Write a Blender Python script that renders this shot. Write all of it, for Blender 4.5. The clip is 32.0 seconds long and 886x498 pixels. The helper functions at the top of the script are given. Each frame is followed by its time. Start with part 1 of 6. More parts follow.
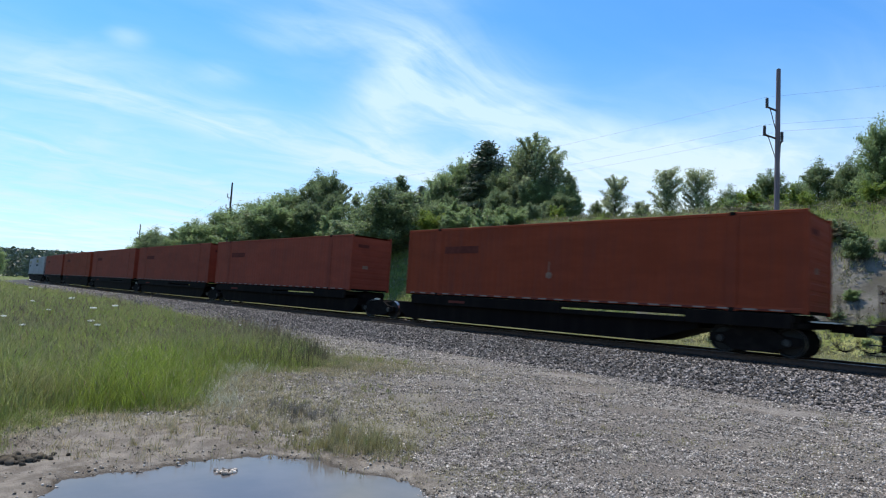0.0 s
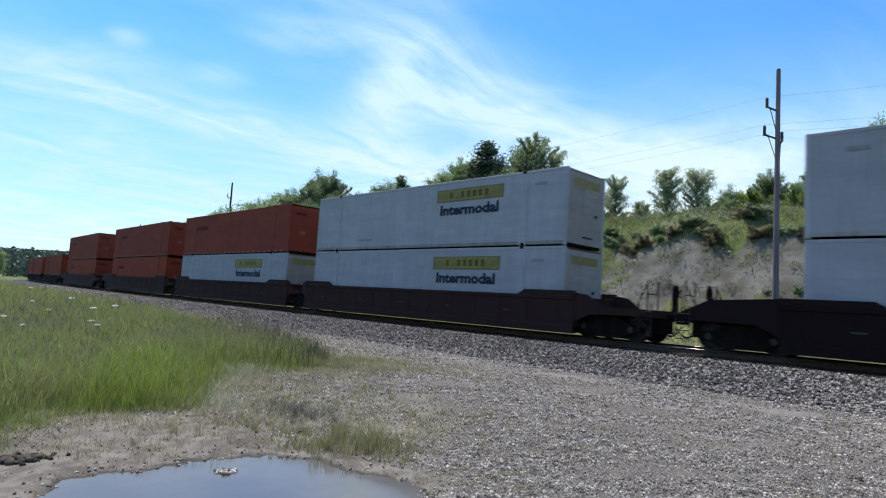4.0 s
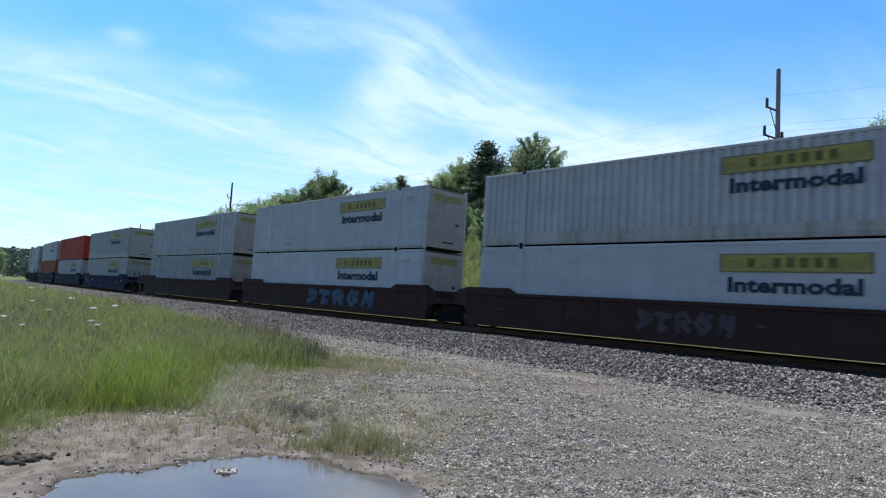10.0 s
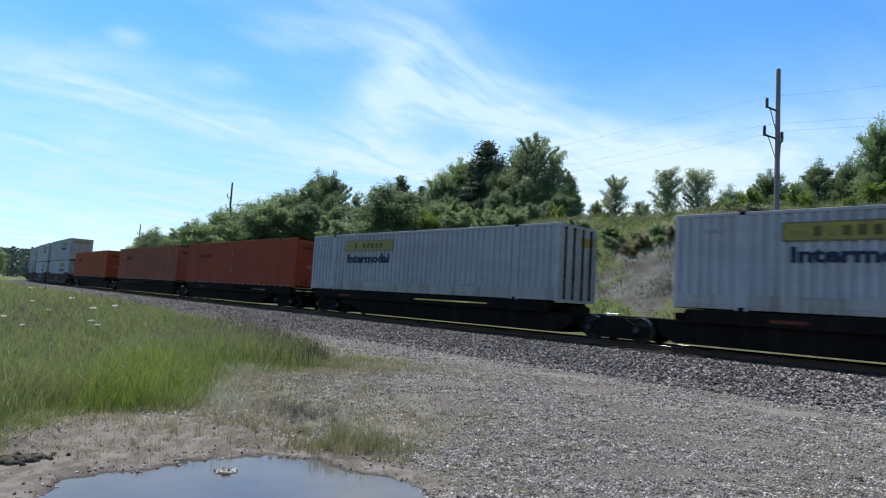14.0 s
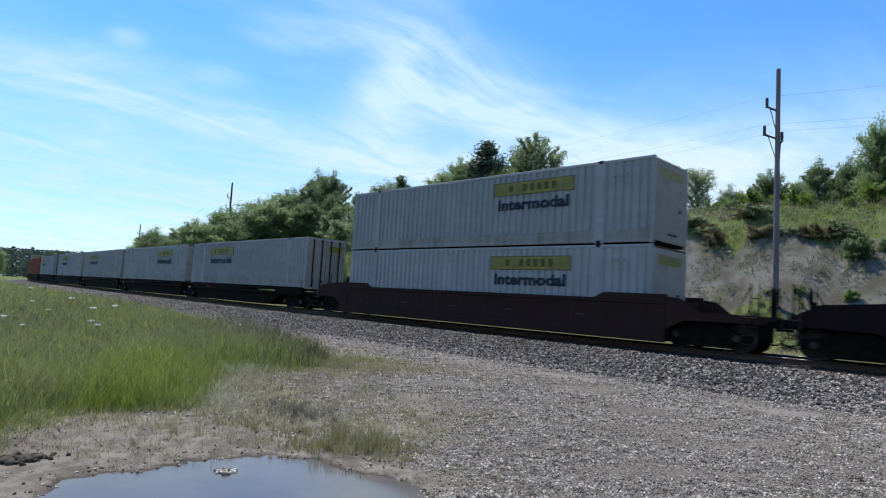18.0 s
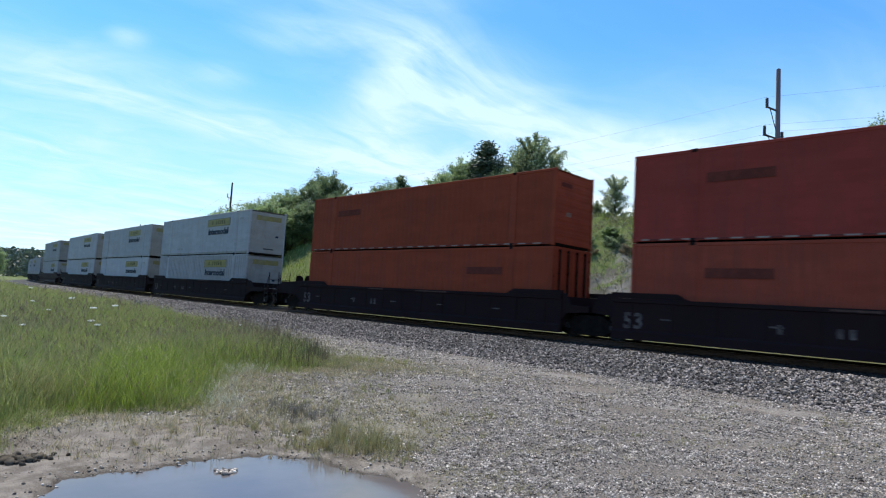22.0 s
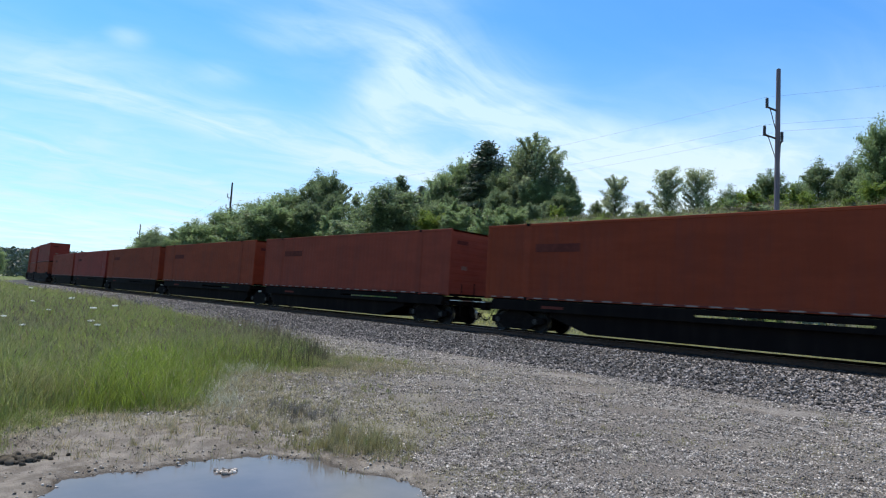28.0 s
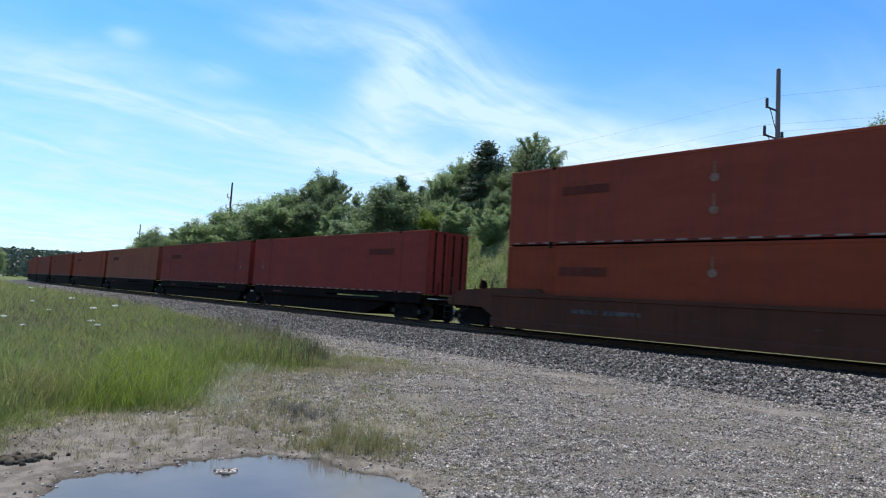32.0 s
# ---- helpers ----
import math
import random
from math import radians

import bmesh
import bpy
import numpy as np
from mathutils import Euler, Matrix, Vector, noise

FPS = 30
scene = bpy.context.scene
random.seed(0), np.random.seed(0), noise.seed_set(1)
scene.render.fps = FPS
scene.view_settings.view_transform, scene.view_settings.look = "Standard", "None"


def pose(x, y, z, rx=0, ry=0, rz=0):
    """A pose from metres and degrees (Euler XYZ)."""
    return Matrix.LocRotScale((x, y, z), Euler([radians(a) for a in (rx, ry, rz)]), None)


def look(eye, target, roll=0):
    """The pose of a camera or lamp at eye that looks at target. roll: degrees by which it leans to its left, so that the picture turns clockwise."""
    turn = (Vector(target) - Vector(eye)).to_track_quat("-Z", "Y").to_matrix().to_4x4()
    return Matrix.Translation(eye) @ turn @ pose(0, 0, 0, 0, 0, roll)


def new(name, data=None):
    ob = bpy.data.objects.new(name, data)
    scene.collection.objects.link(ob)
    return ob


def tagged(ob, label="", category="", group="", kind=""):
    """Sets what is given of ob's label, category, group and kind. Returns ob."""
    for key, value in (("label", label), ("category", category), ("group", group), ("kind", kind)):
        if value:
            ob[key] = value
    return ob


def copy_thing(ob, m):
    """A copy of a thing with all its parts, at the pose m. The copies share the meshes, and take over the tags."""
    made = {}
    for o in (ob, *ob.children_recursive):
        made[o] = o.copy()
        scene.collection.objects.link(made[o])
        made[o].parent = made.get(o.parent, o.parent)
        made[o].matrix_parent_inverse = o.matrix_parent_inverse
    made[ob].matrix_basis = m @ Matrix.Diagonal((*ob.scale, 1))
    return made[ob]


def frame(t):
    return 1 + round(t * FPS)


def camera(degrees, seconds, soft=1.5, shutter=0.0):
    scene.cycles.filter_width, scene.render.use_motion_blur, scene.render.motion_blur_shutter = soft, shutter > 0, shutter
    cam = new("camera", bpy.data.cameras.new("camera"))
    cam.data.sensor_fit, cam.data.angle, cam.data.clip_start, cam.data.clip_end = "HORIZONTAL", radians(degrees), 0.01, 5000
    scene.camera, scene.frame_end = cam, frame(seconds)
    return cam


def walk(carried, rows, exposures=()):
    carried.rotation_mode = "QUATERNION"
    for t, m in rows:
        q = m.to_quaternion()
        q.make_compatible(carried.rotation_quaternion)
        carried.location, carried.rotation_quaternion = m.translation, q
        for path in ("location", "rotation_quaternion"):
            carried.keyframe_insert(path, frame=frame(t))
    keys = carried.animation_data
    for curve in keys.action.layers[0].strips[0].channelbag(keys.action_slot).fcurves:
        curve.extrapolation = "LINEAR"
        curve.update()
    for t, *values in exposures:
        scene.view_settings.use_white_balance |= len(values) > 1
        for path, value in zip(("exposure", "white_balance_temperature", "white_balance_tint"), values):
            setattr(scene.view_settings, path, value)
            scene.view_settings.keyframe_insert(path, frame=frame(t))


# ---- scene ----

# ------------------------------------------------------------------ camera
EYE = Vector((0.0, 0.0, 1.018))
PITCH, ROLL = 0.08489, 3.504
cam = camera(72.84, 32.0, soft=1.15, shutter=0.14)
AIM = EYE + Vector((0.0, math.cos(PITCH), math.sin(PITCH)))
walk(cam, [(0.0, look(EYE, AIM, ROLL)), (32.0, look(EYE, AIM, ROLL))], exposures=[(0.0, 0.0), (1.2, 0.0), (3.0, 0.07), (5.6, 0.06), (9.0, 0.09), (11.5, 0.08), (14.0, 0.0), (17.5, -0.02), (20.0, 0.06), (22.0, 0.15), (24.0, 0.20), (25.3, 0.17), (28.0, 0.02), (32.0, 0.03)])

# ------------------------------------------------------------------ world and sun
SUN_AZ, SUN_EL = math.atan2(0.837, -0.548), radians(62)
sun_way = Vector((math.cos(SUN_EL) * math.cos(SUN_AZ), math.cos(SUN_EL) * math.sin(SUN_AZ), math.sin(SUN_EL)))
sun_data = bpy.data.lights.new("sun", "SUN")
sun_data.energy, sun_data.angle, sun_data.color = 5.0, radians(0.55), (1.0, 0.93, 0.82)
sun = new("sun", sun_data)
sun.matrix_basis = look(sun_way * 100, (0, 0, 0))


def make_world():
    world = bpy.data.worlds.new("sky")
    scene.world = world
    world.use_nodes = True
    nt = world.node_tree
    nt.nodes.clear()
    N, Lk = nt.nodes.new, nt.links.new
    out, bg = N("ShaderNodeOutputWorld"), N("ShaderNodeBackground")
    sky = N("ShaderNodeTexSky")
    sky.sky_type, sky.sun_disc = "NISHITA", False
    sky.sun_elevation, sky.sun_rotation = SUN_EL, math.pi / 2 - SUN_AZ
    sky.air_density, sky.dust_density, sky.ozone_density = 1.0, 0.25, 2.2
    co, sep = N("ShaderNodeTexCoord"), N("ShaderNodeSeparateXYZ")
    Lk(co.outputs["Generated"], sep.inputs[0])

    def m(op, a, b=None, c=None):
        n = N("ShaderNodeMath")
        n.operation = op
        for i, v in enumerate((a, b, c)):
            if v is None:
                continue
            if isinstance(v, (int, float)):
                n.inputs[i].default_value = v
            else:
                Lk(v, n.inputs[i])
        return n.outputs[0]

    zz = m("ADD", m("MAXIMUM", sep.outputs[2], 0.0), 0.12)
    comb = N("ShaderNodeCombineXYZ")
    Lk(m("DIVIDE", sep.outputs[0], zz), comb.inputs[0])
    Lk(m("DIVIDE", sep.outputs[1], zz), comb.inputs[1])

    # the wind has bent the streaks
    bend = N("ShaderNodeTexNoise")
    bend.inputs["Scale"].default_value, bend.inputs["Detail"].default_value = 0.85, 3
    Lk(comb.outputs[0], bend.inputs["Vector"])
    centre = N("ShaderNodeVectorMath")
    centre.operation = "SUBTRACT"
    Lk(bend.outputs["Color"], centre.inputs[0])
    centre.inputs[1].default_value = (0.5, 0.5, 0.5)
    bent = N("ShaderNodeVectorMath")
    bent.operation = "MULTIPLY_ADD"
    Lk(centre.outputs[0], bent.inputs[0])
    bent.inputs[1].default_value = (0.55, 0.55, 0)
    Lk(comb.outputs[0], bent.inputs[2])

    bent2 = N("ShaderNodeVectorMath")
    bent2.operation = "MULTIPLY_ADD"
    Lk(centre.outputs[0], bent2.inputs[0])
    bent2.inputs[1].default_value = (0.30, 0.30, 0)
    Lk(comb.outputs[0], bent2.inputs[2])

    def clouds(angle, sx, sy, scale, detail, warp, lo, hi, seed):
        turn = N("ShaderNodeMapping")
        turn.inputs["Rotation"].default_value = (0, 0, radians(-angle))
        Lk(bent.outputs[0], turn.inputs[0])
        mp = N("ShaderNodeMapping")
        mp.inputs["Scale"].default_value = (sx, sy, 1)
        mp.inputs["Location"].default_value = (seed, seed * 0.7, seed * 1.3)
        Lk(turn.outputs[0], mp.inputs[0])
        nz = N("ShaderNodeTexNoise")
        nz.inputs["Scale"].default_value, nz.inputs["Detail"].default_value = scale, detail
        nz.inputs["Roughness"].default_value, nz.inputs["Distortion"].default_value = 0.58, warp
        Lk(mp.outputs[0], nz.inputs["Vector"])
        r = N("ShaderNodeMapRange")
        r.interpolation_type = "SMOOTHSTEP"
        r.inputs[1].default_value, r.inputs[2].default_value = lo, hi
        Lk(nz.outputs[0], r.inputs[0])
        return r.outputs[0]

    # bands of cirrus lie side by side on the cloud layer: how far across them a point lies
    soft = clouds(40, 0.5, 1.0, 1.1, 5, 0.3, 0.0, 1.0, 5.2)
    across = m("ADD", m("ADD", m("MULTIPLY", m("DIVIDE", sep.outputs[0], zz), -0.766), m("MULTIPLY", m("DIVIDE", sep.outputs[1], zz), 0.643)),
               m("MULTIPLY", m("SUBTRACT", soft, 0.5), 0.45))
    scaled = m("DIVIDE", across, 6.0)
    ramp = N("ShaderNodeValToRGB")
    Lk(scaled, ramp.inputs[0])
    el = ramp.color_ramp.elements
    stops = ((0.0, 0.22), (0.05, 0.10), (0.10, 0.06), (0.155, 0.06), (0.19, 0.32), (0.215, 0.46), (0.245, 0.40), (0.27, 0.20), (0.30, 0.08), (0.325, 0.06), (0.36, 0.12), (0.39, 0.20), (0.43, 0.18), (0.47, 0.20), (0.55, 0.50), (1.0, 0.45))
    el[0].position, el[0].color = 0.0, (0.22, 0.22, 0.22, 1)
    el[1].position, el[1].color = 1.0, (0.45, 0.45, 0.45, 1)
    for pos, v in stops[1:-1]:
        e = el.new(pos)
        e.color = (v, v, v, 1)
    fine = clouds(CLOUD_TURN, 0.42, 1.5, 1.8, 12, 1.5, 0.26, 0.74, 8.4)
    puff = clouds(CLOUD_TURN - 25, 0.6, 1.0, 4.5, 8, 0.6, 0.30, 0.72, 2.7)
    wisps = None
    for cx, cy, turn, ln, wd, k in WISPS:
        at = N("ShaderNodeMapping")
        at.vector_type = "TEXTURE"
        at.inputs["Location"].default_value, at.inputs["Rotation"].default_value, at.inputs["Scale"].default_value = (cx, cy, 0), (0, 0, radians(turn)), (ln, wd, 1)
        Lk(bent2.outputs[0], at.inputs[0])
        far = N("ShaderNodeVectorMath")
        far.operation = "LENGTH"
        Lk(at.outputs[0], far.inputs[0])
        one = N("ShaderNodeMapRange")
        one.interpolation_type = "SMOOTHSTEP"
        one.inputs[1].default_value, one.inputs[2].default_value, one.inputs[3].default_value, one.inputs[4].default_value = 0.0, 1.25, k, 0.0
        Lk(far.outputs["Value"], one.inputs[0])
        wisps = one.outputs[0] if wisps is None else m("ADD", wisps, one.outputs[0])
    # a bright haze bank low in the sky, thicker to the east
    haze = N("ShaderNodeMapRange")
    haze.interpolation_type = "SMOOTHSTEP"
    haze.inputs[1].default_value, haze.inputs[2].default_value = 0.07, 0.43
    haze.inputs[3].default_value, haze.inputs[4].default_value = 1.0, 0.0
    Lk(sep.outputs[2], haze.inputs[0])
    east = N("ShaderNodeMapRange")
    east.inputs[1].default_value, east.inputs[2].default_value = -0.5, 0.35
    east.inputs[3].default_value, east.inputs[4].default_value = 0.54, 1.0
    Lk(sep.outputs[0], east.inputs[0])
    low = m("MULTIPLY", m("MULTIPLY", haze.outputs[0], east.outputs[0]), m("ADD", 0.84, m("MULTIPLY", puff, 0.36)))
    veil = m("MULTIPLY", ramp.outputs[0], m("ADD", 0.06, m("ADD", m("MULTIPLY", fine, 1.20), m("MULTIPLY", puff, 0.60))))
    wisp = m("MULTIPLY", wisps, m("ADD", 0.12, m("ADD", m("MULTIPLY", fine, 0.95), m("MULTIPLY", puff, 0.60))))
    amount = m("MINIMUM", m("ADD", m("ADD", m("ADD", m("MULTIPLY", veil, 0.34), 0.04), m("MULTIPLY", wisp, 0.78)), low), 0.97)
    # the lowest air is whiter than the cirrus
    pale = N("ShaderNodeMapRange")
    pale.interpolation_type = "SMOOTHSTEP"
    pale.inputs[1].default_value, pale.inputs[2].default_value, pale.inputs[3].default_value, pale.inputs[4].default_value = 0.10, 0.34, 1.0, 0.0
    Lk(sep.outputs[2], pale.inputs[0])
    milk = N("ShaderNodeMix")
    milk.data_type = "RGBA"
    glow = N("ShaderNodeMapRange")
    glow.interpolation_type = "SMOOTHSTEP"
    glow.inputs[1].default_value, glow.inputs[2].default_value, glow.inputs[3].default_value, glow.inputs[4].default_value = -0.45, 0.25, 0.0, 1.0
    Lk(sep.outputs[0], glow.inputs[0])
    ground_haze = N("ShaderNodeMapRange")
    ground_haze.interpolation_type = "SMOOTHSTEP"
    ground_haze.inputs[1].default_value, ground_haze.inputs[2].default_value, ground_haze.inputs[3].default_value, ground_haze.inputs[4].default_value = 0.04, 0.15, 0.85, 0.0
    Lk(sep.outputs[2], ground_haze.inputs[0])
    Lk(m("MAXIMUM", m("MULTIPLY", pale.outputs[0], glow.outputs[0]), ground_haze.outputs[0]), milk.inputs[0])
    milk.inputs[6].default_value, milk.inputs[7].default_value = (4.80, 6.50, 7.75, 1), (6.5, 7.25, 7.65, 1)
    gain = N("ShaderNodeMix")
    gain.data_type, gain.blend_type = "RGBA", "MULTIPLY"
    gain.inputs[0].default_value = 1.0
    Lk(sky.outputs[0], gain.inputs[6])
    gain.inputs[7].default_value = (0.42, 1.02, 1.50, 1)
    mix = N("ShaderNodeMix")
    mix.data_type = "RGBA"
    Lk(amount, mix.inputs[0])
    Lk(gain.outputs[2], mix.inputs[6])
    Lk(milk.outputs[2], mix.inputs[7])
    Lk(mix.outputs[2], bg.inputs[0])
    bg.inputs[1].default_value = 0.14
    Lk(bg.outputs[0], out.inputs[0])


# x, y, turn, reach along and across, and thickness of the brighter wisps on the cloud layer
WISPS = ((-1.32, 2.07, 45.7, 0.43, 0.36, 0.55), (-0.94, 2.41, 36.6, 0.33, 0.25, 0.57), (-0.36, 2.73, 21.3, 0.65, 0.40, 0.57), (-0.48, 1.74, 9.3, 0.20, 0.13, 0.52),
         (-1.03, 1.77, 36.5, 0.08, 0.09, 0.34), (-0.14, 1.87, 70.0, 0.23, 0.21, 0.41), (0.10, 2.06, 64.2, 0.41, 0.30, 0.66), (-0.19, 2.29, 12.0, 0.28, 0.38, 0.52),
         (-0.18, 1.60, 17.9, 0.29, 0.35, 0.34), (-0.83, 2.03, 42.1, 0.12, 0.14, 0.29), (-0.25, 2.17, 80.3, 0.23, 0.13, 0.40), (0.53, 2.54, 21.0, 0.57, 0.44, 0.52),
         (-1.71, 2.71, 7.9, 0.43, 0.33, 0.29), (1.09, 2.46, 24.7, 0.34, 0.44, 0.57))
CLOUD_TURN = 48
make_world()

# ------------------------------------------------------------------ materials
MATS = {}


def material(name, c1, c2=None, rough=0.7, metal=0.0, scale=6.0, stretch=(1, 1, 1), bump=0.0, bscale=40.0, dirt=None, dirt_amount=0.0,
             dirt_scale=1.5, dirt_stretch=(1, 1, 1), vary=0.0, spec=0.5, translucent=0.0, island=False, space="Object"):
    if name in MATS:
        return MATS[name]
    mt = bpy.data.materials.new(name)
    MATS[name] = mt
    mt.use_nodes = True
    nt = mt.node_tree
    N, Lk = nt.nodes.new, nt.links.new
    bs = nt.nodes["Principled BSDF"]
    out = nt.nodes["Material Output"]
    co = N("ShaderNodeTexCoord")
    c2 = c2 or tuple(x * 0.8 for x in c1)

    def nz(sc, st, det=6, rg=0.6):
        mp = N("ShaderNodeMapping")
        mp.inputs["Scale"].default_value = st
        Lk(co.outputs[space], mp.inputs[0])
        n = N("ShaderNodeTexNoise")
        n.inputs["Scale"].default_value, n.inputs["Detail"].default_value, n.inputs["Roughness"].default_value = sc, det, rg
        Lk(mp.outputs[0], n.inputs["Vector"])
        return n.outputs[0]

    def mixc(f, a, b, kind="MIX"):
        n = N("ShaderNodeMix")
        n.data_type, n.blend_type = "RGBA", kind
        for v, i in ((f, 0), (a, 6), (b, 7)):
            if isinstance(v, (int, float)):
                n.inputs[i].default_value = v
            elif isinstance(v, tuple):
                n.inputs[i].default_value = (*v, 1)
            else:
                Lk(v, n.inputs[i])
        return n.outputs[2]

    def ramp(v, lo, hi):
        r = N("ShaderNodeMapRange")
        r.interpolation_type = "SMOOTHSTEP"
        r.inputs[1].default_value, r.inputs[2].default_value = lo, hi
        Lk(v, r.inputs[0])
        return r.outputs[0]

    col = mixc(ramp(nz(scale, stretch), 0.32, 0.68), c1, c2)
    if dirt:
        f = N("ShaderNodeMath")
        f.operation = "MULTIPLY"
        Lk(ramp(nz(dirt_scale, dirt_stretch, 8, 0.65), 0.42, 0.72), f.inputs[0])
        f.inputs[1].default_value = dirt_amount
        col = mixc(f.outputs[0], col, dirt)
    if vary:
        if island:
            rnd = N("ShaderNodeNewGeometry").outputs["Random Per Island"]
        else:
            rnd = N("ShaderNodeObjectInfo").outputs["Random"]
        r = N("ShaderNodeMapRange")
        r.inputs[3].default_value, r.inputs[4].default_value = 1 - vary, 1 + vary
        Lk(rnd, r.inputs[0])
        hs = N("ShaderNodeHueSaturation")
        Lk(r.outputs[0], hs.inputs["Value"])
        Lk(col, hs.inputs["Color"])
        col = hs.outputs[0]
    Lk(col, bs.inputs["Base Color"])
    bs.inputs["Roughness"].default_value, bs.inputs["Metallic"].default_value = rough, metal
    bs.inputs["Specular IOR Level"].default_value = spec
    if bump:
        b = N("ShaderNodeBump")
        b.inputs["Strength"].default_value, b.inputs["Distance"].default_value = bump, 0.02
        Lk(nz(bscale, (1, 1, 1), 8, 0.65), b.inputs["Height"])
        Lk(b.outputs[0], bs.inputs["Normal"])
    if translucent:
        tr, ms = N("ShaderNodeBsdfTranslucent"), N("ShaderNodeMixShader")
        Lk(col, tr.inputs[0])
        ms.inputs[0].default_value = translucent
        Lk(bs.outputs[0], ms.inputs[1])
        Lk(tr.outputs[0], ms.inputs[2])
        Lk(ms.outputs[0], out.inputs[0])
    return mt


def paint(name, c, dirt=(0.10, 0.085, 0.07), amount=0.28, spec=0.14):
    return material(name, c, tuple(x * 0.86 for x in c), rough=0.68, scale=1.2, stretch=(0.5, 1, 2), bump=0.05, bscale=18, dirt=dirt,
                    dirt_amount=amount, dirt_scale=1.1, dirt_stretch=(2.2, 1, 0.35), vary=0.10, spec=spec)


RED_DIRT = (0.130, 0.042, 0.032)
WHITE = paint("white_paint", (0.346, 0.341, 0.350), (0.22, 0.205, 0.195), 0.30)
RIBBED = paint("ribbed_white_paint", (0.330, 0.326, 0.332), (0.20, 0.185, 0.175), 0.34)
GREY_WHITE = paint("dull_grey_white_paint", (0.275, 0.270, 0.272), (0.18, 0.168, 0.158), 0.34)
ORANGE = paint("orange_paint", (0.275, 0.058, 0.020), RED_DIRT, 0.40, 0.06)
RUST_ORANGE = paint("faded_orange_paint", (0.238, 0.048, 0.022), RED_DIRT, 0.40, 0.06)
BROWN_RED = paint("brownish_red_paint", (0.236, 0.051, 0.030), RED_DIRT, 0.40, 0.06)
BROWN = paint("weathered_brown_paint", (0.262, 0.082, 0.046), (0.15, 0.055, 0.035), 0.45, 0.08)
DARK_RED = paint("dark_red_paint", (0.238, 0.042, 0.031), RED_DIRT, 0.40, 0.06)
RED = paint("red_paint", (0.33, 0.038, 0.022), RED_DIRT, 0.40, 0.06)
YELLOW = material("yellow_panel", (0.265, 0.200, 0.020), (0.19, 0.142, 0.020), rough=0.6, scale=3, dirt=(0.10, 0.085, 0.03), dirt_amount=0.5, dirt_scale=2.0)
DOOR_WHITE = paint("grimy_white_paint", (0.30, 0.285, 0.262), (0.13, 0.10, 0.065), 0.65)
LETTER = material("dark_lettering", (0.020, 0.030, 0.048), rough=0.6, spec=0.1)
BARS = material("dark_bar_paint", (0.092, 0.026, 0.020), (0.125, 0.036, 0.026), rough=0.9, scale=5, spec=0.05)
CAR_RUST = paint("rusty_brown_car_paint", (0.100, 0.040, 0.026), (0.05, 0.03, 0.02), 0.5, 0.05)
CAR_BROWN = paint("brown_car_paint", (0.041, 0.0205, 0.018), (0.03, 0.025, 0.02), 0.6, 0.05)
CAR_BLUE = paint("blue_car_paint", (0.0078, 0.0100, 0.029), (0.02, 0.02, 0.025), 0.6, 0.05)
CAR_DARK = paint("dark_car_paint", (0.0178, 0.0108, 0.0110), (0.014, 0.011, 0.012), 0.6, 0.03)
CAR_PURPLE = paint("dark_plum_car_paint", (0.0188, 0.0110, 0.0118), (0.016, 0.013, 0.014), 0.5, 0.03)
CAR_BLACK = paint("black_car_paint", (0.0098, 0.0078, 0.0074), (0.026, 0.020, 0.016), 0.4, 0.02)
STEEL_BLACK = material("grimy_black_steel", (0.0072, 0.0060, 0.0056), (0.0145, 0.0115, 0.0100), rough=0.85, scale=5, bump=0.2, spec=0.04)
TREAD = material("polished_wheel_tread", (0.50, 0.48, 0.45), (0.36, 0.34, 0.32), rough=0.3, metal=1.0, scale=6)
TURF = material("dark_turf", (0.055, 0.047, 0.036), (0.090, 0.076, 0.058), rough=0.95, scale=9, vary=0.4, island=True, spec=0.1)
CLOD = material("dry_mud_clods", (0.25, 0.215, 0.172), (0.14, 0.118, 0.092), rough=0.95, scale=12, vary=0.6, island=True, spec=0.1)
WHEEL_STEEL = material("worn_wheel_steel", (0.014, 0.012, 0.011), (0.009, 0.008, 0.008), rough=0.6, metal=0.3, scale=8)
BRIGHT = material("galvanised_steel", (0.45, 0.45, 0.44), rough=0.4, metal=0.7, scale=9)
END_YELLOW = material("faded_olive_panel", (0.215, 0.178, 0.045), (0.155, 0.128, 0.038), rough=0.6, scale=3, dirt=(0.20, 0.18, 0.14), dirt_amount=0.6, dirt_scale=2.0)
SCROLL = material("olive_scroll", (0.150, 0.125, 0.022), (0.20, 0.155, 0.022), rough=0.6, scale=9)
SIGN_BAR = material("worn_dark_bar", (0.060, 0.052, 0.022), (0.12, 0.10, 0.03), rough=0.6, scale=14, spec=0.1)
FAINT = material("faint_grey_lettering", (0.17, 0.17, 0.175), (0.24, 0.235, 0.23), rough=0.6, scale=12)
BARS_DARK = material("dark_panel_edge", (0.07, 0.062, 0.03), (0.13, 0.11, 0.05), rough=0.6, scale=8)
DULL = material("faded_pale_marking", (0.24, 0.155, 0.115), (0.17, 0.095, 0.07), rough=0.85, scale=9, spec=0.08)
MARK = material("faded_white_marking", (0.115, 0.098, 0.090), (0.045, 0.037, 0.035), rough=0.85, scale=6, spec=0.08)
CAP = material("worn_bearing_steel", (0.035, 0.033, 0.031), (0.018, 0.017, 0.016), rough=0.5, metal=0.5, scale=9)
WORN_MARK = material("worn_brown_stencil", (0.085, 0.055, 0.045), (0.06, 0.034, 0.027), rough=0.85, scale=9, spec=0.05)
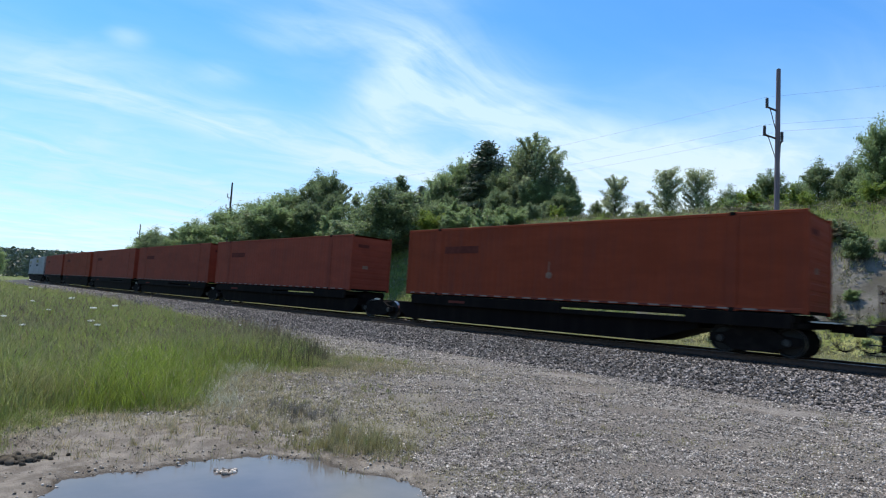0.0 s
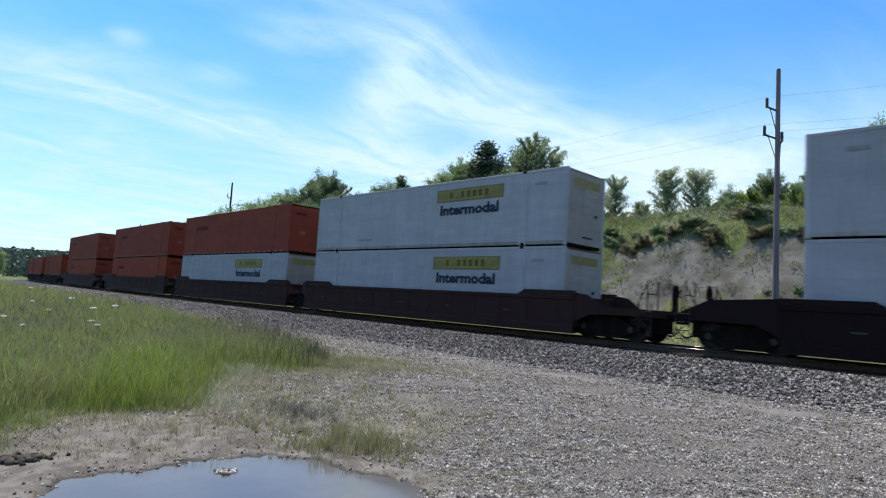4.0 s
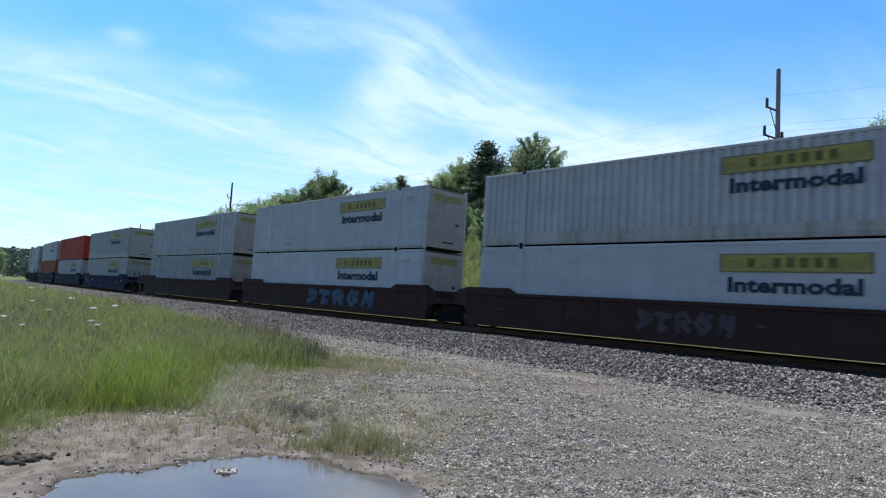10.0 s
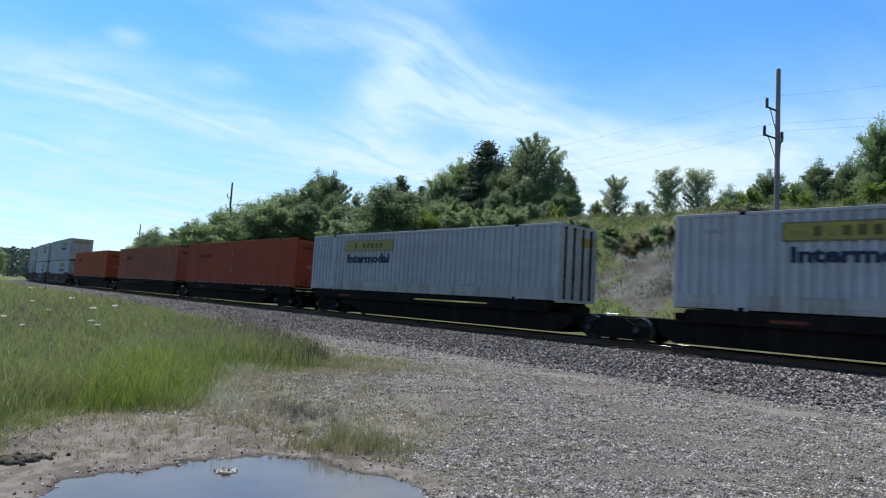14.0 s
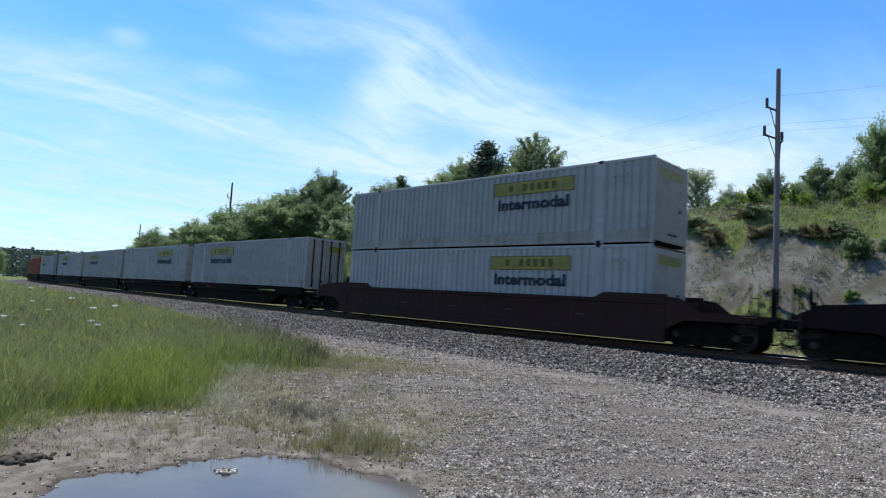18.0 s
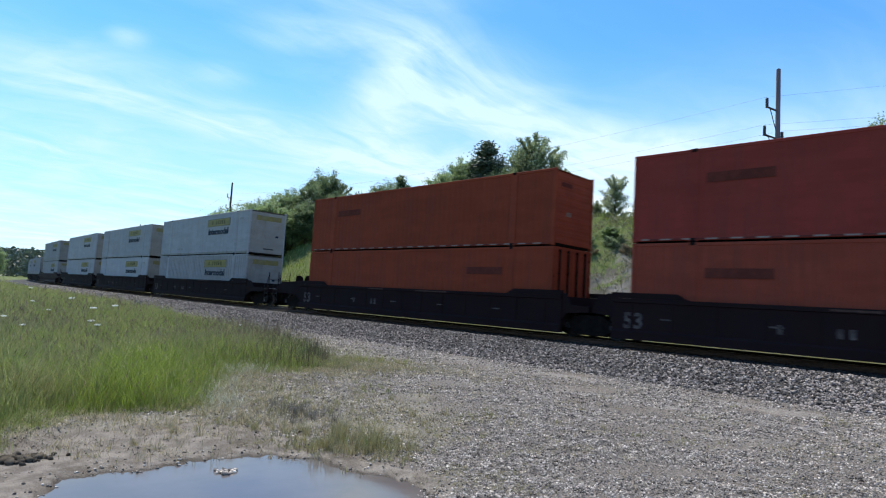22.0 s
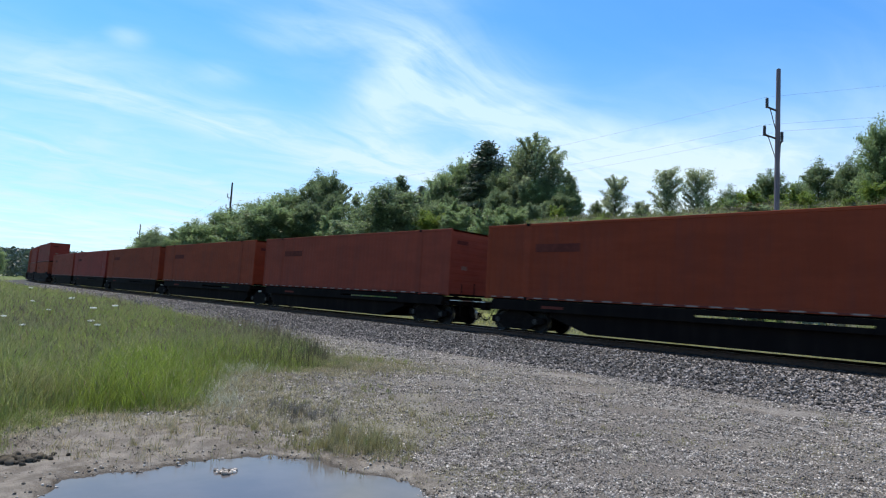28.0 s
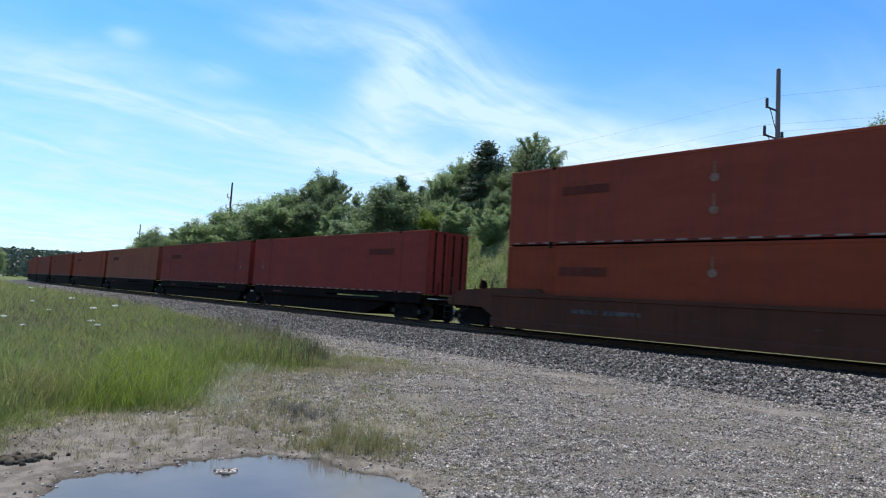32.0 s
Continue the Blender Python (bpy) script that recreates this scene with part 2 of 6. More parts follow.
SAFETY = material("yellow_marking", (0.26, 0.21, 0.06), (0.12, 0.10, 0.05), rough=0.7, scale=7)
SPRAY = material("blue_spray_paint", (0.036, 0.070, 0.125), (0.066, 0.118, 0.178), rough=0.6, scale=2.5)
SPRAY_EDGE = material("dark_blue_spray_outline", (0.012, 0.022, 0.060), (0.02, 0.03, 0.07), rough=0.6, scale=3)
PALE_SPRAY = material("faded_pale_spray_paint", (0.085, 0.062, 0.075), (0.048, 0.034, 0.044), rough=0.7, scale=2.0)


def tape_material():
    """Reflective tape in white and red lengths of about half a metre."""
    mt = bpy.data.materials.new("reflective_tape")
    mt.use_nodes = True
    nt = mt.node_tree
    N, Lk = nt.nodes.new, nt.links.new
    bs = nt.nodes["Principled BSDF"]
    co, sep, fr, gt, mx = N("ShaderNodeTexCoord"), N("ShaderNodeSeparateXYZ"), N("ShaderNodeMath"), N("ShaderNodeMath"), N("ShaderNodeMix")
    Lk(co.outputs["Object"], sep.inputs[0])
    fr.operation, gt.operation = "FRACT", "GREATER_THAN"
    tw = N("ShaderNodeMath")
    tw.operation = "MULTIPLY"
    Lk(sep.outputs[0], tw.inputs[0])
    tw.inputs[1].default_value = 1.4
    Lk(tw.outputs[0], fr.inputs[0])
    Lk(fr.outputs[0], gt.inputs[0])
    gt.inputs[1].default_value = 0.5
    mx.data_type = "RGBA"
    Lk(gt.outputs[0], mx.inputs[0])
    mx.inputs[6].default_value, mx.inputs[7].default_value = (0.10, 0.025, 0.02, 1), (0.23, 0.195, 0.170, 1)
    Lk(mx.outputs[2], bs.inputs["Base Color"])
    bs.inputs["Roughness"].default_value, bs.inputs["Specular IOR Level"].default_value = 0.7, 0.15
    return mt


TAPE = tape_material()
RAIL_SIDE = material("rusty_rail", (0.085, 0.045, 0.028), (0.05, 0.03, 0.02), rough=0.85, scale=12, bump=0.2)
RAIL_HEAD = material("polished_rail_head", (0.55, 0.52, 0.48), (0.42, 0.38, 0.34), rough=0.42, metal=1.0, scale=3, stretch=(1, 1, 1))
TIE = material("weathered_tie_wood", (0.075, 0.060, 0.048), (0.045, 0.036, 0.03), rough=0.9, scale=4, stretch=(8, 1, 1), bump=0.5, vary=0.25)
# darker stone colour that paints the train's shade beside the rails
SHADED_STONE = material("shaded_ballast_stone", (0.045, 0.036, 0.030), (0.016, 0.013, 0.011), rough=0.8, scale=9.0, vary=0.5, island=True, spec=0.2)
STONE = material("grey_ballast_stone", (0.290, 0.255, 0.232), (0.018, 0.015, 0.014), rough=0.85, scale=9.0, vary=0.95, island=True)
# near black: shade between the loose stones is put into the bed's colour
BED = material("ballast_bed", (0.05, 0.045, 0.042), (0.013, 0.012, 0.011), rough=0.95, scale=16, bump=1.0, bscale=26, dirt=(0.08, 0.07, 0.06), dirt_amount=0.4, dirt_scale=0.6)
PEBBLE = material("pale_gravel_stone", (0.47, 0.415, 0.358), (0.078, 0.066, 0.056), rough=0.85, scale=9.0, vary=0.85, island=True)
BARK = material("bark", (0.115, 0.095, 0.075), (0.06, 0.05, 0.04), rough=0.95, scale=5, stretch=(3, 3, 0.6), bump=0.6, bscale=14)
POLE_WOOD = material("weathered_pole_wood", (0.175, 0.150, 0.165), (0.115, 0.098, 0.110), rough=0.85, scale=3, stretch=(6, 6, 0.25), bump=0.3, bscale=20)
DARK_POLE = material("creosoted_pole_wood", (0.060, 0.050, 0.045), (0.035, 0.03, 0.03), rough=0.85, scale=3, stretch=(6, 6, 0.25), bump=0.3)
RUBBER = material("dark_insulator", (0.05, 0.045, 0.045), rough=0.4)
WIRE = material("wire", (0.10, 0.10, 0.11), rough=0.5, metal=0.6)


def leaf(name, c, c2, tr=0.68, vary=0.35):
    return material(name, c, c2, rough=0.48, scale=0.35, vary=vary, island=True, translucent=tr, spec=0.5)


LEAF_OAK = leaf("dark_green_leaves", (0.195, 0.259, 0.127), (0.140, 0.195, 0.095))
LEAF_MID = leaf("green_leaves", (0.275, 0.360, 0.165), (0.195, 0.275, 0.122))
LEAF_PALE = leaf("pale_green_leaves", (0.293, 0.354, 0.201), (0.220, 0.281, 0.146))
LEAF_ASPEN = leaf("pale_aspen_leaves", (0.36, 0.41, 0.25), (0.28, 0.33, 0.19), 0.7)
LEAF_LIGHT = leaf("fresh_green_leaves", (0.232, 0.305, 0.061), (0.159, 0.232, 0.055))
BROWN_BRUSH = leaf("brownish_brush_leaves", (0.200, 0.165, 0.095), (0.150, 0.135, 0.075), 0.5)
LEAF_FIR = leaf("dark_conifer_needles", (0.116, 0.159, 0.098), (0.079, 0.112, 0.071), 0.3)
LEAF_FAR = leaf("distant_dark_leaves", (0.070, 0.100, 0.072), (0.050, 0.078, 0.058), 0.3)
SCRUB = leaf("dusty_scrub_leaves", (0.190, 0.195, 0.115), (0.165, 0.155, 0.105), 0.45, 0.3)
GRASS = material("green_grass_blades", (0.176, 0.233, 0.062), (0.288, 0.284, 0.130), rough=0.6, scale=0.8, dirt=(0.235, 0.330, 0.030), dirt_amount=0.75, dirt_scale=0.22, vary=0.5, island=True, translucent=0.55, spec=0.25)
STRAW = material("dry_grass_stalks", (0.37, 0.31, 0.165), (0.29, 0.23, 0.12), rough=0.7, scale=0.6, vary=0.3, island=True, translucent=0.25)
TUFT = material("drying_grass_blades", (0.250, 0.240, 0.098), (0.360, 0.310, 0.190), rough=0.7, scale=1.4, vary=0.4, island=True, translucent=0.4, spec=0.2)
SILVER = material("silvery_dry_grass", (0.50, 0.49, 0.37), (0.38, 0.37, 0.26), rough=0.7, scale=1.4, vary=0.3, island=True, translucent=0.3, spec=0.3)
SEED = material("reddish_seed_heads", (0.190, 0.140, 0.098), (0.140, 0.110, 0.075), rough=0.8, scale=0.6, vary=0.3, island=True, translucent=0.2)
SPIKE = material("dark_seed_spikes", (0.120, 0.098, 0.060), (0.095, 0.098, 0.048), rough=0.8, scale=0.8, vary=0.4, island=True, translucent=0.25)
HEADS = material("pale_green_grass_heads", (0.36, 0.37, 0.17), (0.30, 0.27, 0.14), rough=0.7, scale=0.6, vary=0.3, island=True, translucent=0.4)
PETAL = material("white_petals", (0.72, 0.72, 0.66), (0.62, 0.63, 0.52), rough=0.7, scale=20, translucent=0.2)
LUSH = material("lush_grass_blades", (0.237, 0.297, 0.057), (0.182, 0.248, 0.044), rough=0.55, scale=1.1, vary=0.45, island=True, translucent=0.6, spec=0.3)
DUSK = material("dusky_grass_blades", (0.259, 0.255, 0.132), (0.215, 0.231, 0.105), rough=0.65, scale=0.9, vary=0.45, island=True, translucent=0.45, spec=0.25)
GREY_WEED = material("grey_purple_weeds", (0.205, 0.185, 0.160), (0.155, 0.145, 0.115), rough=0.8, scale=2.0, vary=0.4, island=True, translucent=0.3, spec=0.2)
STRIP = material("thin_dry_grass", (0.290, 0.265, 0.165), (0.225, 0.225, 0.110), rough=0.75, scale=0.7, vary=0.35, island=True, translucent=0.4, spec=0.2)
VERGE = material("pale_verge_grass", (0.385, 0.385, 0.205), (0.43, 0.41, 0.26), rough=0.7, scale=0.5, vary=0.3, island=True, translucent=0.5, spec=0.2)
DRY = material("bleached_dry_grass", (0.500, 0.440, 0.290), (0.380, 0.325, 0.200), rough=0.75, scale=1.2, vary=0.35, island=True, translucent=0.4, spec=0.2)
LITTER = material("dark_dead_grass", (0.060, 0.050, 0.036), (0.100, 0.086, 0.060), rough=0.9, scale=2.0, vary=0.5, island=True, spec=0.1)
STALK = material("green_stalk", (0.10, 0.15, 0.04), rough=0.7)


# ------------------------------------------------------------------ the line of the track
TRACK_D, TRACK_TH, K0, KS, K1 = 27.778, 0.79019, 0.000975, 61.26, 0.001993
SPEED, SLOW = 22.4066, -0.02079
S_GRID = np.arange(-800.0, 860.0, 0.5)
_k = K0 + (K1 - K0) * np.clip((S_GRID - KS) / 80.0, 0, 1)
_th = np.concatenate([[0], np.cumsum((_k[1:] + _k[:-1]) / 2 * 0.5)])
_i0 = int(np.argmin(abs(S_GRID)))
T_TH = _th - _th[_i0] + TRACK_TH
_dx, _dy = -np.cos(T_TH), np.sin(T_TH)
T_X = np.concatenate([[0], np.cumsum((_dx[1:] + _dx[:-1]) / 2 * 0.5)])
T_Y = np.concatenate([[0], np.cumsum((_dy[1:] + _dy[:-1]) / 2 * 0.5)])
T_X, T_Y = T_X - T_X[_i0], T_Y - T_Y[_i0] + TRACK_D


def on_track(s, off=0.0):
    """x and y at s metres along the track, off metres beyond it (away from the yard), and the heading there."""
    th = np.interp(s, S_GRID, T_TH)
    return np.interp(s, S_GRID, T_X) + off * np.sin(th), np.interp(s, S_GRID, T_Y) + off * np.cos(th), th


def track_coords(x, y):
    """Nearest s and signed distance beyond the track, for arrays."""
    x, y = np.asarray(x, float), np.asarray(y, float)
    sx, sy, st, ss = T_X[::6], T_Y[::6], T_TH[::6], S_GRID[::6]
    s_out, o_out = np.empty(len(x)), np.empty(len(x))
    for a in range(0, len(x), 4000):
        px, py = x[a:a + 4000, None], y[a:a + 4000, None]
        i = np.argmin((px - sx) ** 2 + (py - sy) ** 2, axis=1)
        ex, ey = px[:, 0] - sx[i], py[:, 0] - sy[i]
        s_out[a:a + 4000] = ss[i] + ex * -np.cos(st[i]) + ey * np.sin(st[i])
        o_out[a:a + 4000] = ex * np.sin(st[i]) + ey * np.cos(st[i])
    return s_out, o_out


def sstep(v, lo, hi):
    t = np.clip((v - lo) / (hi - lo), 0, 1)
    return t * t * (3 - 2 * t)


def wave_noise(x, y, scale, seed):
    r = np.random.RandomState(seed)
    out = np.zeros(np.shape(x))
    for i in range(10):
        a, f, p = r.uniform(0, 6.283), r.uniform(0.5, 2.2) / scale, r.uniform(0, 6.283)
        out = out + np.sin((x * math.cos(a) + y * math.sin(a)) * f * 6.283 + p) / 10 ** 0.5 * 0.8
    return out


YARD_Z = -0.65
PUDDLE = ((-4.6, 2.2), (-3.3, 3.6), (-2.86, 4.49), (-2.96, 4.95), (-3.0, 5.24), (-2.86, 5.42), (-2.58, 5.53), (-2.40, 5.76), (-2.25, 5.98), (-2.02, 6.17), (-1.64, 6.36), (-1.15, 6.22),
          (-0.72, 5.94), (-0.38, 5.81), (-0.17, 5.52), (-0.05, 5.2), (0.2, 4.2), (0.1, 2.6), (-1.0, 1.6), (-3.2, 1.3))


def puddle_depth(x, y):
    """How far inside the puddle's shore, in metres (negative outside)."""
    pts = np.array(PUDDLE)
    nx = np.roll(pts, -1, axis=0)
    best, inside = np.full(np.shape(x), 1e9), np.zeros(np.shape(x), bool)
    for (ax, ay), (bx, by) in zip(pts, nx):
        t = np.clip(((x - ax) * (bx - ax) + (y - ay) * (by - ay)) / ((bx - ax) ** 2 + (by - ay) ** 2), 0, 1)
        best = np.minimum(best, np.hypot(x - ax - t * (bx - ax), y - ay - t * (by - ay)))
        cross = ((ay > y) != (by > y)) & (x < (bx - ax) * (y - ay) / (by - ay + 1e-12) + ax)
        inside ^= cross
    shore = 0.05 * wave_noise(x, y, 0.9, 91) + 0.05 * wave_noise(x, y, 0.30, 92) + 0.03 * wave_noise(x, y, 0.11, 93)
    return np.where(inside, best, -best) + np.where(best < 1.5, shore, 0)


def bank_height(s):
    return 1.2 + 7.0 * (1 - sstep(s, 45, 150))


def ground_z(x, y, so=None):
    x, y = np.asarray(x, float), np.asarray(y, float)
    s, off = so if so is not None else track_coords(x, y)
    z = np.full(x.shape, YARD_Z)
    p = puddle_depth(x, y)
    dry = 1 - sstep(p, -1.2, -0.1)
    z = z + 0.05 * wave_noise(x, y, 7.0, 3) * sstep(-off, 6.5, 9) * dry
    z = z + 0.018 * wave_noise(x, y, 0.9, 4) * sstep(-off, 6.2, 8) * (0.35 + 0.65 * dry)
    under = (abs(off) < 5.6)
    z = np.where(under, -0.75, z)
    # verge and cut bank beyond the track
    far = off > 0
    rise = bank_height(s) * sstep(off + 0.5 * wave_noise(x, y, 14.0, 8), 9.0, 21.0) + np.clip(off - 17, 0, 60) * 0.035 * (1 - sstep(s, 60, 160))
    rough = (0.13 * wave_noise(x, y, 3.4, 9) + 0.10 * wave_noise(x, y, 1.4, 10)) * sstep(off, 9, 12) * (1 - sstep(off, 18, 23))
    z = np.where(far & ~under, -0.35 + rise + rough, z)
    # far hills
    dist = np.hypot(x, y)
    hills = sstep(dist, 350, 1500) * 34 * (0.7 + 0.5 * wave_noise(x, y, 900.0, 12)) 
    z = z + np.clip(hills, 0, None)
    z = z - 0.12 * sstep(p, -0.42, 0.42)
    return z


# ------------------------------------------------------------------ mesh helpers
def mesh_object(name, me, mat, parent=None):
    ob = new(name, me)
    if mat and not me.materials:
        me.materials.append(mat)
    ob.parent = parent
    return ob


def part(name, bm, mat, parent=None, label="", smooth=False):
    me = bpy.data.meshes.new(name)
    bm.to_mesh(me)
    bm.free()
    if smooth:
        for p in me.polygons:
            p.use_smooth = True
    ob = mesh_object(name, me, mat, parent)
    if label:
        ob["label"] = label
    return ob


def empty(name, m=None):
    ob = new(name)
    ob.empty_display_size = 0.3
    if m is not None:
        ob.matrix_basis = m
    return ob


def box(bm, x0, x1, y0, y1, z0, z1, bevel=0.0):
    vs = [bm.verts.new((x, y, z)) for x in (x0, x1) for y in (y0, y1) for z in (z0, z1)]
    fs = [bm.faces.new([vs[i] for i in q]) for q in ((0, 1, 3, 2), (4, 6, 7, 5), (0, 4, 5, 1), (2, 3, 7, 6), (0, 2, 6, 4), (1, 5, 7, 3))]
    if bevel:
        es = {e for f in fs for e in f.edges}
        bmesh.ops.bevel(bm, geom=list(es), offset=bevel, segments=1, affect="EDGES")
    return bm


def boxes(*rows, bevel=0.0):
    bm = bmesh.new()
    for r in rows:
        one = bmesh.new()
        box(one, *r, bevel=bevel)
        me = bpy.data.meshes.new("tmp")
        one.to_mesh(me)
        one.free()
        bm.from_mesh(me)
        bpy.data.meshes.remove(me)
    return bm


def tube(bm, a, b, r0, r1=None, seg=8, caps=True):
    a, b = Vector(a), Vector(b)
    r1 = r0 if r1 is None else r1
    w = (b - a).normalized()
    u = w.orthogonal().normalized()
    v = w.cross(u)
    A = [bm.verts.new(a + (u * math.cos(t) + v * math.sin(t)) * r0) for t in [6.28318 * i / seg for i in range(seg)]]
    B = [bm.verts.new(b + (u * math.cos(t) + v * math.sin(t)) * r1) for t in [6.28318 * i / seg for i in range(seg)]]
    for i in range(seg):
        bm.faces.new((A[i], A[(i + 1) % seg], B[(i + 1) % seg], B[i]))
    if caps:
        bm.faces.new(A[::-1])
        bm.faces.new(B)
    return bm


def prism(bm, profile, x0, x1):
    """A profile of (y, z) points pushed from x0 to x1."""
    A = [bm.verts.new((x0, y, z)) for y, z in profile]
    B = [bm.verts.new((x1, y, z)) for y, z in profile]
    n = len(profile)
    for i in range(n):
        bm.faces.new((A[i], A[(i + 1) % n], B[(i + 1) % n], B[i]))
    bm.faces.new(A[::-1])
    bm.faces.new(B)
    bmesh.ops.recalc_face_normals(bm, faces=bm.faces[:])
    return bm


def quads_mesh(name, V, per=4):
    """A mesh of many separate faces: V is (n, per, 3)."""
    V = np.asarray(V, np.float32)
    n = len(V)
    me = bpy.data.meshes.new(name)
    me.vertices.add(n * per)
    me.vertices.foreach_set("co", V.reshape(-1))
    me.loops.add(n * per)
    me.loops.foreach_set("vertex_index", np.arange(n * per, dtype=np.int32))
    me.polygons.add(n)
    me.polygons.foreach_set("loop_start", np.arange(0, n * per, per, dtype=np.int32))
    me.update(calc_edges=True)
    return me


def faces_mesh(name, V, F):
    me = bpy.data.meshes.new(name)
    F = np.asarray(F, np.int32)
    per = F.shape[1]
    me.vertices.add(len(V))
    me.vertices.foreach_set("co", np.asarray(V, np.float32).reshape(-1))
    me.loops.add(F.size)
    me.loops.foreach_set("vertex_index", F.reshape(-1))
    me.polygons.add(len(F))
    me.polygons.foreach_set("loop_start", np.arange(0, F.size, per, dtype=np.int32))
    me.update(calc_edges=True)
    return me


def text_mesh(words, height):
    cu = bpy.data.curves.new("words", "FONT")
    cu.body, cu.size, cu.extrude = words, height / 0.72, 0.004
    cu.align_x, cu.resolution_u, cu.offset = "CENTER", 2, 0.022
    ob = new("words", cu)
    bpy.context.view_layer.update()
    me = bpy.data.meshes.new_from_object(ob)
    bpy.data.objects.remove(ob)
    bpy.data.curves.remove(cu)
    return me


# ------------------------------------------------------------------ ground
MEADOW_Y = (0.0, 5.73, 6.28, 6.75, 7.36, 7.66, 7.93, 8.25, 9.38, 10.18, 11.33, 12.0, 12.74, 13.36, 15.11, 17.32, 20.84, 23.05, 32.06, 50.68, 113.8, 130.0)
MEADOW_X = (-3.6, -4.30, -4.39, -4.36, -4.43, -4.19, -3.84, -3.30, -3.42, -3.67, -3.87, -3.56, -2.84, -2.24, -2.37, -3.42, -5.51, -7.40, -14.24, -28.31, -76.6, -90.0)


def meadow_edge(x, y):
    """How far inside the meadow, in metres."""
    return (np.interp(y, MEADOW_Y, MEADOW_X) - x) + 0.16 * wave_noise(x, y, 1.6, 21)


def ground_material():
    mt = bpy.data.materials.new("yard_ground")
    mt.use_nodes = True
    nt = mt.node_tree
    N, Lk = nt.nodes.new, nt.links.new
    bs = nt.nodes["Principled BSDF"]
    bs.inputs["Roughness"].default_value = 0.95
    bs.inputs["Specular IOR Level"].default_value = 0.2
    co = N("ShaderNodeTexCoord")

    def nz(sc, det=8, rg=0.62):
        n = N("ShaderNodeTexNoise")
        n.inputs["Scale"].default_value, n.inputs["Detail"].default_value, n.inputs["Roughness"].default_value = sc, det, rg
        Lk(co.outputs["Object"], n.inputs["Vector"])
        return n.outputs[0]

    def ramp(v, lo, hi):
        r = N("ShaderNodeMapRange")
        r.interpolation_type = "SMOOTHSTEP"
        r.inputs[1].default_value, r.inputs[2].default_value = lo, hi
        Lk(v, r.inputs[0])
        return r.outputs[0]

    def mixc(f, a, b):
        n = N("ShaderNodeMix")
        n.data_type = "RGBA"
        for v, i in ((f, 0), (a, 6), (b, 7)):
            if isinstance(v, tuple):
                n.inputs[i].default_value = (*v, 1)
            else:
                Lk(v, n.inputs[i])
        return n.outputs[2]

    def attr(name, spread):
        a = N("ShaderNodeAttribute")
        a.attribute_name = name
        m = N("ShaderNodeMath")
        m.operation = "ADD"
        Lk(a.outputs["Fac"], m.inputs[0])
        n = N("ShaderNodeMapRange")
        n.inputs[3].default_value, n.inputs[4].default_value = -spread, spread
        Lk(nz(1.7), n.inputs[0])
        Lk(n.outputs[0], m.inputs[1])
        return ramp(m.outputs[0], 0.35, 0.65)

    grit = nz(38, 6, 0.7)
    gravel = mixc(ramp(grit, 0.40, 0.62), (0.066, 0.056, 0.048), (0.265, 0.230, 0.194))
    gravel = mixc(ramp(nz(0.55), 0.42, 0.66), gravel, mixc(ramp(grit, 0.4, 0.65), (0.142, 0.122, 0.103), (0.255, 0.225, 0.192)))
    turf = mixc(ramp(nz(2.5), 0.35, 0.65), (0.075, 0.115, 0.022), (0.13, 0.155, 0.045))
    turf = mixc(ramp(nz(0.16), 0.45, 0.7), turf, (0.16, 0.155, 0.075))
    mud = mixc(ramp(nz(5.0), 0.35, 0.65), (0.155, 0.130, 0.104), (0.265, 0.230, 0.188))
    mud = mixc(ramp(nz(1.6, 10, 0.7), 0.54, 0.68), mud, (0.115, 0.094, 0.070))
    wet = mixc(ramp(nz(9.0), 0.3, 0.7), (0.075, 0.062, 0.048), (0.12, 0.10, 0.08))
    sand = mixc(ramp(nz(0.8), 0.38, 0.62), (0.100, 0.090, 0.072), (0.190, 0.178, 0.155))
    sand = mixc(ramp(nz(3.2), 0.50, 0.68), sand, (0.090, 0.092, 0.052))
    gravel = mixc(attr("rut", 0.35), gravel, mixc(ramp(nz(14.0), 0.4, 0.62), (0.18, 0.160, 0.138), (0.275, 0.248, 0.217)))
    col = mixc(attr("gravel", 0.15), turf, gravel)
    tan = mixc(ramp(nz(16.0), 0.38, 0.64), (0.175, 0.155, 0.118), (0.315, 0.284, 0.228))
    col = mixc(attr("dry", 0.45), col, tan)
    lawn = mixc(ramp(nz(0.7), 0.35, 0.65), (0.235, 0.265, 0.072), (0.33, 0.315, 0.14))
    col = mixc(attr("verge", 0.2), col, lawn)
    col = mixc(attr("sand", 0.5), col, sand)
    col = mixc(attr("mud", 0.3), col, mud)
    col = mixc(attr("wet", 0.25), col, wet)
    Lk(col, bs.inputs["Base Color"])
    b = N("ShaderNodeBump")
    b.inputs["Strength"].default_value, b.inputs["Distance"].default_value = 0.8, 0.03
    Lk(grit, b.inputs["Height"])
    Lk(b.outputs[0], bs.inputs["Normal"])
    return mt


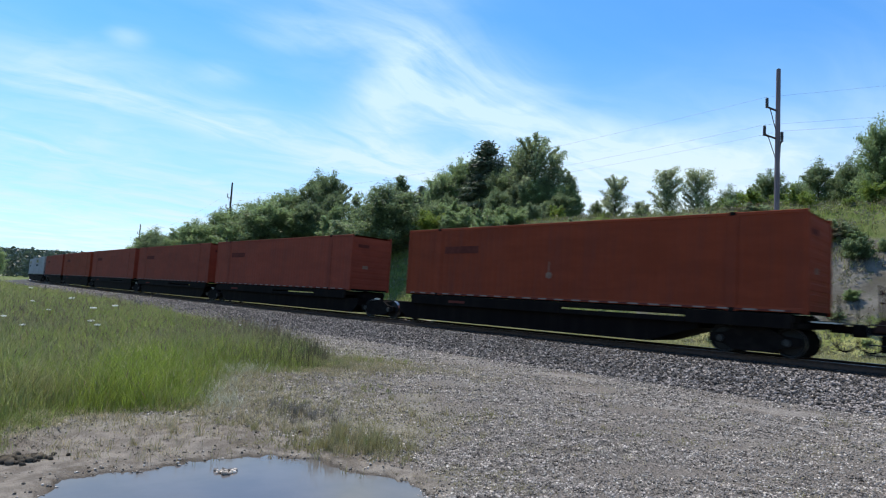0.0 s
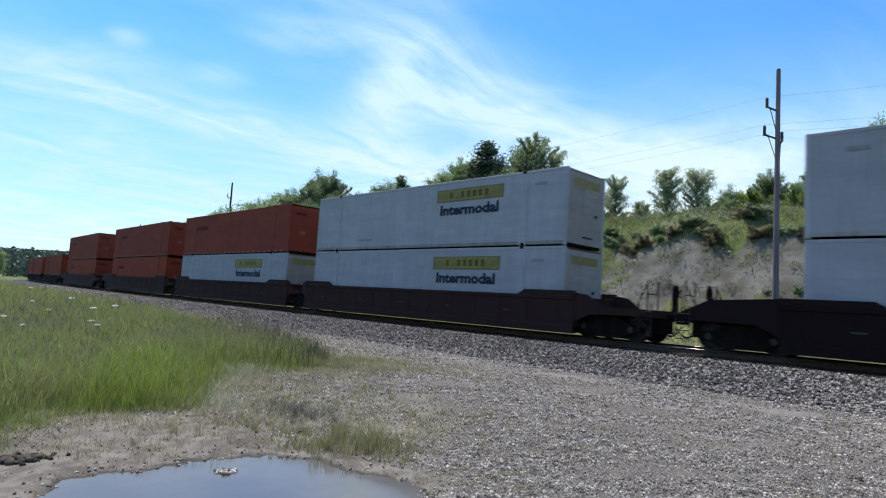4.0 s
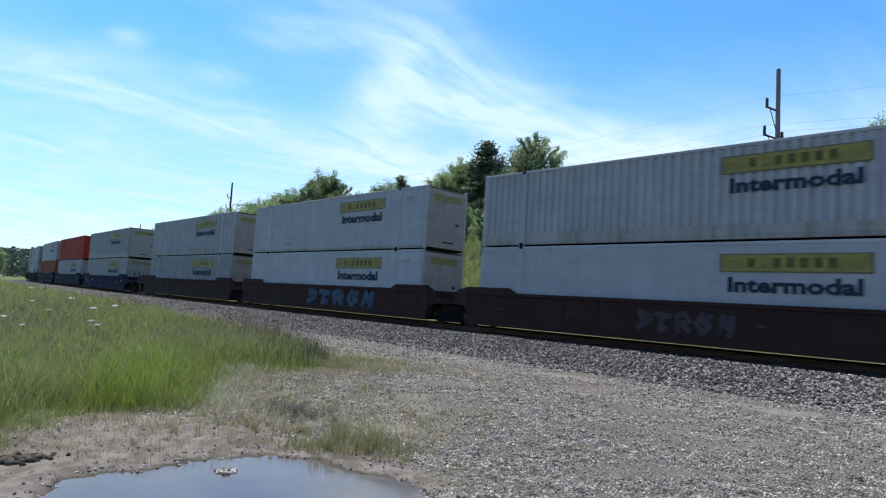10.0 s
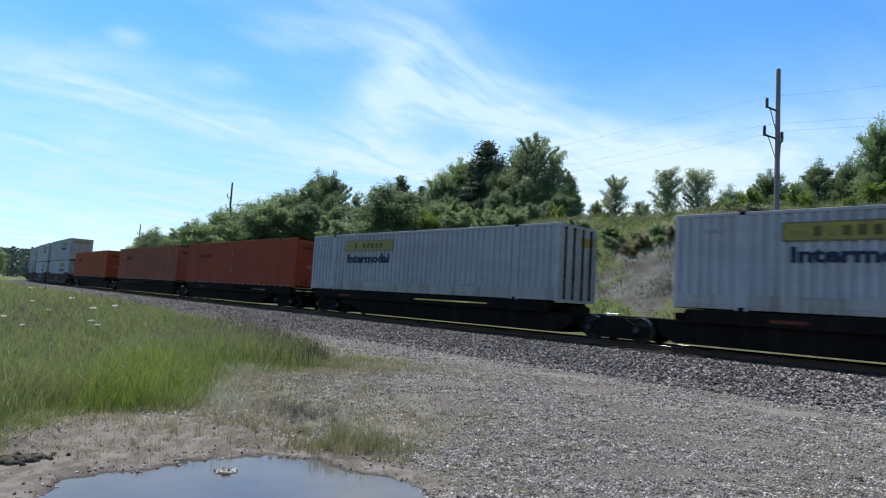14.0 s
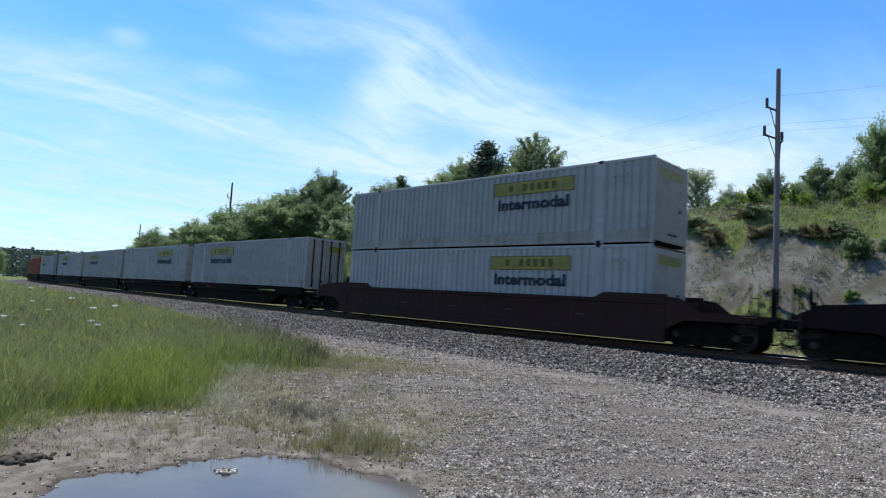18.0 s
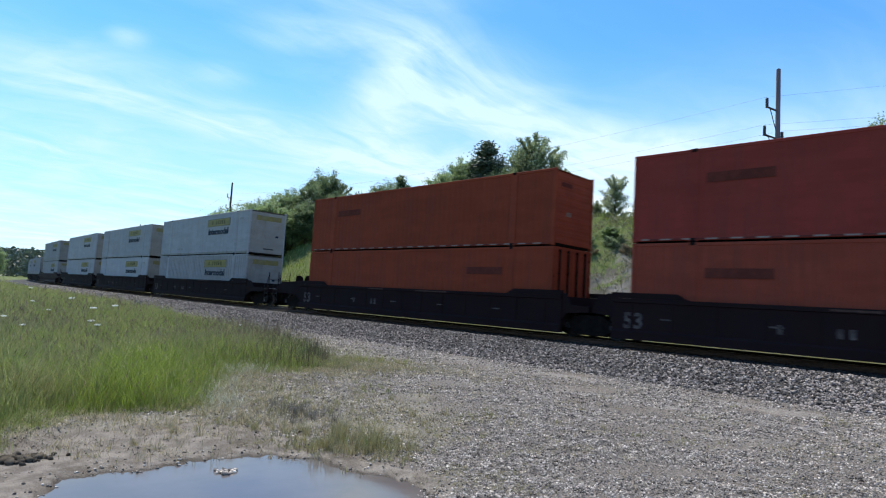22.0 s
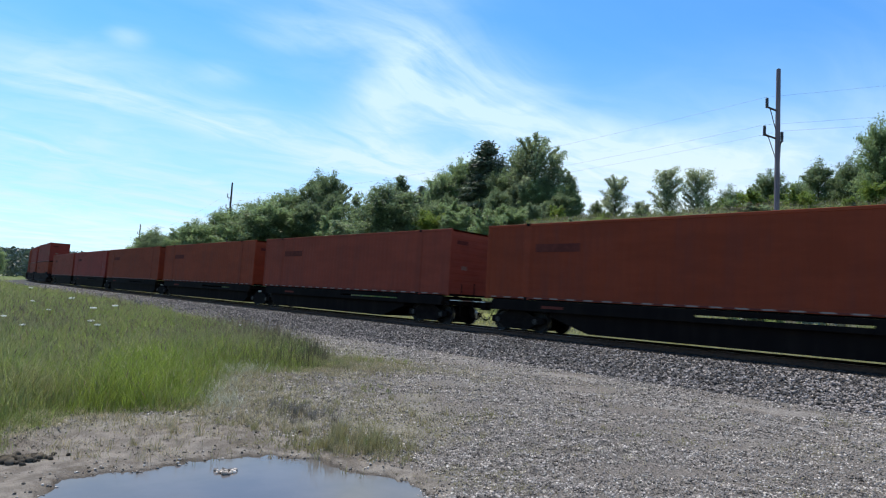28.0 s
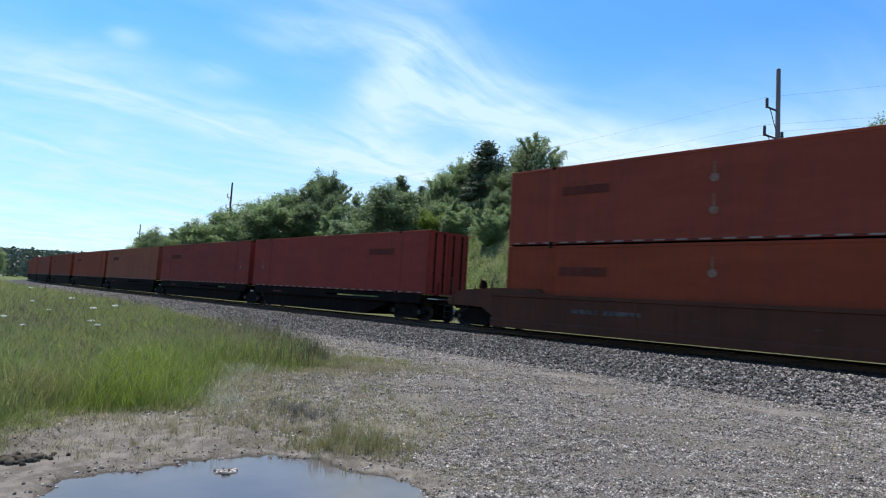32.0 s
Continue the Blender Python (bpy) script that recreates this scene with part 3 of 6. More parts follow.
def build_ground():
    az = np.concatenate([np.arange(-48, 48, 0.4), np.arange(48, 312, 3.0)])
    r = np.concatenate([[0.02, 0.4], 0.9 * np.exp(np.linspace(0, math.log(4200 / 0.9), 400))])
    A, R = np.meshgrid(np.radians(az), r, indexing="ij")
    x, y = (R * np.sin(A)).reshape(-1), (R * np.cos(A)).reshape(-1)
    so = track_coords(x, y)
    z = ground_z(x, y, so)
    n, m = len(az), len(r)
    i, j = np.meshgrid(np.arange(n), np.arange(m - 1), indexing="ij")
    i2 = (i + 1) % n
    F = np.stack([i * m + j, i2 * m + j, i2 * m + j + 1, i * m + j + 1], -1).reshape(-1, 4)
    me = faces_mesh("ground", np.stack([x, y, z], 1), F[:, ::-1])
    me.polygons.foreach_set("use_smooth", np.ones(len(F), bool))
    s, off = so
    inside = meadow_edge(x, y)
    road = (off < -3) & (off > -60)
    gravel = sstep(-inside, -0.5, 0.7) * road + sstep(4.0 - abs(off), -1.5, 0.5)
    dep = puddle_depth(x, y)
    sand = sstep(off + 0.8 * wave_noise(x, y, 6.0, 33), 11.3, 13.4) * (1 - sstep(off + 0.6 * wave_noise(x, y, 4.0, 34), 15.8, 18.0)) * (1 - sstep(s, -4, 8)) * (0.9 - 0.35 * sstep(wave_noise(x, y, 3.0, 35), 0.2, 0.9))
    mud = np.maximum(sstep(dep, -1.9, -0.3) * sstep(1.2 - x, 0, 2.0), sstep(dep, -2.6, -1.0) * sstep(-1.2 - x, 0, 1.2)) * 0.95
    wet = sstep(dep, -0.30, 0.05)
    lane = off + 0.35 * wave_noise(x, y, 9.0, 61)
    rut = np.exp(-((lane + 6.9) / 0.45) ** 2) * 0.8 + np.exp(-((lane + 8.7) / 0.5) ** 2) * 0.62 + np.exp(-((lane + 10.6) / 0.6) ** 2) * 0.5
    out = -inside
    dry = sstep(out, -0.5, 0.2) * (1 - sstep(out, 1.4, 3.2)) * sstep(y, 12.5, 15.0) * (off < -5) * 0.62
    dry = np.maximum(dry, sstep(out, -0.4, 0.4) * (1 - sstep(x, -0.6, 1.6)) * (1 - sstep(y, 9.5, 13.0)) * 0.62)
    verge = sstep(off, 5.2, 6.4) * (1 - sstep(off + 0.8 * wave_noise(x, y, 5.0, 37), 10.5, 12.0))
    for name, v in (("dry", dry), ("verge", verge), ("gravel", gravel), ("sand", sand), ("mud", mud), ("wet", wet), ("rut", rut)):
        me.attributes.new(name, "FLOAT", "POINT").data.foreach_set("value", np.clip(v, 0, 1).astype(np.float32))
    me.materials.append(ground_material())
    ob = new("ground", me)
    tagged(ob, "gravel yard, rough grass and sandy cut bank", "ground", kind="structure")
    return ob


build_ground()

# water
bm = bmesh.new()
ring = []
for k in range(len(PUDDLE)):
    a, b = Vector((*PUDDLE[k], 0)), Vector((*PUDDLE[(k + 1) % len(PUDDLE)], 0))
    ring += [a, a.lerp(b, 0.5)]
mid = sum(ring, Vector()) / len(ring)
bm.faces.new([bm.verts.new((*(mid + (p - mid) * 1.12).xy, YARD_Z - 0.045)) for p in ring])
bmesh.ops.triangulate(bm, faces=bm.faces[:])
WATER = material("muddy_water", (0.105, 0.094, 0.088), (0.130, 0.114, 0.105), rough=0.05, scale=1.5, spec=0.62, bump=0.02, bscale=5)
WATER.node_tree.nodes["Principled BSDF"].inputs["IOR"].default_value = 1.33
tagged(part("puddle", bm, WATER), "still muddy puddle reflecting the blue sky", "puddle", kind="structure")


# ------------------------------------------------------------------ track
def sweep(name, s0, s1, step, profile, mat, parent=None, closed=False, smooth=False):
    s = np.arange(s0, s1 + step, step)
    prof = np.array(profile)
    V = np.empty((len(s), len(prof), 3))
    for k, (o, z) in enumerate(prof):
        X, Y, _ = on_track(s, o)
        V[:, k] = np.stack([X, Y, np.full(len(s), z)], 1)
    n, m = len(s), len(prof)
    mm = m if closed else m - 1
    i, j = np.meshgrid(np.arange(n - 1), np.arange(mm), indexing="ij")
    j2 = (j + 1) % m
    F = np.stack([i * m + j, (i + 1) * m + j, (i + 1) * m + j2, i * m + j2], -1).reshape(-1, 4)
    me = faces_mesh(name, V.reshape(-1, 3), F[:, ::-1])
    return mesh_object(name, me, mat, parent)


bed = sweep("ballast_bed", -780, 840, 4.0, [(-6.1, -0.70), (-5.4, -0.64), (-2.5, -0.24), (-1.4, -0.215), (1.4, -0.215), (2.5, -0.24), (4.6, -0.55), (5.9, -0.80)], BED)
tagged(bed, "crushed stone ballast bed under the track, near black for shade between stones", "ballast", kind="structure")
track = tagged(empty("railway_track"), "single rusty steel railway track on wooden ties", "railway track", kind="structure")
for side in (-1, 1):
    c = side * 0.755
    w = [(c - 0.07, -0.172), (c + 0.07, -0.172), (c + 0.07, -0.155), (c + 0.012, -0.13), (c + 0.012, -0.045), (c + 0.036, -0.035), (c + 0.036, -0.006),
         (c - 0.036, -0.006), (c - 0.036, -0.035), (c - 0.012, -0.045), (c - 0.012, -0.13), (c - 0.07, -0.155)]
    rail = sweep("rail", -780, 840, 4.0, w[::-1], RAIL_SIDE, track, closed=True)
    head = sweep("rail_head", -780, 840, 4.0, [(c - 0.033, -0.006), (c - 0.03, 0.0), (c + 0.03, 0.0), (c + 0.033, -0.006)], RAIL_HEAD, rail)
tie_me = bpy.data.meshes.new("tie")
bm = boxes((-0.115, 0.115, -1.29, 1.29, -0.36, -0.178), bevel=0.012)
bm.to_mesh(tie_me)
bm.free()
tie_me.materials.append(TIE)
for k in range(170):
    s = -26 + 0.53 * k
    X, Y, th = on_track(s)
    t = new("tie", tie_me)
    t.parent = track
    t.matrix_basis = pose(float(X), float(Y), random.uniform(-0.006, 0.004), 0, 0, math.degrees(math.pi - th) + random.uniform(-0.6, 0.6))
rest = [-26 - 0.53 * k for k in range(1, 90)] + [-26 + 0.53 * k for k in range(170, 560)]
V, F = [], []
cube_f = np.array([(0, 1, 3, 2), (4, 6, 7, 5), (0, 4, 5, 1), (2, 3, 7, 6), (0, 2, 6, 4), (1, 5, 7, 3)])
for k, s in enumerate(rest):
    X, Y, th = on_track(s)
    m = pose(float(X), float(Y), 0, 0, 0, math.degrees(math.pi - th))
    V += [m @ Vector((a, b, c)) for a in (-0.115, 0.115) for b in (-1.29, 1.29) for c in (-0.36, -0.178)]
    F.append(cube_f + 8 * k)
tagged(mesh_object("ties", faces_mesh("ties", V, np.concatenate(F)), TIE, track), kind="stuff")


# ------------------------------------------------------------------ loose stones
def stones(name, xy, z, size, mat, label, rs, flat=0.5, full=0.85, tilt=0.7):
    n = len(xy)
    base = np.array([(a, b, c) for a in (-1, 1) for b in (-1, 1) for c in (-1, 1)], float)
    V = base[None] * rs.uniform(0.3, 1.0, (n, 8, 3))
    a = rs.uniform(0, 6.283, n)
    t = rs.uniform(-tilt, tilt, n)
    V[:, :, 2] = V[:, :, 2] * rs.uniform(flat, full, n)[:, None]
    x, zz = V[:, :, 0] * np.cos(t)[:, None] - V[:, :, 2] * np.sin(t)[:, None], V[:, :, 0] * np.sin(t)[:, None] + V[:, :, 2] * np.cos(t)[:, None]
    V[:, :, 0], V[:, :, 2] = x, zz
    x, y = V[:, :, 0] * np.cos(a)[:, None] - V[:, :, 1] * np.sin(a)[:, None], V[:, :, 0] * np.sin(a)[:, None] + V[:, :, 1] * np.cos(a)[:, None]
    V[:, :, 0], V[:, :, 1] = x, y
    V *= size[:, None, None]
    V[:, :, 0] += xy[:, 0, None]
    V[:, :, 1] += xy[:, 1, None]
    V[:, :, 2] += (z + size * 0.25)[:, None]
    F = (cube_f[None] + 8 * np.arange(n)[:, None, None]).reshape(-1, 4)
    ob = mesh_object(name, faces_mesh(name, V.reshape(-1, 3), F), mat)
    return tagged(ob, label, "stones", kind="stuff")


rs = np.random.RandomState(5)
n = 80000
s = -19 + 95 * rs.uniform(0, 1, n) ** 2.0
o = -rs.uniform(0.85, 6.3, n)
o = np.where(o < -5.4, -5.2 - rs.exponential(0.35, n), o)
X, Y, _ = on_track(s, o)
z = np.interp(o, [-6.1, -5.4, -2.5, -1.4], [-0.68, -0.63, -0.23, -0.20])
size = (0.011 + 0.030 * rs.uniform(0, 1, n) ** 1.4) * (1 + np.clip(s, 0, 80) * 0.012)
# stones as far out as the train's shadow reaches take the darker colour
in_shade = o > -1.95 + 0.10 * wave_noise(X, Y, 0.8, 97)
for g, name, mat, label in ((~in_shade, "ballast_stones", STONE, "loose crushed grey ballast stones"), (in_shade, "oily_stones", SHADED_STONE, "dark ballast stones beside the rails, the train's shade put into their colour")):
    stones(name, np.stack([X[g], Y[g]], 1), z[g], size[g], mat, label, rs, 0.7, 1.1, 1.5)
n = 380000
r = 4.4 * np.exp(rs.uniform(0, math.log(8.0), n))
a = np.radians(rs.uniform(-40, 42, n))
X, Y = r * np.sin(a), r * np.cos(a)
ts, to = track_coords(X, Y)
keep = (to < -5.2) & (meadow_edge(X, Y) < rs.uniform(-0.6, 0.5, n)) & (puddle_depth(X, Y) < -0.02) & (wave_noise(X, Y, 2.5, 31) + rs.uniform(-0.9, 0.9, n) > -0.45 + 0.9 * sstep(puddle_depth(X, Y), -1.6, -0.2) * (X < 0.3) + 1.5 * sstep(puddle_depth(X, Y), -2.4, -1.2) * (X < -1.6 + 0.5 * wave_noise(X, Y, 1.0, 38)))
X, Y, r = X[keep], Y[keep], r[keep]
stones("gravel_stones", np.stack([X, Y], 1), ground_z(X, Y), (0.0028 + 0.0095 * rs.uniform(0, 1, len(X)) ** 2) * (0.7 + r * 0.075), PEBBLE, "loose pale gravel on the yard", rs, 0.6, 1.0, 1.3)


# a few stones that stand out of the puddle, and a fringe of small ones along its shore
k = np.arange(5200)
X = np.where(k < 26, -1.90 + rs.normal(0, 0.06, len(k)), rs.uniform(-3.5, 0.4, len(k)))
Y = np.where(k < 26, 5.73 + rs.normal(0, 0.035, len(k)), rs.uniform(4.5, 6.9, len(k)))
dep = puddle_depth(X, Y)
keep = (k < 26) | (abs(dep + 0.13 + rs.normal(0, 0.06, len(k))) < 0.035 + 0.05 * (wave_noise(X, Y, 0.5, 39) > 0.3))
X, Y, k = X[keep], Y[keep], k[keep]
stones("shore_stones", np.stack([X, Y], 1), np.where(k < 26, YARD_Z - 0.048, ground_z(X, Y)), np.where(k < 26, rs.uniform(0.010, 0.028, len(X)), 0.004 + 0.016 * rs.uniform(0, 1, len(X)) ** 3), PEBBLE, "wet stones at the puddle's edge", rs, 0.6, 1.0)


# a dark lump of turf and mud at the meadow's foot
n = 260
k = rs.uniform(0, 1, n)
X, Y = -3.90 + 0.28 * k + rs.normal(0, 0.07, n), 5.54 + 0.18 * k + rs.normal(0, 0.06, n)
stones("turf_lump", np.stack([X, Y], 1), ground_z(X, Y), 0.012 + 0.03 * rs.uniform(0, 1, n) ** 2, TURF, "dark crumbling lump of turf on the mud", rs, 0.6, 1.0, 1.3)
# clods and litter on the drying mud
n = 9000
X, Y = rs.uniform(-6.5, 0.9, n), rs.uniform(4.6, 8.2, n)
dep = puddle_depth(X, Y)
keep = (dep < -0.03) & (dep > -1.7) & (wave_noise(X, Y, 0.8, 36) + rs.uniform(-0.6, 0.6, n) > -0.15)
X, Y = X[keep], Y[keep]
stones("mud_clods", np.stack([X, Y], 1), ground_z(X, Y), 0.002 + 0.013 * rs.uniform(0, 1, len(X)) ** 4, CLOD, "small dry clods and litter on the mud", rs)


# ------------------------------------------------------------------ grass
def blades(name, x, y, z, height, width, mat, label, rs, lean=0.35, category="grass"):
    n = len(x)
    a, b = rs.uniform(0, 6.283, n), rs.uniform(0, 6.283, n)
    l = rs.uniform(0.1, 1.0, n) * lean * height
    w = np.stack([np.cos(a), np.sin(a), np.zeros(n)], 1) * (width / 2)[:, None]
    p0 = np.stack([x, y, z - 0.02], 1)
    p1 = p0 + np.stack([np.cos(b) * l * 0.3, np.sin(b) * l * 0.3, height * 0.55], 1)
    p2 = p0 + np.stack([np.cos(b) * l, np.sin(b) * l, height], 1)
    V = np.stack([p0 - w, p0 + w, p1 + w * 0.8, p1 - w * 0.8, p2 + w * 0.15, p2 - w * 0.15], 1).reshape(-1, 3)
    k = 6 * np.arange(n)[:, None]
    F = np.concatenate([k + np.array([0, 1, 2, 3]), k + np.array([3, 2, 4, 5])])
    return tagged(mesh_object(name, faces_mesh(name, V, F), mat), label, category, kind="stuff")


def curved_blades(name, x, y, z, height, width, mat, label, rs, lean=0.6, droop=0.25):
    """Blades that bend over more and more towards their tips."""
    n = len(x)
    a, b = rs.uniform(0, 6.283, n), rs.uniform(0, 6.283, n)
    l = rs.uniform(0.15, 1.0, n) * lean * height
    dr = rs.uniform(0, 1, n) ** 2 * droop
    w = np.stack([np.cos(a), np.sin(a), np.zeros(n)], 1) * (width / 2)[:, None]
    rows = []
    for t, k in ((0.0, 0.8), (0.4, 1.0), (0.75, 0.7), (1.0, 0.08)):
        p = np.stack([x + np.cos(b) * l * t ** 2.2, y + np.sin(b) * l * t ** 2.2, z - 0.02 + height * (t - dr * t ** 3)], 1)
        rows += [p - w * k, p + w * k]
    V = np.stack(rows, 1).reshape(-1, 3)
    k = 8 * np.arange(n)[:, None]
    F = np.concatenate([k + np.array([q, q + 1, q + 3, q + 2]) for q in (0, 2, 4)])
    return tagged(mesh_object(name, faces_mesh(name, V, F), mat), label, "grass", kind="stuff")


def bump_field(x, y, spots):
    """Soft spots (x, y, reach across, reach along, strength) added up."""
    out = np.zeros(np.shape(x))
    for cx, cy, rx, ry, k in spots:
        out = out + k * np.exp(-((x - cx) / rx) ** 2 - ((y - cy) / ry) ** 2)
    return out


LUSH_SPOTS = ((-4.2, 9.0, 0.8, 1.1, 1.2), (-5.3, 11.2, 0.9, 1.6, 0.9), (-3.6, 13.2, 1.0, 0.9, 0.6), (-7.6, 17.6, 1.6, 2.2, 0.5), (-5.9, 8.8, 0.5, 0.8, 0.6), (-13.5, 21.0, 2.5, 2.5, 0.5))
DUSK_SPOTS = ((-11.8, 17.4, 2.0, 2.4, 1.0), (-15.8, 26.0, 3.0, 4.0, 0.6), (-6.4, 16.2, 2.0, 1.6, 0.9), (-5.1, 18.8, 1.6, 2.5, 1.1), (-18.2, 42.0, 5.0, 9.0, 0.55), (-2.6, 14.4, 0.8, 1.2, 0.9), (-7.2, 13.0, 0.9, 1.4, 0.5), (-6.6, 10.4, 0.6, 1.1, 0.5))
n = 560000
r = 5.6 * np.exp(rs.uniform(0, 1, n) ** 0.9 * math.log(24.0))
a = np.radians(rs.uniform(-43, 3, n))
X, Y = r * np.sin(a), r * np.cos(a)
ins = meadow_edge(X, Y)
patch = wave_noise(X, Y, 3.0, 41)
keep = (ins > rs.uniform(-0.25, 0.2, n)) & (puddle_depth(X, Y) < -0.7) & (patch + rs.uniform(-1.5, 2.2, n) > -0.9)
ts, to = track_coords(X, Y)
keep &= to < -5.4
X, Y, r, ins, patch = X[keep], Y[keep], r[keep], ins[keep], patch[keep]
clump = wave_noise(X, Y, 0.55, 45)
tail = sstep(X, -3.6, -2.6) * sstep(Y, 12.3, 13.5)
hgt = (0.17 + 0.28 * sstep(ins, -0.1, 1.1) * (1 - 0.6 * tail) + 0.09 * patch + 0.09 * clump) * rs.uniform(0.35, 1.3, len(X))
wid = 0.0034 * (0.6 + r * 0.10) * rs.uniform(0.6, 1.4, len(X))
Z = ground_z(X, Y)
lush = bump_field(X, Y, LUSH_SPOTS) + 0.32 * wave_noise(X, Y, 1.7, 46) + 0.16 * clump + rs.normal(0, 0.16, len(X))
dusk = bump_field(X, Y, DUSK_SPOTS) + 0.34 * wave_noise(X, Y, 2.3, 47) + 0.16 * wave_noise(X, Y, 0.7, 48) + rs.normal(0, 0.16, len(X))
stem = rs.uniform(0, 1, len(X))
leafy = stem < 0.80
is_lush, is_dusk = leafy & (lush > 0.55) & (lush > dusk), leafy & (dusk > 0.52) & (dusk >= lush)
for g, mat, word, label, hk in ((leafy & ~is_lush & ~is_dusk, GRASS, "meadow_grass", "tall uneven green meadow grass", 1.0), (is_lush, LUSH, "lush_grass", "bright yellow-green grass clumps in the meadow", 1.05), (is_dusk, DUSK, "dusky_grass", "dull brownish green grass going to seed", 1.0)):
    curved_blades(word, X[g], Y[g], Z[g], np.clip(hgt[g] * hk, 0.07, 0.9), wid[g], mat, label, rs, 0.9, 0.35)
g = (stem >= 0.86) & (ins > 0.1) & (lush < 0.7)
blades("dry_stalks", X[g], Y[g], Z[g], np.clip(hgt[g] * 1.25, 0.1, 1.0), wid[g] * 0.45, STRAW, "dry straw-coloured stalks among the grass", rs, 0.45)


def heads(name, g, length, thick, mat, label):
    """Narrow flower spikes on top of the blades picked by g."""
    m = len(g)
    P = np.stack([X[g] + rs.normal(0, 0.05, m), Y[g] + rs.normal(0, 0.05, m), Z[g] + np.clip(hgt[g] * 1.2, 0.12, 1.0)], 1)
    far_ = (0.6 + r[g] * 0.05)[:, None]
    u = np.stack([rs.normal(0, 0.4, m), rs.normal(0, 0.4, m), np.ones(m)], 1) * rs.uniform(0.5, 1.2, m)[:, None] * length * far_
    a = rs.uniform(0, 6.283, m)
    v = np.stack([np.cos(a), np.sin(a), np.zeros(m)], 1) * rs.uniform(0.6, 1.3, m)[:, None] * thick * far_
    tagged(mesh_object(name, quads_mesh(name, np.stack([P - u, P - v, P + u, P + v], 1)), mat), label, "grass", kind="stuff")


pick = rs.uniform(0, 1, len(X))
heads("grass_heads", np.where((pick < 0.075) & (ins > 0.2) & (dusk < 0.55))[0], 0.034, 0.0042, HEADS, "pale feathery heads on the meadow grass")
heads("seed_heads", np.where((pick > 0.86) & (ins > 0.1) & (dusk + 0.25 * clump > 0.55))[0], 0.055, 0.0062, SEED, "brownish purple seed heads on tall grass")
# tall dark seed spikes along the meadow's edge by the track
n = 2200
Y = 12.6 + 12 * rs.uniform(0, 1, n) ** 1.2
X = np.interp(Y, MEADOW_Y, MEADOW_X) - 0.3 - rs.exponential(1.3, n)
blades("seed_spikes", X, Y, ground_z(X, Y), rs.uniform(0.28, 0.66, n), rs.uniform(0.006, 0.013, n), SPIKE, "dark seed spikes on tall grass", rs, 0.25)
# sparse tufts on the bare ground by the puddle
tx, ty, th_, tw = [], [], [], []
for k in range(900):
    cy = rs.uniform(5.7, 15.5)
    edge = np.interp(cy, MEADOW_Y, MEADOW_X)
    cx = edge + rs.exponential(1.6) - 0.2
    if (cy < 7.0 and cx < -2.2 and k % 4) or puddle_depth(np.array([cx]), np.array([cy]))[0] > -0.16 or cx > edge + (4.4 if cy < 9.5 else 2.0):
        continue
    m = rs.randint(6, 26)
    rad = rs.uniform(0.03, 0.16)
    tx.append(cx + rs.normal(0, rad, m)), ty.append(cy + rs.normal(0, rad, m))
    th_.append(rs.uniform(0.04, 0.20, m) * rs.uniform(0.4, 1.1)), tw.append(rs.uniform(0.003, 0.007, m) * (0.6 + cy * 0.07))
X, Y = np.concatenate(tx), np.concatenate(ty)
curved_blades("grass_tufts", X, Y, ground_z(X, Y), np.concatenate(th_), np.concatenate(tw), TUFT, "thin grass tufts on bare ground", rs, 0.8, 0.5)
n = 48000
Y = 5.7 + 10.5 * rs.uniform(0, 1, n) ** 1.1
X = np.interp(Y, MEADOW_Y, MEADOW_X) + rs.exponential(1.7, n) - 0.3
keep = (puddle_depth(X, Y) < -0.10) & (wave_noise(X, Y, 0.6, 65) + 0.7 * wave_noise(X, Y, 1.7, 66) + rs.uniform(-0.5, 0.5, n) > -0.15 + 0.9 * (1 - sstep(Y, 6.2, 7.0)))
X, Y = X[keep], Y[keep]
curved_blades("dry_tufts", X, Y, ground_z(X, Y), rs.uniform(0.02, 0.11, len(X)), rs.uniform(0.003, 0.007, len(X)) * (0.5 + 0.06 * Y), DRY, "short dry grass on bare ground", rs, 1.3, 0.6)
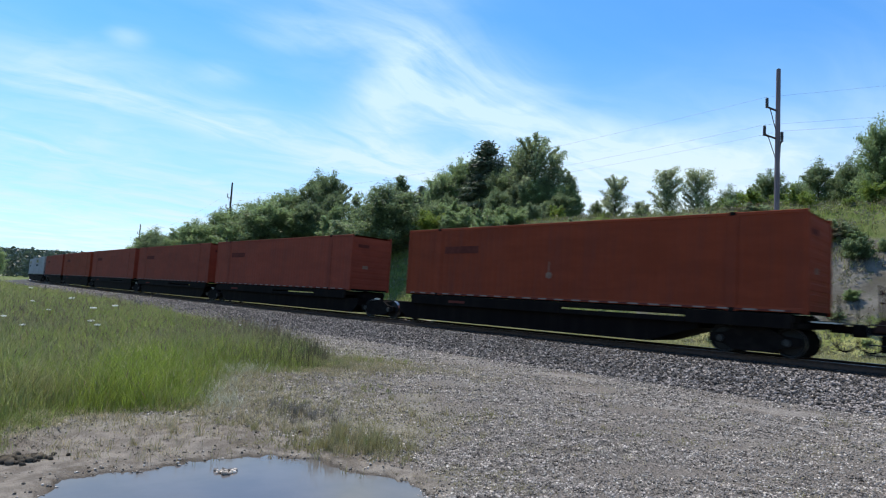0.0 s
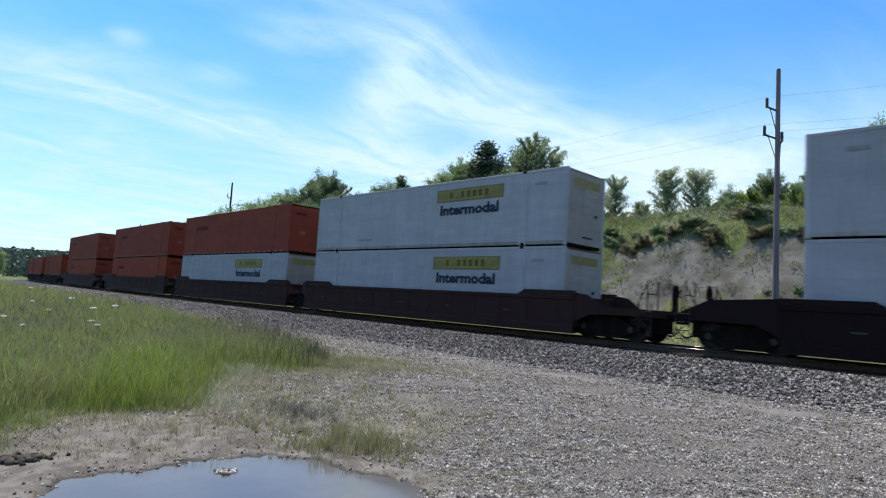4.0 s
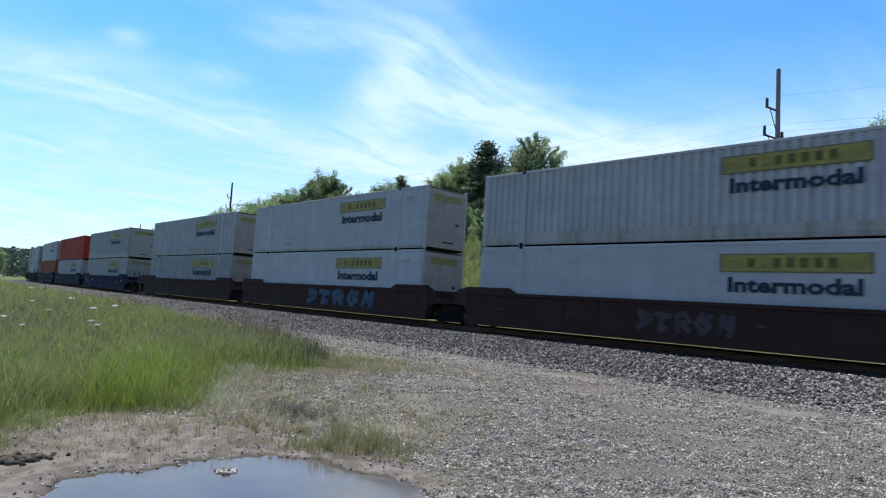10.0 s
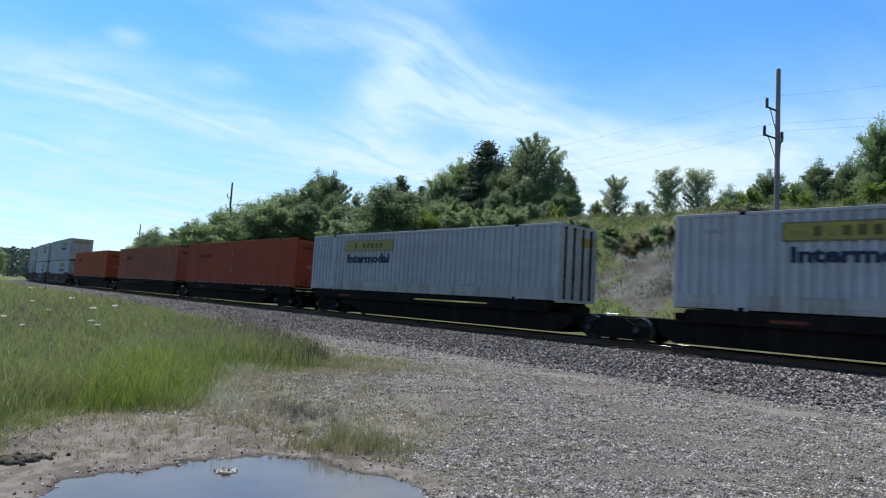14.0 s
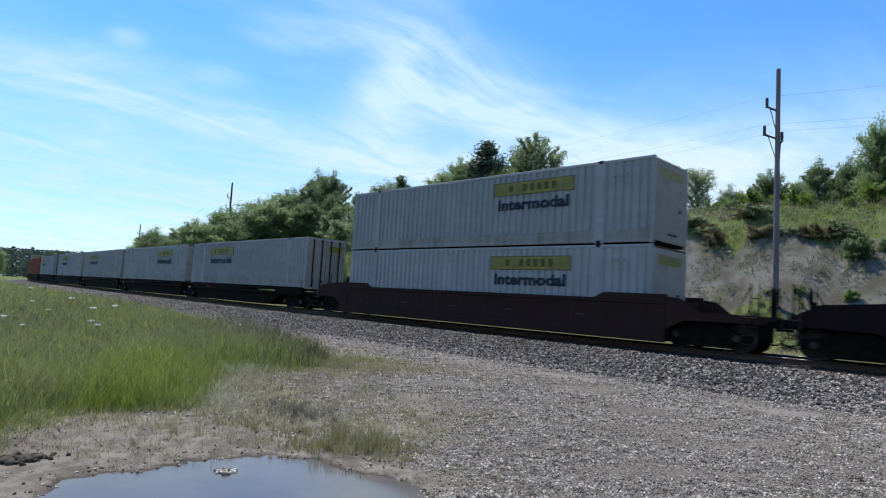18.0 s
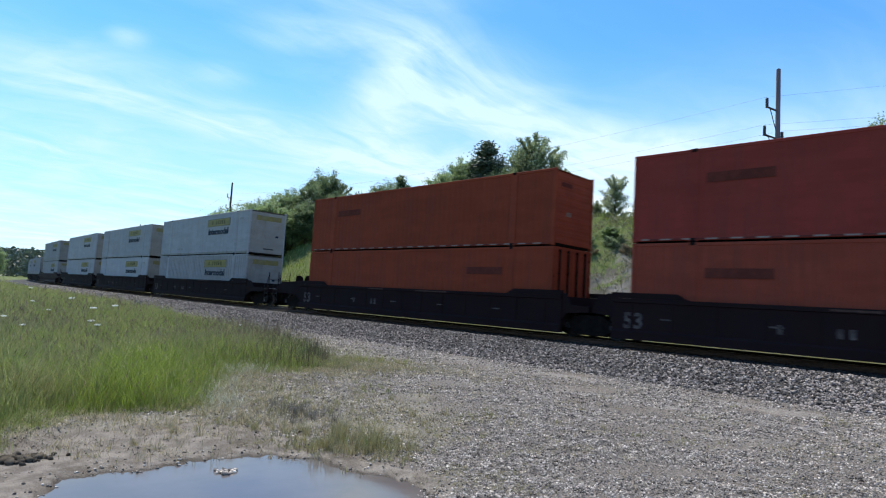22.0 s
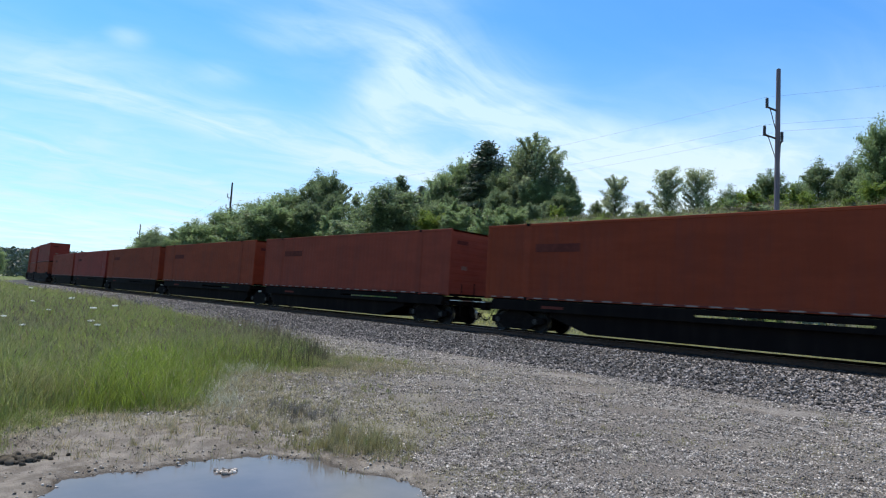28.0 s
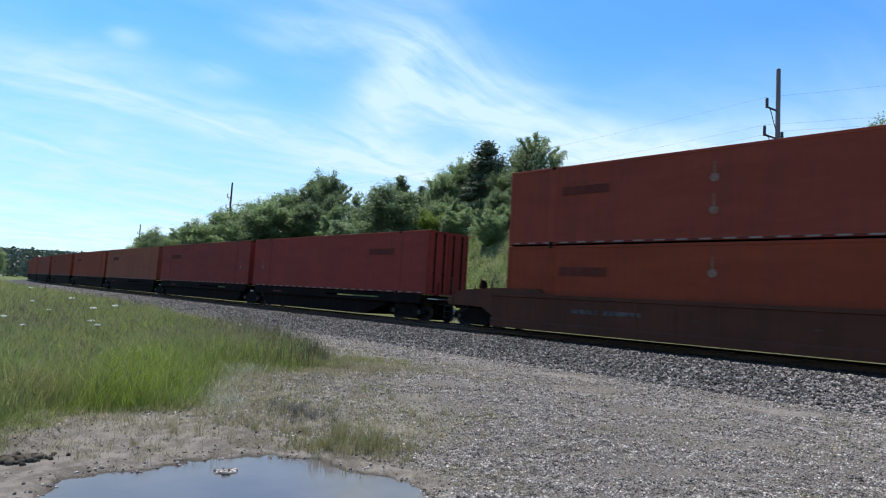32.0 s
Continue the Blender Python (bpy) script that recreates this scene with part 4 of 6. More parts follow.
# x, y, reach, blades and height of the drying clumps between the meadow and the puddle
TUFT_SPOTS = ((-0.97, 6.60, 0.16, 210, 0.24), (-1.00, 7.15, 0.18, 150, 0.28), (-0.72, 7.1, 0.16, 130, 0.27), (-1.3, 7.3, 0.2, 80, 0.2), (-0.75, 6.75, 0.20, 230, 0.26), (-1.20, 6.78, 0.16, 120, 0.20), (-1.76, 7.15, 0.20, 120, 0.18), (-2.18, 7.34, 0.24, 130, 0.18), (-2.42, 7.6, 0.24, 90, 0.16),
              (-0.35, 6.42, 0.14, 110, 0.20), (-0.62, 6.95, 0.26, 160, 0.20), (-0.2, 6.8, 0.25, 110, 0.17), (-1.45, 6.62, 0.16, 60, 0.13), (-2.64, 6.8, 0.16, 60, 0.16), (-2.88, 6.28, 0.16, 36, 0.14), (-3.0, 5.86, 0.16, 30, 0.13),
              (-1.0, 7.6, 0.35, 150, 0.17), (-1.5, 8.9, 0.4, 120, 0.15), (-1.1, 10.2, 0.45, 110, 0.17), (0.1, 7.5, 0.3, 80, 0.13), (-2.4, 9.0, 0.4, 130, 0.16), (0.4, 9.0, 0.5, 70, 0.11), (1.5, 7.6, 0.4, 60, 0.09),
              (2.2, 8.4, 0.4, 60, 0.09), (2.6, 10.5, 0.4, 50, 0.10), (5.8, 11.5, 0.4, 40, 0.10), (7.0, 10.4, 0.5, 60, 0.10), (7.5, 13.5, 0.5, 40, 0.12))
SILVER_SPOTS = ((-3.45, 9.9, 0.20, 190), (-3.75, 12.0, 0.24, 380), (-4.1, 12.4, 0.25, 240), (-3.1, 9.0, 0.20, 170), (-3.6, 10.8, 0.22, 160), (-2.9, 8.5, 0.2, 120))
# x, y and reach of the bright green tufts by the meadow's tail and beside the puddle
GREEN_SPOTS = ((-1.85, 15.3, 0.30, 260, 0.20), (-2.15, 15.1, 0.25, 160, 0.16), (-1.2, 15.6, 0.3, 120, 0.14), (-0.80, 6.72, 0.10, 30, 0.24), (-2.8, 13.9, 0.35, 260, 0.26), (-1.3, 11.0, 0.25, 90, 0.14))


def clumps(name, spots, mat, label, dense):
    tx, ty, th_, tw = [], [], [], []
    for cx, cy, rad, m, hh in spots:
        c = max(3, int(m / 9))
        m = int(m * dense)
        pick = rs.randint(0, c, m)
        tx.append(cx + rs.normal(0, rad, c)[pick] + rs.normal(0, 0.026, m)), ty.append(cy + rs.normal(0, rad * 0.7, c)[pick] + rs.normal(0, 0.026, m))
        th_.append(hh * rs.uniform(0.3, 1.1, m) * rs.uniform(0.5, 1.25, c)[pick]), tw.append(rs.uniform(0.003, 0.0065, m) * (0.5 + 0.06 * cy))
    x, y = np.concatenate(tx), np.concatenate(ty)
    keep = puddle_depth(x, y) < -0.10
    curved_blades(name, x[keep], y[keep], ground_z(x[keep], y[keep]), np.concatenate(th_)[keep], np.concatenate(tw)[keep], mat, label, rs, 0.6, 0.3)


clumps("drying_clumps", TUFT_SPOTS, TUFT, "drying grass clumps beside the puddle", 2.2)
clumps("green_clumps", GREEN_SPOTS, GRASS, "bright green grass clumps on bare ground", 2.5)
clumps("grey_weeds", ((-1.80, 8.3, 0.26, 260, 0.24), (-1.65, 8.0, 0.22, 130, 0.18), (-2.0, 8.6, 0.2, 90, 0.18), (-0.75, 7.05, 0.2, 50, 0.16)), GREY_WEED, "greyish purple dry weeds beside the puddle", 1.6)
tx, ty = [], []
for cx, cy, rad, m in SILVER_SPOTS:
    tx.append(cx + rs.normal(0, rad, m)), ty.append(cy + rs.normal(0, rad, m))
X, Y = np.concatenate(tx), np.concatenate(ty)
curved_blades("silvery_grass", X, Y, ground_z(X, Y), rs.uniform(0.06, 0.28, len(X)), rs.uniform(0.005, 0.011, len(X)), SILVER, "bent silvery dry grass at the meadow's edge", rs, 1.5, 0.8)
# dark dead litter lying among the weeds
n = 9000
Y = 6.0 + 8.0 * rs.uniform(0, 1, n) ** 1.3
X = np.interp(Y, MEADOW_Y, MEADOW_X) + rs.exponential(1.8, n) - 0.3
keep = (puddle_depth(X, Y) < -0.12) & (wave_noise(X, Y, 0.45, 67) + rs.uniform(-0.5, 0.5, n) > 0.0)
X, Y = X[keep], Y[keep]
curved_blades("dead_litter", X, Y, ground_z(X, Y) + 0.01, rs.uniform(0.015, 0.05, len(X)), rs.uniform(0.004, 0.009, len(X)) * (0.5 + 0.06 * Y), LITTER, "dark dead grass lying on bare ground", rs, 2.2, 0.7)
# thin stems that stand in the shallow water
X = np.concatenate([-1.62 + rs.normal(0, 0.05, 9), -1.13 + rs.normal(0, 0.06, 7), -0.84 + rs.normal(0, 0.04, 5), -0.63 + rs.normal(0, 0.04, 5), -2.3 + rs.normal(0, 0.1, 6)])
Y = np.concatenate([6.36 + rs.normal(0, 0.04, 9), 6.20 + rs.normal(0, 0.04, 7), 5.93 + rs.normal(0, 0.04, 5), 5.83 + rs.normal(0, 0.03, 5), 5.95 + rs.normal(0, 0.05, 6)])
blades("water_stems", X, Y, np.full(len(X), YARD_Z - 0.06), rs.uniform(0.06, 0.17, len(X)), np.full(len(X), 0.006), TUFT, "thin grass stems standing in the puddle", rs, 0.2)
# short weeds in patches over the gravel
n = 110000
r = 5.5 * np.exp(rs.uniform(0, math.log(3.4), n))
a = np.radians(rs.uniform(-22, 42, n))
X, Y = r * np.sin(a), r * np.cos(a)
ts, to = track_coords(X, Y)
patch = 0.8 * wave_noise(X, Y, 3.2, 63) + 0.5 * wave_noise(X, Y, 0.7, 64) + rs.uniform(-0.35, 0.35, n)
patch = patch + bump_field(X, Y, ((-1.2, 8.6, 2.0, 2.2, 1.0), (1.0, 7.0, 1.1, 1.0, 0.45), (6.7, 9.8, 1.8, 1.6, 0.6), (6.4, 13.6, 2.2, 1.4, 0.5)))
keep = (patch > 0.72 + 0.07 * np.clip(r - 9, 0, 9)) & (to < -6.6) & (puddle_depth(X, Y) < -0.14) & (meadow_edge(X, Y) < 0)
X, Y, r = X[keep], Y[keep], r[keep]
curved_blades("yard_weeds", X, Y, ground_z(X, Y), rs.uniform(0.015, 0.075, len(X)), rs.uniform(0.003, 0.007, len(X)) * (0.5 + 0.08 * r), TUFT, "short drying weeds in patches on the gravel", rs, 1.4, 0.6)
# thin dry grass on the strip between the meadow and the ballast
n = 16000
Y = 13.5 + 50 * rs.uniform(0, 1, n) ** 1.8
X = np.interp(Y, MEADOW_Y, MEADOW_X) + rs.exponential(1.1, n) - 0.4
ts, to = track_coords(X, Y)
keep = to < -5.9
X, Y = X[keep], Y[keep]
curved_blades("strip_grass", X, Y, ground_z(X, Y), rs.uniform(0.04, 0.16, len(X)), rs.uniform(0.004, 0.007, len(X)) * (0.6 + 0.06 * Y), STRIP, "thin dry grass along the ballast", rs, 1.0, 0.5)
# green verge beyond the track
n = 60000
s = -30 + 130 * rs.uniform(0, 1, n) ** 1.5
o = 5.7 + 6.5 * rs.uniform(0, 1, n) ** 1.3
X, Y, _ = on_track(s, o)
d = np.hypot(X, Y)
blades("verge_grass", X, Y, ground_z(X, Y), rs.uniform(0.06, 0.24, n), 0.011 + d * 0.0006, VERGE, "bright green grass verge behind the track", rs, 0.5)
# grass on the top and on the slope of the bank
n = 90000
s = -30 + 110 * rs.uniform(0, 1, n) ** 1.3
o = rs.uniform(9, 38, n)
X, Y, _ = on_track(s, o)
keep = (o > 18.3 + 1.0 * wave_noise(X, Y, 4, 51)) | (wave_noise(X, Y, 3.2, 52) + np.clip((s + 1) * 0.14, -0.2, 3) > 0.30)
X, Y = X[keep], Y[keep]
d = np.hypot(X, Y)
blades("bank_grass", X, Y, ground_z(X, Y), rs.uniform(0.14, 0.46, len(X)), 0.010 + d * 0.0006, GRASS, "rough grass on the cut bank", rs, 0.5)


# ------------------------------------------------------------------ wildflowers in the meadow
def wildflower(x, y, h, r):
    z = float(ground_z(np.array([x]), np.array([y]))[0])
    root = empty("wildflower", pose(x, y, z, random.uniform(-6, 6), random.uniform(-6, 6)))
    bm = bmesh.new()
    tube(bm, (0, 0, 0), (0, 0, h), 0.006, 0.004, 5)
    for k in range(7):
        a = k * 0.9
        tube(bm, (0, 0, h - 0.04), (math.cos(a) * r * 0.6, math.sin(a) * r * 0.6, h + 0.01), 0.003, 0.002, 4)
    part("stem", bm, STALK, root)
    bm = bmesh.new()
    rr = random.Random(int(x * 100))
    bmesh.ops.create_icosphere(bm, subdivisions=3, radius=r, matrix=Matrix.Translation((0, 0, h + 0.012)) @ Matrix.Diagonal((1, 1, 0.28, 1)))
    for v in bm.verts:
        v.co += Vector((rr.uniform(-1, 1), rr.uniform(-1, 1), rr.uniform(-0.6, 1))) * r * 0.13
    part("flower_head", bm, PETAL, root)
    return tagged(root, "white umbel wildflower on a tall stem", "flower", "meadow flowers")


FLOWERS = ((-32.2, 47.4, 0.65, 0.17), (-18.7, 30.9, 0.64, 0.14), (-12.3, 21.5, 0.6, 0.12), (-12.6, 23.6, 0.62, 0.11), (-9.4, 16.5, 0.5, 0.082), (-8.7, 15.5, 0.45, 0.077), (-9.6, 14.1, 0.5, 0.065),
           (-13.1, 20.4, 0.55, 0.07), (-17.2, 25.5, 0.6, 0.08), (-11.9, 16.6, 0.5, 0.07), (-6.1, 18.7, 0.45, 0.06))
for x, y, h, r in FLOWERS:
    wildflower(x, y, h, r)


# ------------------------------------------------------------------ trees
def skeleton(kind, seed):
    """Limbs (start, end, thickness) of a tree about 10 m high, foot at the origin."""
    rr = random.Random(seed * 7 + len(kind))
    limbs = []
    number = {"broad": 58, "tall": 44, "airy": 40, "fir": 80, "bush": 46}[kind]
    for k in range(number):
        f = (k + rr.uniform(0, 1)) / number
        a = k * 2.4 + rr.uniform(-0.5, 0.5)
        if kind == "broad":
            z0 = 0.8 + 6.4 * f
            ln = (1.0 + 2.9 * math.sin(math.pi * (0.16 + 0.74 * f)) ** 0.8) * rr.uniform(0.65, 1.12)
            up = 0.25 + 0.95 * f
        elif kind == "tall":
            z0 = 0.8 + 7.6 * f
            ln = (0.6 + 1.35 * math.sin(math.pi * (0.18 + 0.72 * f))) * rr.uniform(0.6, 1.2)
            up = 0.8 + 0.8 * f
        elif kind == "airy":
            z0 = 1.4 + 5.6 * f
            ln = (1.4 + 1.2 * math.sin(math.pi * (0.15 + 0.6 * f))) * rr.uniform(0.5, 1.15)
            up = 0.6 + 1.1 * f
        elif kind == "fir":
            z0 = 0.7 + 8.7 * f
            ln = (1.9 * (1 - f) + 0.2) * rr.uniform(0.75, 1.15)
            up = 0.45 + 0.5 * f
        else:
            z0 = 0.2 + 1.6 * f
            ln = rr.uniform(2.2, 6.0) * (0.75 + 0.4 * f)
            up = 0.25 + 2.0 * f
        w = Vector((math.cos(a), math.sin(a), up)).normalized()
        start = Vector((rr.uniform(-0.1, 0.1), rr.uniform(-0.1, 0.1), z0))
        limbs.append((start, start + w * ln, 0.02 + 0.012 * ln))
    if kind not in ("bush", "airy"):
        limbs.append((Vector((0, 0, 7.5)), Vector((0, 0, 9.8)), 0.05))
    return limbs


def crown_mesh(name, kind, seed, limbs, count, size, spread):
    """Leaf sprigs scattered round the outer part of every limb."""
    rs = np.random.RandomState(seed + 50)
    A, B = np.array([l[0] for l in limbs]), np.array([l[1] for l in limbs])
    ln = np.linalg.norm(B - A, axis=1)
    pick = rs.choice(len(limbs), count, p=ln / ln.sum())
    t = rs.uniform(0.12, 1.0, count) ** 0.7
    axis = A[pick] + (B - A)[pick] * t[:, None]
    side = rs.normal(size=(count, 3)) * (spread * (0.45 + 0.75 * t * (1.25 - t)))[:, None] * rs.uniform(0.35, 1.35, len(limbs))[pick][:, None]
    side[:, 2] *= 0.7 if kind != "fir" else 0.35
    P = axis + side
    P[:, 2] = np.maximum(P[:, 2], 0.05)
    up = side / (np.linalg.norm(side, axis=1)[:, None] + 1e-6) * 0.5 + rs.normal(size=(count, 3)) * 0.6 + np.array([0, 0, 0.4])
    up /= np.linalg.norm(up, axis=1)[:, None]
    u = np.cross(up, rs.normal(size=(count, 3)))
    u /= np.linalg.norm(u, axis=1)[:, None]
    v = np.cross(up, u)
    L = (size * rs.uniform(0.55, 1.45, count))[:, None]
    W = L * 0.5
    V = np.stack([P - u * L - v * W, P - u * L * 0.2 + v * W + up * L * 0.15, P + u * L - up * L * 0.2], 1)
    return quads_mesh(name, V, 3)


def trunk_mesh(name, seed, h, r, limbs):
    rr = random.Random(seed)
    bm = bmesh.new()
    pts = [Vector((0, 0, -0.6))]
    for k in range(1, 6):
        pts.append(Vector((rr.uniform(-0.1, 0.1), rr.uniform(-0.1, 0.1), h * k / 5)))
    for k in range(5):
        tube(bm, pts[k], pts[k + 1], r * (1 - k * 0.18), r * (1 - (k + 1) * 0.18), 8, caps=False)
    for a, b, q in limbs:
        tube(bm, (a.x, a.y, max(0.0, a.z - 0.25)), a.lerp(b, 0.8), q, q * 0.3, 5, caps=False)
    me = bpy.data.meshes.new(name)
    bm.to_mesh(me)
    bm.free()
    return me


TREES = {}


def tree_kind(kind, seed):
    key = (kind, seed)
    if key not in TREES:
        limbs = skeleton(kind, seed)
        count, size, spread, mat = {"broad": (23000, 0.120, 0.50, LEAF_OAK), "tall": (17000, 0.105, 0.28, LEAF_PALE), "airy": (9500, 0.110, 0.34, LEAF_PALE),
                                    "fir": (22000, 0.105, 0.36, LEAF_FIR), "bush": (16000, 0.20, 0.66, LEAF_MID)}[kind]
        TREES[key] = (trunk_mesh("trunk", seed, {"bush": 2.5, "airy": 7.2}.get(kind, 8.6), 0.2 if kind != "bush" else 0.12, limbs), crown_mesh("crown", kind, seed, limbs, count, size, spread), mat)
    return TREES[key]


def tree(name, kind, seed, x, y, z, h, spread=1.0, mat=None, label="", category="tree", group=""):
    tm, cm, base = tree_kind(kind, seed)
    root = empty(name, pose(x, y, z, 0, 0, random.uniform(0, 360)))
    k = h / 10.0
    root.scale = (k * spread, k * spread, k)
    t = mesh_object("trunk", tm, BARK, root)
    c = new("crown", cm)
    c.parent = root
    if not cm.materials:
        cm.materials.append(base)
    c.material_slots[0].link = "OBJECT"
    c.material_slots[0].material = mat or base
    return tagged(root, label, category, group)


def put_tree(name, kind, seed, s, off, top, spread=1.0, mat=None, label="", category="tree", group="", sink=0.0):
    """A tree at s along and off beyond the track whose crown ends at height top."""
    X, Y, _ = on_track(s, off)
    z = float(ground_z(np.array([float(X)]), np.array([float(Y)]))[0]) - sink
    return tree(name, kind, seed, float(X), float(Y), z, max(1.0, (top - z) * 1.04), spread, mat, label, category, group)


WOOD = "leafy green tree in the wood on the bank"
for kind, seed, s, off, top, spread, mat in (
        ("broad", 1, 101.5, 22, 11.4, 0.8, LEAF_OAK), ("broad", 2, 93, 24, 13.2, 0.9, LEAF_OAK), ("broad", 3, 82, 22, 14.2, 0.95, LEAF_OAK), ("broad", 1, 76, 27, 14.2, 1.0, LEAF_MID),
        ("broad", 4, 71, 24, 15.3, 1.0, LEAF_OAK), ("broad", 2, 65, 28, 16.0, 1.0, LEAF_OAK), ("broad", 3, 61, 24, 15.8, 1.0, LEAF_MID), ("broad", 5, 57.5, 27, 18.7, 0.95, LEAF_OAK),
        ("broad", 4, 52, 26.5, 18.0, 0.8, LEAF_OAK), ("broad", 1, 50, 21, 12.5, 0.9, LEAF_MID), ("broad", 2, 60, 19, 12.0, 0.9, LEAF_MID), ("broad", 5, 45, 23, 12.4, 0.85, LEAF_MID),
        ("tall", 1, 42, 24, 13.5, 1.2, LEAF_PALE), ("broad", 3, 68, 18, 11.5, 0.9, LEAF_OAK), ("broad", 4, 80, 17, 11.0, 0.9, LEAF_OAK),
        ("broad", 2, 48, 34, 17.2, 0.75, LEAF_OAK), ("tall", 2, 46, 34, 18.0, 1.3, LEAF_OAK), ("fir", 3, 42.5, 35, 16.4, 1.5, LEAF_FIR), ("broad", 1, 39, 34, 16.2, 0.8, LEAF_FIR), ("broad", 1, 36, 34, 15.6, 0.8, LEAF_OAK),
        ("broad", 5, 31, 29, 15.4, 0.9, LEAF_MID), ("broad", 3, 27.5, 28, 17.0, 0.75, LEAF_MID), ("broad", 1, 28, 26, 14.5, 0.9, LEAF_OAK), ("fir", 3, 23.3, 28, 18.2, 2.1, LEAF_FIR), ("tall", 1, 24.0, 28, 17.2, 1.4, LEAF_FIR),
        ("broad", 3, 21.8, 29, 16.6, 0.9, LEAF_FIR), ("broad", 4, 21, 27, 14.8, 0.8, LEAF_OAK), ("tall", 2, 18.6, 28, 16.6, 1.1, LEAF_PALE), ("airy", 1, 16.6, 28, 18.9, 1.2, LEAF_PALE),
        ("airy", 2, 14.3, 28, 17.2, 0.95, LEAF_PALE), ("airy", 3, 18.4, 28.5, 18.4, 0.95, LEAF_PALE), ("broad", 2, 15.6, 27, 13.6, 0.85, LEAF_MID), ("tall", 3, 12.4, 28, 13.8, 1.3, LEAF_PALE), ("broad", 5, 13.0, 30, 12.4, 0.9, LEAF_OAK),
        ("broad", 3, 10.4, 30, 11.2, 0.9, LEAF_OAK), ("broad", 4, 25, 24, 12.2, 0.9, LEAF_OAK), ("broad", 5, 18.5, 24.5, 12.0, 0.9, LEAF_OAK),
        ("broad", 2, 29, 27, 15.6, 1.1, LEAF_MID), ("broad", 4, 25.4, 28, 16.6, 0.95, LEAF_MID), ("broad", 1, 20, 27.5, 14.8, 1.0, LEAF_MID), ("broad", 3, 17.4, 27, 13.4, 1.0, LEAF_PALE), ("broad", 5, 14.6, 27, 13.0, 1.0, LEAF_MID),
        ("broad", 2, 12.2, 27.5, 12.8, 1.0, LEAF_MID), ("broad", 1, 55, 27, 17.6, 0.9, LEAF_OAK), ("broad", 3, 48.5, 25, 14.6, 0.9, LEAF_OAK), ("broad", 5, 63, 26, 16.4, 0.9, LEAF_OAK), ("broad", 4, 67.5, 25, 15.4, 0.9, LEAF_OAK),
        ("broad", 2, 44, 34, 15.6, 1.0, LEAF_OAK), ("broad", 4, 33.5, 31, 15.4, 1.0, LEAF_OAK)):
    put_tree("tree", kind, seed, s, off, top, spread, mat, WOOD if kind != "fir" else "dark conifer standing in the wood on the bank", group="trees on the bank")
for s, off, top, spread, seed in ((8.4, 30, 13.9, 1.2, 1), (3.4, 30, 14.3, 1.2, 2), (0.7, 30, 13.8, 1.3, 3), (6.6, 31, 11.5, 1.2, 2), (5.4, 30, 10.9, 1.3, 1)):
    put_tree("young_tree", "airy", seed, s, off, top, spread, LEAF_ASPEN, "slender young pale-leaved tree on the bank top", group="young trees on the bank")
for kind, seed, s, off, top, spread in (("broad", 1, 1.6, 40, 13.6, 1.0), ("broad", 2, -1.4, 39, 13.4, 1.0), ("broad", 3, -3.2, 36, 13.9, 0.95), ("broad", 4, -5.6, 37, 13.3, 1.0), ("broad", 5, -8.4, 30, 12.9, 0.95),
                                        ("broad", 1, -10.6, 29, 12.5, 1.0), ("broad", 2, -12.8, 26, 14.2, 0.8), ("broad", 3, -14.0, 27, 14.2, 0.9), ("broad", 4, -16.0, 26, 14.7, 0.9), ("broad", 5, -9.6, 33, 13.0, 1.0)):
    put_tree("tree", kind, seed, s, off, top, spread, LEAF_OAK if seed % 2 else LEAF_MID, WOOD, group="trees on the bank")
# shrubs along the bank's edge
rr = random.Random(14)
for k in range(64):
    s = -17 + 82 * (k + rr.uniform(-0.4, 0.4)) / 64
    if s > 9:
        off, top = rr.uniform(13, 24), 0
    else:
        off, top = rr.uniform(18.5, 23.5), 0
    X, Y, _ = on_track(s, off)
    z = float(ground_z(np.array([float(X)]), np.array([float(Y)]))[0])
    h = rr.uniform(0.3, 0.7) if s < 9 else rr.uniform(1.2, 2.8)
    if s < 9 and -13 < s and k % 2:
        continue
    tree("shrub", "bush", rr.randint(1, 4), float(X), float(Y), z - 0.15, h * 1.4, rr.uniform(1.4, 2.0) if s < 9 else rr.uniform(0.9, 1.3), rr.choice((LEAF_MID, LEAF_PALE, LEAF_LIGHT, LEAF_OAK)),
         "leafy green shrub on the cut bank", "shrub", "shrubs on the bank")
# dark shrubs in the hollows under the bank's edge, and taller growth at its near end
for k in range(30):
    s = -13 + 22 * (k + rr.uniform(-0.4, 0.4)) / 30
    X, Y, _ = on_track(s, rr.uniform(16.2, 18.4))
    z = float(ground_z(np.array([float(X)]), np.array([float(Y)]))[0])
    tree("shrub", "bush", rr.randint(1, 4), float(X), float(Y), z - 0.25, rr.uniform(0.7, 1.3), rr.uniform(1.5, 2.4), rr.choice((LEAF_MID, BROWN_BRUSH, BROWN_BRUSH, LEAF_PALE)),
         "dark leafy shrub under the bank's edge", "shrub", "shrubs on the bank")
for k in range(15):
    s = -22 + 10.5 * (k + rr.uniform(-0.4, 0.4)) / 15
    X, Y, _ = on_track(s, rr.uniform(13.5, 18.0))
    z = float(ground_z(np.array([float(X)]), np.array([float(Y)]))[0])
    tree("shrub", "bush", rr.randint(1, 4), float(X), float(Y), z - 0.2, rr.uniform(0.7, 1.7), rr.uniform(0.9, 1.5), rr.choice((LEAF_OAK, LEAF_MID, LEAF_OAK, LEAF_PALE)),
         "leafy green shrub on the cut bank", "shrub", "shrubs on the bank")
